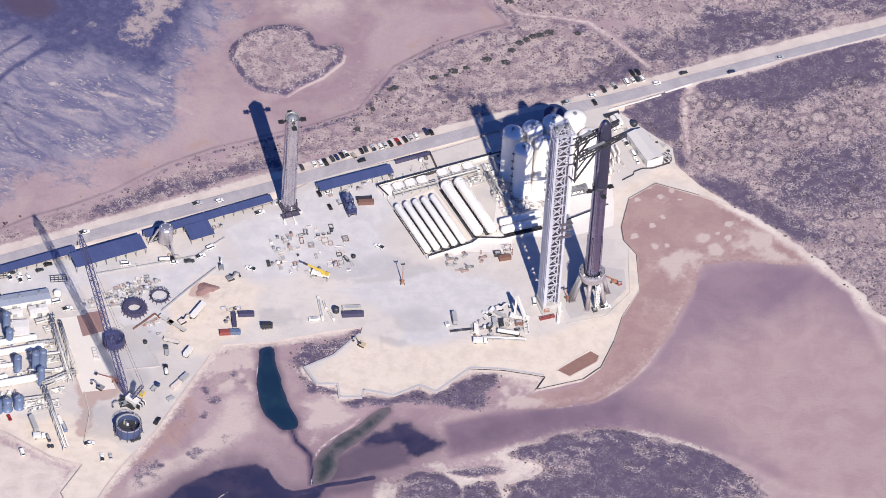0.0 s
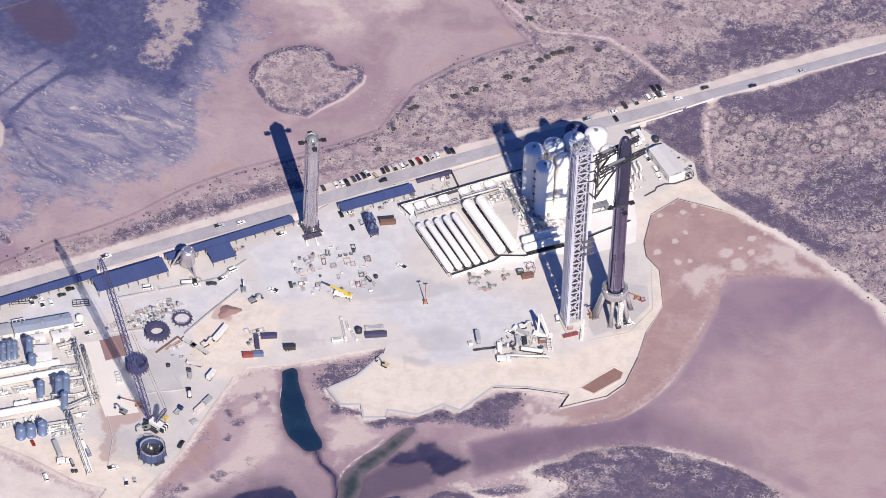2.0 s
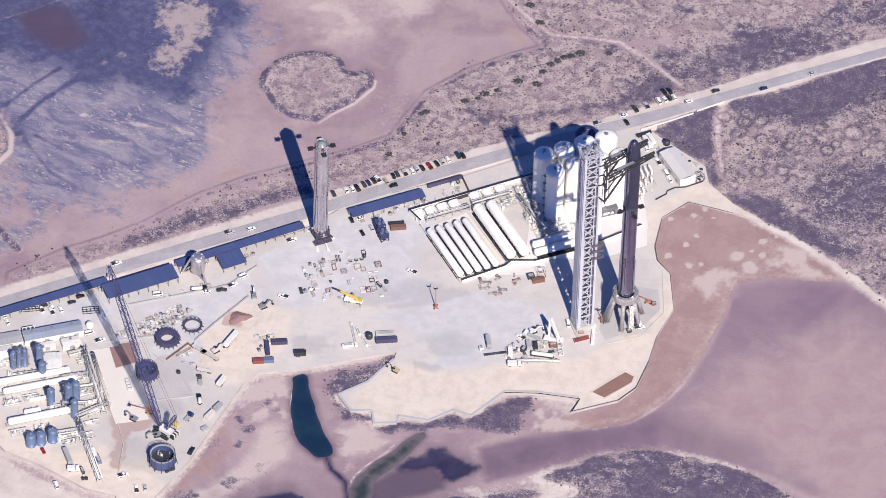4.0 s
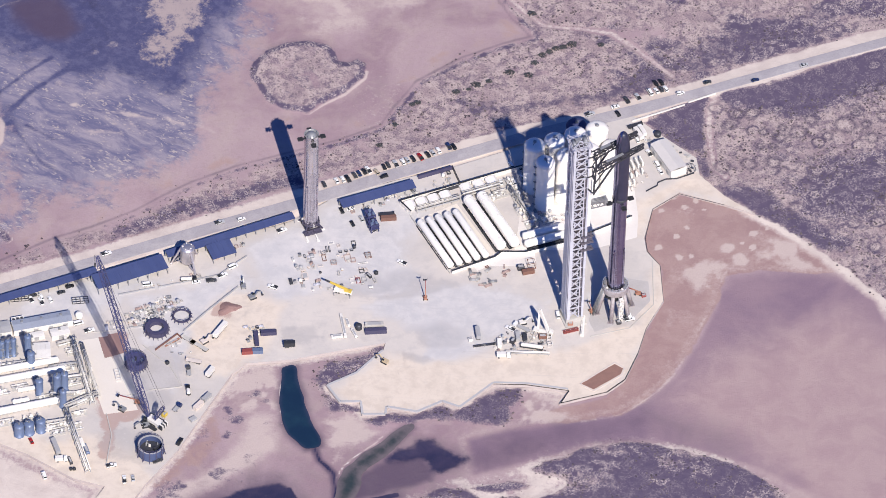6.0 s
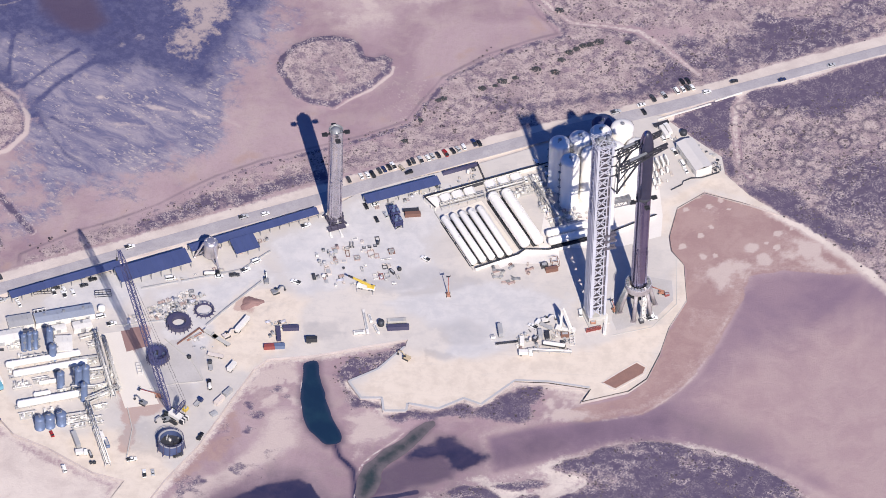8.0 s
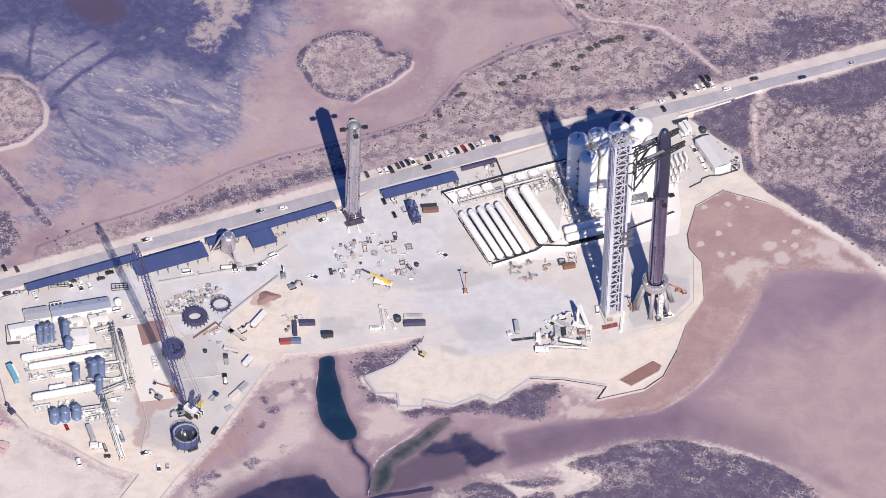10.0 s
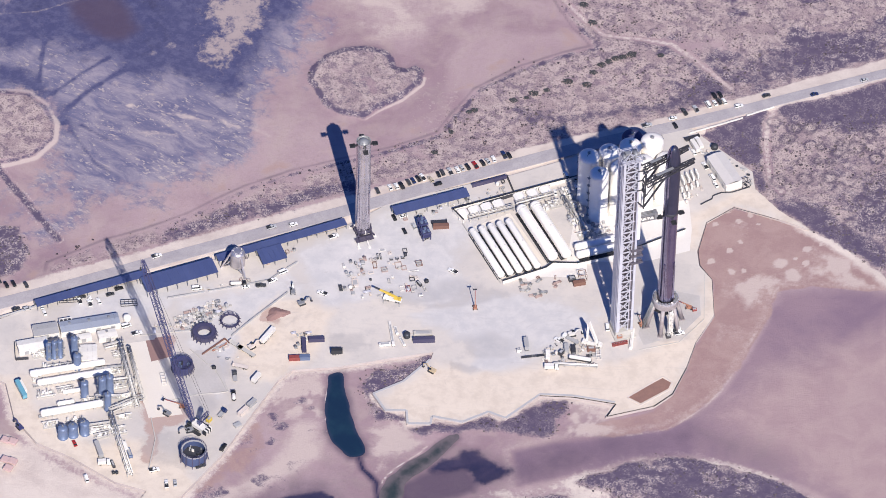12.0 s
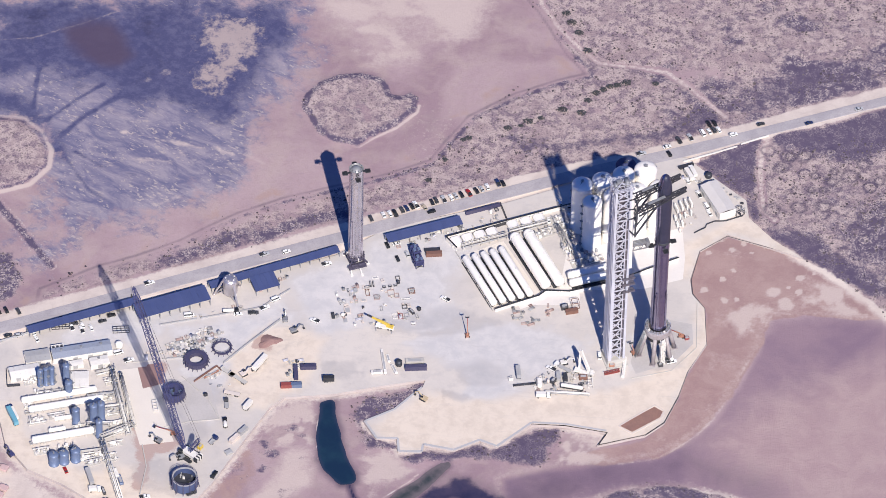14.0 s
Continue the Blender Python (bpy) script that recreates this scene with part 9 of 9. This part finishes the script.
small_tank((-81.6, -12.9), 0.7, 1.2, M_DARKSTEEL, "small dark drum on the gravel")
crate((-54.2, -13.5), 130, 4.2, 1.6, 1.4, M_DARKSTEEL, "dark wedge-shaped steel bin")
car("suv", "dark grey", (-97.8, -21.0), 105, "vehicles on the site", 0.14)


def bottle_rack(at, rz, length, count):
    """A row of upright white gas bottles held in a low rack."""
    t = thing("bottle_rack", "white upright gas bottles standing in a low rack", "gas bottles", "gas bottle racks", at=(*at, 0), rz=rz)
    bm = BM()
    for y in (-0.7, 0.7):
        beam(bm, (-length / 2, y, 0.3), (length / 2, y, 0.3), 0.3)
        beam(bm, (-length / 2, y, 1.5), (length / 2, y, 1.5), 0.16)
    part("rack", bm, M_GREYSTEEL, t)
    for k in range(count):
        bm = BM()
        lathe(bm, [(0.55, 0.2), (0.55, 2.9), (0.4, 3.25), (0.0, 3.4)], x=-length / 2 + length * (k + 0.5) / count, n=12)
        part("bottle", bm, M_TANKWHITE, t)


for at, length, count in (((88.8, 80.9), 6.4, 5), ((91.4, 83.3), 6.4, 5), ((94.0, 85.0), 6.4, 5), ((96.5, 86.6), 6.0, 5), ((88.6, 73.2), 2.6, 2), ((91.2, 74.6), 2.6, 2), ((94.0, 76.4), 2.6, 2), ((90.2, 68.4), 2.6, 2), ((92.8, 69.6), 2.6, 2), ((97.2, 78.6), 2.6, 2)):
    bottle_rack(at, 112, length, count)


def stores(area, count, seed, dark=0.2, flat=False):
    """Loose pallets, pipes, boxes and frames over a yard."""
    r = random.Random(seed)
    xs, ys = [p[0] for p in area], [p[1] for p in area]
    c, s = math.cos(radians(22)), math.sin(radians(22))
    mx, my = sum(xs) / len(xs), sum(ys) / len(ys)
    spots = []
    for i in range(-22, 23):
        for j in range(-14, 15):
            a, b = i * 1.9 + r.uniform(-0.5, 0.5), j * 2.3 + r.uniform(-0.6, 0.6)
            x, y = mx + a * c - b * s, my + a * s + b * c
            if signed_distance(np.array([x]), np.array([y]), area)[0] > 0.5:
                spots.append((x, y))
    r.shuffle(spots)
    for x, y in spots[:count]:
        rz = r.choice((22, 112)) + r.gauss(0, 4)
        q = r.random()
        mats = (M_DARKSTEEL, M_GREYSTEEL, M_GREY) if r.random() < dark else (M_SANDY, M_CONCRETE, M_SANDY, M_CONCRETE, M_GREY, M_WHITE, M_RUSTPINK)
        if flat:
            if q < 0.5:
                pipe_bundle((x, y), rz + r.uniform(-40, 40), r.uniform(2.0, 5.0), r)
            else:
                steel_frame((x, y), rz + r.uniform(-30, 30), r.uniform(1.5, 4.0), r.uniform(0.5, 1.2), r.choice((M_RUSTPINK, M_GREYSTEEL, M_BROWN)), "low rusty steel frame lying on the gravel", 0.4)
        elif q < 0.3:
            pallet_stack((x, y), rz, r)
        elif q < 0.5:
            pipe_bundle((x, y), rz, r.uniform(2.0, 4.5), r)
        elif q < 0.72:
            steel_frame((x, y), rz, r.uniform(1.5, 3.6), r.uniform(1.0, 1.9), r.choice(mats))
        elif q < 0.95:
            crate((x, y), rz, r.uniform(0.6, 2.6), r.uniform(0.5, 1.4), r.uniform(0.2, 0.7), r.choice(mats))
        else:
            small_tank((x, y), r.uniform(0.6, 1.1), r.uniform(1.5, 2.6), r.choice(mats))


STORE_YARDS = [([(-96.1, 2.6), (-86.3, 7.0), (-67.4, 10.6), (-52.7, 6.7), (-47.8, -14.9), (-51.9, -23.2), (-83.3, -27.9), (-93.9, -23.6)], 34), ([(-189.1, -52.3), (-175.8, -42.3), (-166.9, -35.8), (-157.1, -38.4), (-159.4, -47.3), (-175.5, -61.0), (-187.3, -63.0)], 80), ([(-200.3, -59.9), (-192.1, -53.9), (-189.7, -61.0), (-198.8, -64.9)], 8), ([(-3.8, -6.3), (24.2, 2.9), (26.8, -12.2), (8.3, -20.5), (-1.6, -14.9)], 18), ([(15.2, -52.5), (46.5, -47.4), (49.3, -66.5), (18.0, -69.5)], 36), ([(-122.0, -56.8), (-108.3, -51.2), (-106.0, -59.6), (-119.3, -69.5)], 12)]
STORE_CORNERS = [([(89.7, 115.7), (106.3, 108.0), (103.2, 100.8), (90.0, 106.4)], 10), ([(-30.3, 64.4), (-11.9, 72.5), (-7.5, 62.9), (-23.2, 52.3), (-32.9, 52.3)], 16), ([(-71.0, 38.8), (-33.2, 56.9), (-29.7, 52.6), (-65.9, 34.8)], 16), ([(-148.5, -6.6), (-127.1, 8.8), (-123.7, 6.0), (-138.7, -7.9)], 10), ([(-147.9, -17.8), (-182.0, -27.6), (-180.1, -30.9), (-147.5, -22.1)], 10), ([(22.1, 52.0), (53.1, 45.8), (55.1, 36.1), (29.3, 34.6)], 18), ([(-164.7, -73.8), (-155.7, -68.6), (-148.2, -80.9), (-158.4, -90.4)], 8), ([(-97.6, 0.4), (-85.1, 6.0), (-86.6, -20.9), (-96.2, -21.8)], 10), ([(89.2, 81.1), (98.6, 93.4), (100.8, 73.0), (91.4, 63.0)], 10)]
for k, (area, count) in enumerate(STORE_YARDS + STORE_CORNERS):
    stores(area, count, 200 + k, dark=0.32 if k == 1 else 0.22, flat=k == 3)

# ================= small tank farm in the west =================
BLUE_LABEL = "blue-grey steel upright tank with a domed top"
for at, r, h in (((-254.4, -89.4), 1.55, 12.0), ((-251.2, -88.2), 1.6, 12.5), ((-248.2, -87.2), 1.6, 12.5), ((-240.2, -87.0), 1.9, 15.5), ((-237.8, -95.0), 2.1, 10.5), ((-231.2, -116.0), 2.1, 11.5), ((-221.4, -115.2), 2.2, 15.0), ((-217.6, -112.8), 2.1, 14.5), ((-217.4, -124.2), 1.9, 12.5), ((-239.8, -147.0), 2.7, 7.4), ((-234.4, -145.2), 2.7, 7.4), ((-228.2, -143.0), 2.7, 8.0)):
    upright_tank(at, r, h, M_TANKBLUE, M_TANKBLUE, BLUE_LABEL, group="blue-grey upright tanks")
lying_tank((-262.4, -103.6), (-223.6, -91.2), 1.9, 2.25, M_TANKWHITE, "long white horizontal gas tank in the small farm", group="lying tanks in the west", low=True)
lying_tank((-257.6, -110.0), (-219.4, -97.4), 1.9, 2.25, M_TANKWHITE, "long white horizontal gas tank in the small farm", group="lying tanks in the west", low=True)
lying_tank((-252.8, -132.8), (-220.0, -121.6), 2.1, 2.45, M_TANKWHITE, "long white horizontal gas tank in the small farm", group="lying tanks in the west", low=True)
lying_tank((-245.0, -124.4), (-237.0, -121.8), 1.4, 1.75, M_TANKWHITE, "short white horizontal tank in the small farm", group="lying tanks in the west", low=True)
lying_tank((-243.0, -115.2), (-233.0, -112.0), 1.2, 1.55, M_TANKWHITE, "short white horizontal tank in the small farm", group="lying tanks in the west", low=True)
lying_tank((-213.2, -122.6), (-204.4, -120.0), 1.3, 1.65, M_TANKWHITE, "short white horizontal tank in the small farm", group="lying tanks in the west", low=True)
pipe_rack((-216.7, -75.3), (-201.3, -122.2), 3.0, 3.6, 5, seed=60)
pipe_rack((-211.0, -78.2), (-198.9, -115.6), 2.4, 2.6, 4, seed=61)
pipe_rack((-215.8, -127.8), (-199.4, -116.5), 3.0, 4.0, 5, seed=62)
pipe_rack((-215.6, -129.1), (-199.7, -173.0), 3.0, 3.6, 5, seed=63)
pipe_rack((-227.0, -139.5), (-215.5, -136.3), 2.4, 2.6, 4, seed=64)
pipe_rack((-227.0, -96.9), (-213.2, -93.4), 2.4, 2.6, 4, seed=65)
pipe_rack((-219.8, -104.8), (-207.3, -101.5), 2.4, 2.4, 4, seed=66)
pipe_rack((-224.7, -118.0), (-212.3, -116.9), 2.2, 3.0, 3, seed=67)
pipe_rack((-224.2, -79.4), (-214.5, -75.1), 2.6, 3.0, 4, seed=68)
pipe_rack((-254.2, -134.4), (-228.6, -124.8), 1.6, 1.2, 3, seed=69)
pipe_rack((-259.9, -112.0), (-231.1, -102.4), 1.6, 1.2, 3, seed=70)
pump_skid((-218.4, -74.6), 20, 8, 5, 300)
pump_skid((-217.6, -96.0), 20, 8, 6, 301)
pump_skid((-213.4, -106.3), 20, 8, 6, 302)
pump_skid((-209.4, -114.5), 20, 9, 4, 303)
pump_skid((-228.3, -99.2), 20, 6, 4, 304)
pump_skid((-247.7, -95.4), 15, 14, 4, 305)
pump_skid((-254.5, -96.1), 15, 6, 4, 306)
pump_skid((-214.6, -138.3), 20, 9, 6, 307)
pump_skid((-209.8, -139.9), 20, 8, 6, 308)
pump_skid((-222.1, -141.1), 20, 8, 4, 309)
pump_skid((-253.1, -116.5), 18, 10, 5, 310)
pump_skid((-242.6, -112.1), 18, 9, 4, 311)
pump_skid((-247.4, -139.3), 18, 9, 4, 312)
pump_skid((-259.0, -106.3), 18, 5, 3, 313)
pump_skid((-229.3, -118.5), 18, 7, 4, 314)
pump_skid((-205.2, -94.8), 105, 8, 2.4, 315)
pump_skid((-234.4, -134.7), 18, 10, 3, 316)
pump_skid((-250.3, -83.6), 18, 7, 4, 317)
pump_skid((-207.8, -129.2), 20, 8, 4, 318)
pump_skid((-258.1, -86.9), 18, 12, 5, 319)
pump_skid((-205.8, -103.5), 105, 7, 3, 320)
pump_skid((-215.9, -83.0), 20, 7, 5, 321)
pump_skid((-218.6, -145.0), 20, 8, 3, 322)
M_SLAB = surface("pale_slab", (0.68, 0.625, 0.56), (0.58, 0.53, 0.475), 0.85, grain=0.9, patch=0.05, amount=0.6)
M_PALESLAB = surface("white_slab", (0.70, 0.66, 0.62), (0.58, 0.54, 0.50), 0.85, grain=0.9, patch=0.05, amount=0.6)
M_SLABGREY = surface("grey_slab", (0.48, 0.45, 0.435), (0.38, 0.355, 0.345), 0.85, grain=0.8, patch=0.07, amount=0.8)
M_SOIL = surface("brown_soil", (0.27, 0.15, 0.12), (0.20, 0.115, 0.10), 0.95, grain=0.9, patch=0.2, amount=0.9, bump=0.5)
M_REDSOIL = surface("red_plates", (0.27, 0.165, 0.15), (0.23, 0.14, 0.13), 0.9, grain=0.9, patch=0.2)
filled_sheet("slab", [(-213.4, -74.1), (-200.5, -70.7), (-176.0, -124.1), (-194.4, -128.8)], 0.07, M_SLAB, 8, "pale concrete driveway slab beside the tank farm", "slab", drop=0.05)
filled_sheet("slab", [(-173.4, -75.5), (-162.8, -73.6), (-152.9, -104.0), (-182.5, -115.8), (-189.6, -93.4)], 0.06, M_SLABGREY, 8, "square grey concrete slab", "slab", drop=0.05)
filled_sheet("slab", [(-202.3, -70.9), (-190.6, -67.6), (-185.5, -80.9), (-197.5, -86.4)], 0.08, M_REDSOIL, 8, "reddish dirt patch under the boom", "slab", drop=0.05)
filled_sheet("slab", [(-197.5, -68.3), (-189.3, -65.8), (-187.0, -72.5), (-194.9, -75.8)], 0.11, M_REDSOIL, 8, "rusty steel road plates", "slab", drop=0.05)
filled_sheet("slab", [(67.8, -87.8), (86.2, -71.8), (91.0, -74.9), (89.9, -79.3), (75.2, -91.9)], 0.08, M_SOIL, 8, "brown earth basin on the sandy apron", "slab", drop=0.05)
filled_sheet("slab", [(74.2, -48.0), (70.8, -39.6), (73.2, -19.5), (88.7, -4.7), (103.2, -7.0), (104.7, -21.9), (94.6, -37.4)], 0.06, M_SLABGREY, 8, "grey concrete apron under the launch mount", "slab", drop=0.05)
filled_sheet("slab", [(3.4, 0.8), (15.8, 5.9), (17.7, 10.1), (37.8, 16.0), (39.6, 2.5), (30.8, 0.4), (13.4, -0.9), (6.4, -5.1)], 0.07, M_PALESLAB, 6, "white sandy apron below the bund wall", "slab", drop=0.05)
filled_sheet("slab", [(-30.0, 32.7), (-7.4, 47.0), (17.0, 7.4), (-8.4, -5.7)], 0.05, M_SLAB, 8, "pale bund floor under the tanks", "slab", drop=0.05)
filled_sheet("slab", [(29.0, 42.7), (67.3, 56.2), (92.9, 67.7), (96.0, 44.0), (95.8, 27.3), (74.4, 17.7), (54.0, 14.5), (27.1, 12.8)], 0.06, M_PALESLAB, 8, "white concrete floor between the tanks and the mount", "slab", drop=0.05)


def soil_heap(at, rx, ry, h, rz, seed, label):
    """A low uneven heap of dumped soil."""
    bm = BM()
    r = random.Random(seed)
    rows = []
    for k in range(7):
        f = k / 6
        ring = []
        for j in range(22):
            a = 2 * math.pi * j / 22
            q = (1 - f) * (1 + 0.22 * math.sin(3 * a + seed) + 0.1 * r.uniform(-1, 1))
            ring.append(bm.verts.new((rx * q * math.cos(a), ry * q * math.sin(a), h * (1 - (1 - f) ** 1.6) + r.uniform(-0.08, 0.08) * (0 < k < 6))))
        rows.append(ring)
    for lo, hi in zip(rows, rows[1:]):
        for j in range(22):
            bm.faces.new((lo[j], lo[(j + 1) % 22], hi[(j + 1) % 22], hi[j]))
    bmesh.ops.remove_doubles(bm, verts=bm.verts, dist=0.02)
    single("soil_mound", bm, M_REDSOIL, label, "mound", m=pose(*at, 0.0, 0, 0, rz))


soil_heap((-131.5, -43.5), 6.5, 4.2, 1.6, 30, 3, "low heap of reddish brown soil on the gravel")


# ================= barriers along the yard =================
wall_run("shore_barrier", [(99.9, 64.0), (103.5, 67.0), (106.1, 69.0), (106.5, 71.5), (111.1, 74.5), (117.0, 75.3), (126.9, 80.5)], 1.0, 0.5, M_DARKSTEEL, "dark ragged sheet barrier by the shed")
wall_run("shore_barrier", [(145.1, 56.6), (118.9, 63.8), (104.1, 50.6), (100.6, 27.7), (102.2, 16.6), (109.6, 6.1), (112.0, -20.8), (103.1, -42.8), (98.9, -62.8)], 0.22, 0.22, M_DARKSTEEL, "low dark barrier along the yard edge", length=4.0)
wall_run("shore_barrier", [(98.9, -62.8), (92.3, -83.0), (82.5, -93.4), (57.3, -103.4), (61.6, -93.7), (37.8, -90.8), (18.9, -91.5)], 0.4, 0.5, M_DARKSTEEL, "dark sheet edging round the sandy apron", length=4.0)
wall_run("shore_barrier", [(61.0, -92.4), (37.8, -89.6), (19.4, -90.2), (1.5, -109.8), (-8.2, -105.9), (-21.9, -114.9), (-39.0, -112.2), (-39.4, -117.8), (-51.9, -118.9), (-53.4, -109.2), (-65.0, -110.2), (-72.6, -98.4), (-57.1, -87.9), (-43.3, -69.7)], 0.5, 1.3, M_SKIDGREY, "low grey concrete edge of the apron", length=4.0)
wall_run("shore_barrier", [(23.8, -87.5), (1.3, -105.5), (-8.4, -101.6), (-22.1, -110.6), (-41.4, -108.5), (-41.7, -114.6), (-49.9, -115.3), (-51.7, -106.0), (-63.6, -107.1), (-69.8, -98.6)], 0.3, 0.3, M_CONCRETE, "pale inner kerb of the apron", length=4.0)
wall_run("basin_kerb", [(67.5, -88.3), (86.5, -70.5), (92.0, -74.8), (90.3, -80.1), (75.2, -93.2), (67.5, -88.3)], 0.25, 0.7, M_SANDY, "pale sandy bund round the brown basin", length=4.0)
wall_run("yard_kerb", [(71.8, -51.8), (93.8, -43.6), (106.7, -24.8), (105.0, 9.7)], 0.25, 0.35, M_CONCRETE, "white concrete kerb round the mount apron")
wall_run("road_barrier", [(90.2, 119.9), (107.3, 128.5), (120.3, 135.3)], 0.9, 0.6, M_WHITE, "white concrete road barrier", piece='barrier', length=3.0)
wall_run("road_barrier", [(122.2, 137.3), (137.8, 145.8)], 0.9, 0.6, M_WHITE, "white concrete road barrier", piece='barrier', length=3.0)
wall_run("yard_wall", [(-155.0, -63.0), (-142.1, -45.7), (-127.0, -26.8)], 1.2, 0.5, M_GREY, "long grey concrete block wall", piece='block', length=3.0)
wall_run("yard_wall", [(-177.2, -75.0), (-160.5, -90.6), (-152.9, -104.9), (-156.8, -106.1), (-169.1, -108.5), (-182.7, -114.1)], 0.45, 0.35, M_CONCRETE, "low concrete wall round the grey slab", piece='block', length=3.0)
wall_run("yard_wall", [(-169.9, -78.6), (-158.6, -65.5), (-155.7, -68.6)], 1.0, 0.5, M_BROWN, "rusty edge wall by the ramp")
wall_run("yard_wall", [(-205.6, -67.3), (-188.0, -63.0), (-188.1, -61.3)], 0.5, 0.35, M_CONCRETE, "pale kerb south of the stores")
wall_run("yard_wall", [(-187.0, -62.9), (-175.6, -60.1)], 0.9, 0.4, M_GREY, "kerb south of the stores")
wall_run("yard_wall", [(-193.8, -37.5), (-173.4, -30.7)], 0.9, 0.5, M_GREY, "grey barrier before the shed", piece='block', length=3.0)
wall_run("yard_wall", [(-171.6, -30.1), (-147.6, -21.7), (-138.3, -18.2), (-129.6, -8.6), (-123.8, -2.7)], 0.9, 0.5, M_GREY, "grey barrier before the shed", piece='block', length=3.0)
wall_run("yard_wall", [(-193.1, -128.6), (-189.0, -144.3), (-190.3, -167.5)], 0.7, 0.5, M_CONCRETE, "low concrete wall along the driveway", length=5.0)
wall_run("yard_wall", [(-274.7, -79.9), (-272.6, -92.6), (-265.5, -91.1)], 1.8, 0.3, M_DARKSTEEL, "dark fence of the small tank farm")
wall_run("yard_wall", [(-11.4, 75.3), (-5.8, 60.8), (-23.2, 51.4)], 2.4, 0.4, M_DARKSTEEL, "dark fence beside the mid shed")
wall_run("yard_wall", [(-30.4, 65.3), (-11.4, 74.4)], 2.6, 0.9, M_RINGBLUE, "dark blue screen wall along the road")
wall_run("road_fence", [(-289.3, -63.5), (-268.4, -52.4), (-264.3, -49.8)], 1.4, 0.2, M_GREY, "grey fence by the road")


def rubble(at, size, seed, material):
    """A broken concrete block, uneven on all sides."""
    r = random.Random(seed)
    bm = BM()
    box(bm, 0, 0, -0.2, size * 2.2, size * 1.3, size * 0.9 + 0.2, taper=r.uniform(0.75, 0.95))
    for v in bm.verts:
        v.co += Vector((r.uniform(-0.18, 0.18), r.uniform(-0.18, 0.18), r.uniform(-0.1, 0.1))) * size
    single("rubble_block", bm, material, "broken concrete block at the yard's edge", "rubble", "rubble by the shed", m=pose(*at, 0, 0, 0, r.uniform(0, 180)))


for k, at in enumerate([(114.6, 100.8), (116.6, 98.0), (118.8, 96.4), (121.7, 94.6), (123.6, 93.3), (125.6, 90.1), (127.3, 86.4), (128.1, 82.8), (124.7, 81.8), (121.9, 83.8)]):
    rubble(at, (0.8, 0.6, 0.7, 0.9, 1.1)[k % 5], 700 + k, (M_GREY, M_CONCRETE, M_DARKSTEEL)[k % 3])


# ================= larger bushes =================
M_BUSH = surface("dark_bush_leaves", (0.048, 0.052, 0.06), (0.075, 0.075, 0.078), 0.85, grain=1.2, patch=0.5, amount=0.8, bump=0.5)
M_BARK = surface("bark", (0.12, 0.09, 0.07), (0.2, 0.16, 0.13), 0.9)


def bush(at, size, seed):
    r = random.Random(seed)
    t = thing("bush", "dark green rounded bush among dry grass", "bush", "large dark bushes", at=(*at, -0.9))
    for k in range(5):
        a = r.uniform(0, 6.28)
        bm = BM()
        tube(bm, (0, 0, 0), (size * 0.5 * math.cos(a), size * 0.5 * math.sin(a), size * 0.6), 0.14, 0.05, n=6)
        part("stem", bm, M_BARK, t)
    bm = BM()
    for k in range(80):
        a, q = r.uniform(0, 6.28), size * math.sqrt(r.random())
        x, y = q * math.cos(a) * 1.25, q * math.sin(a)
        z = 0.35 + r.random() * size * 0.75 * (1 - 0.55 * (q / size) ** 2)
        s = r.uniform(0.15, 0.36) * (0.6 + 0.25 * size)
        m = Matrix.Translation((x, y, z)) @ Matrix.Diagonal((s * r.uniform(0.7, 1.4), s * r.uniform(0.7, 1.4), s * 0.8, 1))
        made = bmesh.ops.create_icosphere(bm, subdivisions=1, radius=1.0, matrix=m)
        for v in made["verts"]:
            v.co += Vector((r.uniform(-1, 1), r.uniform(-1, 1), r.uniform(-1, 1))) * s * 0.35
    part("crown", bm, M_BUSH, t)


for k, (x, y, s) in enumerate([(-12.1, 137.3, 1.9), (-33.9, 127.3, 1.6), (-0.6, 144.0, 2.2), (18.3, 155.6, 2.2), (29.3, 153.9, 2.2), (32.4, 164.5, 1.9), (36.5, 171.0, 1.9), (40.6, 174.3, 1.7), (44.2, 177.0, 1.9), (48.4, 178.8, 1.9), (53.6, 181.2, 2.4), (6.5, 147.5, 1.5), (-45.7, 108.6, 1.4), (-53.9, 91.2, 1.4), (-36.8, 125.6, 1.4), (-4.7, 140.3, 1.2), (14.7, 235.4, 2.0), (18.3, 227.7, 2.4), (23.2, 219.6, 2.2), (29.2, 205.2, 2.2), (70.2, 182.2, 1.6)]):
    bush((x, y), s, 500 + k)
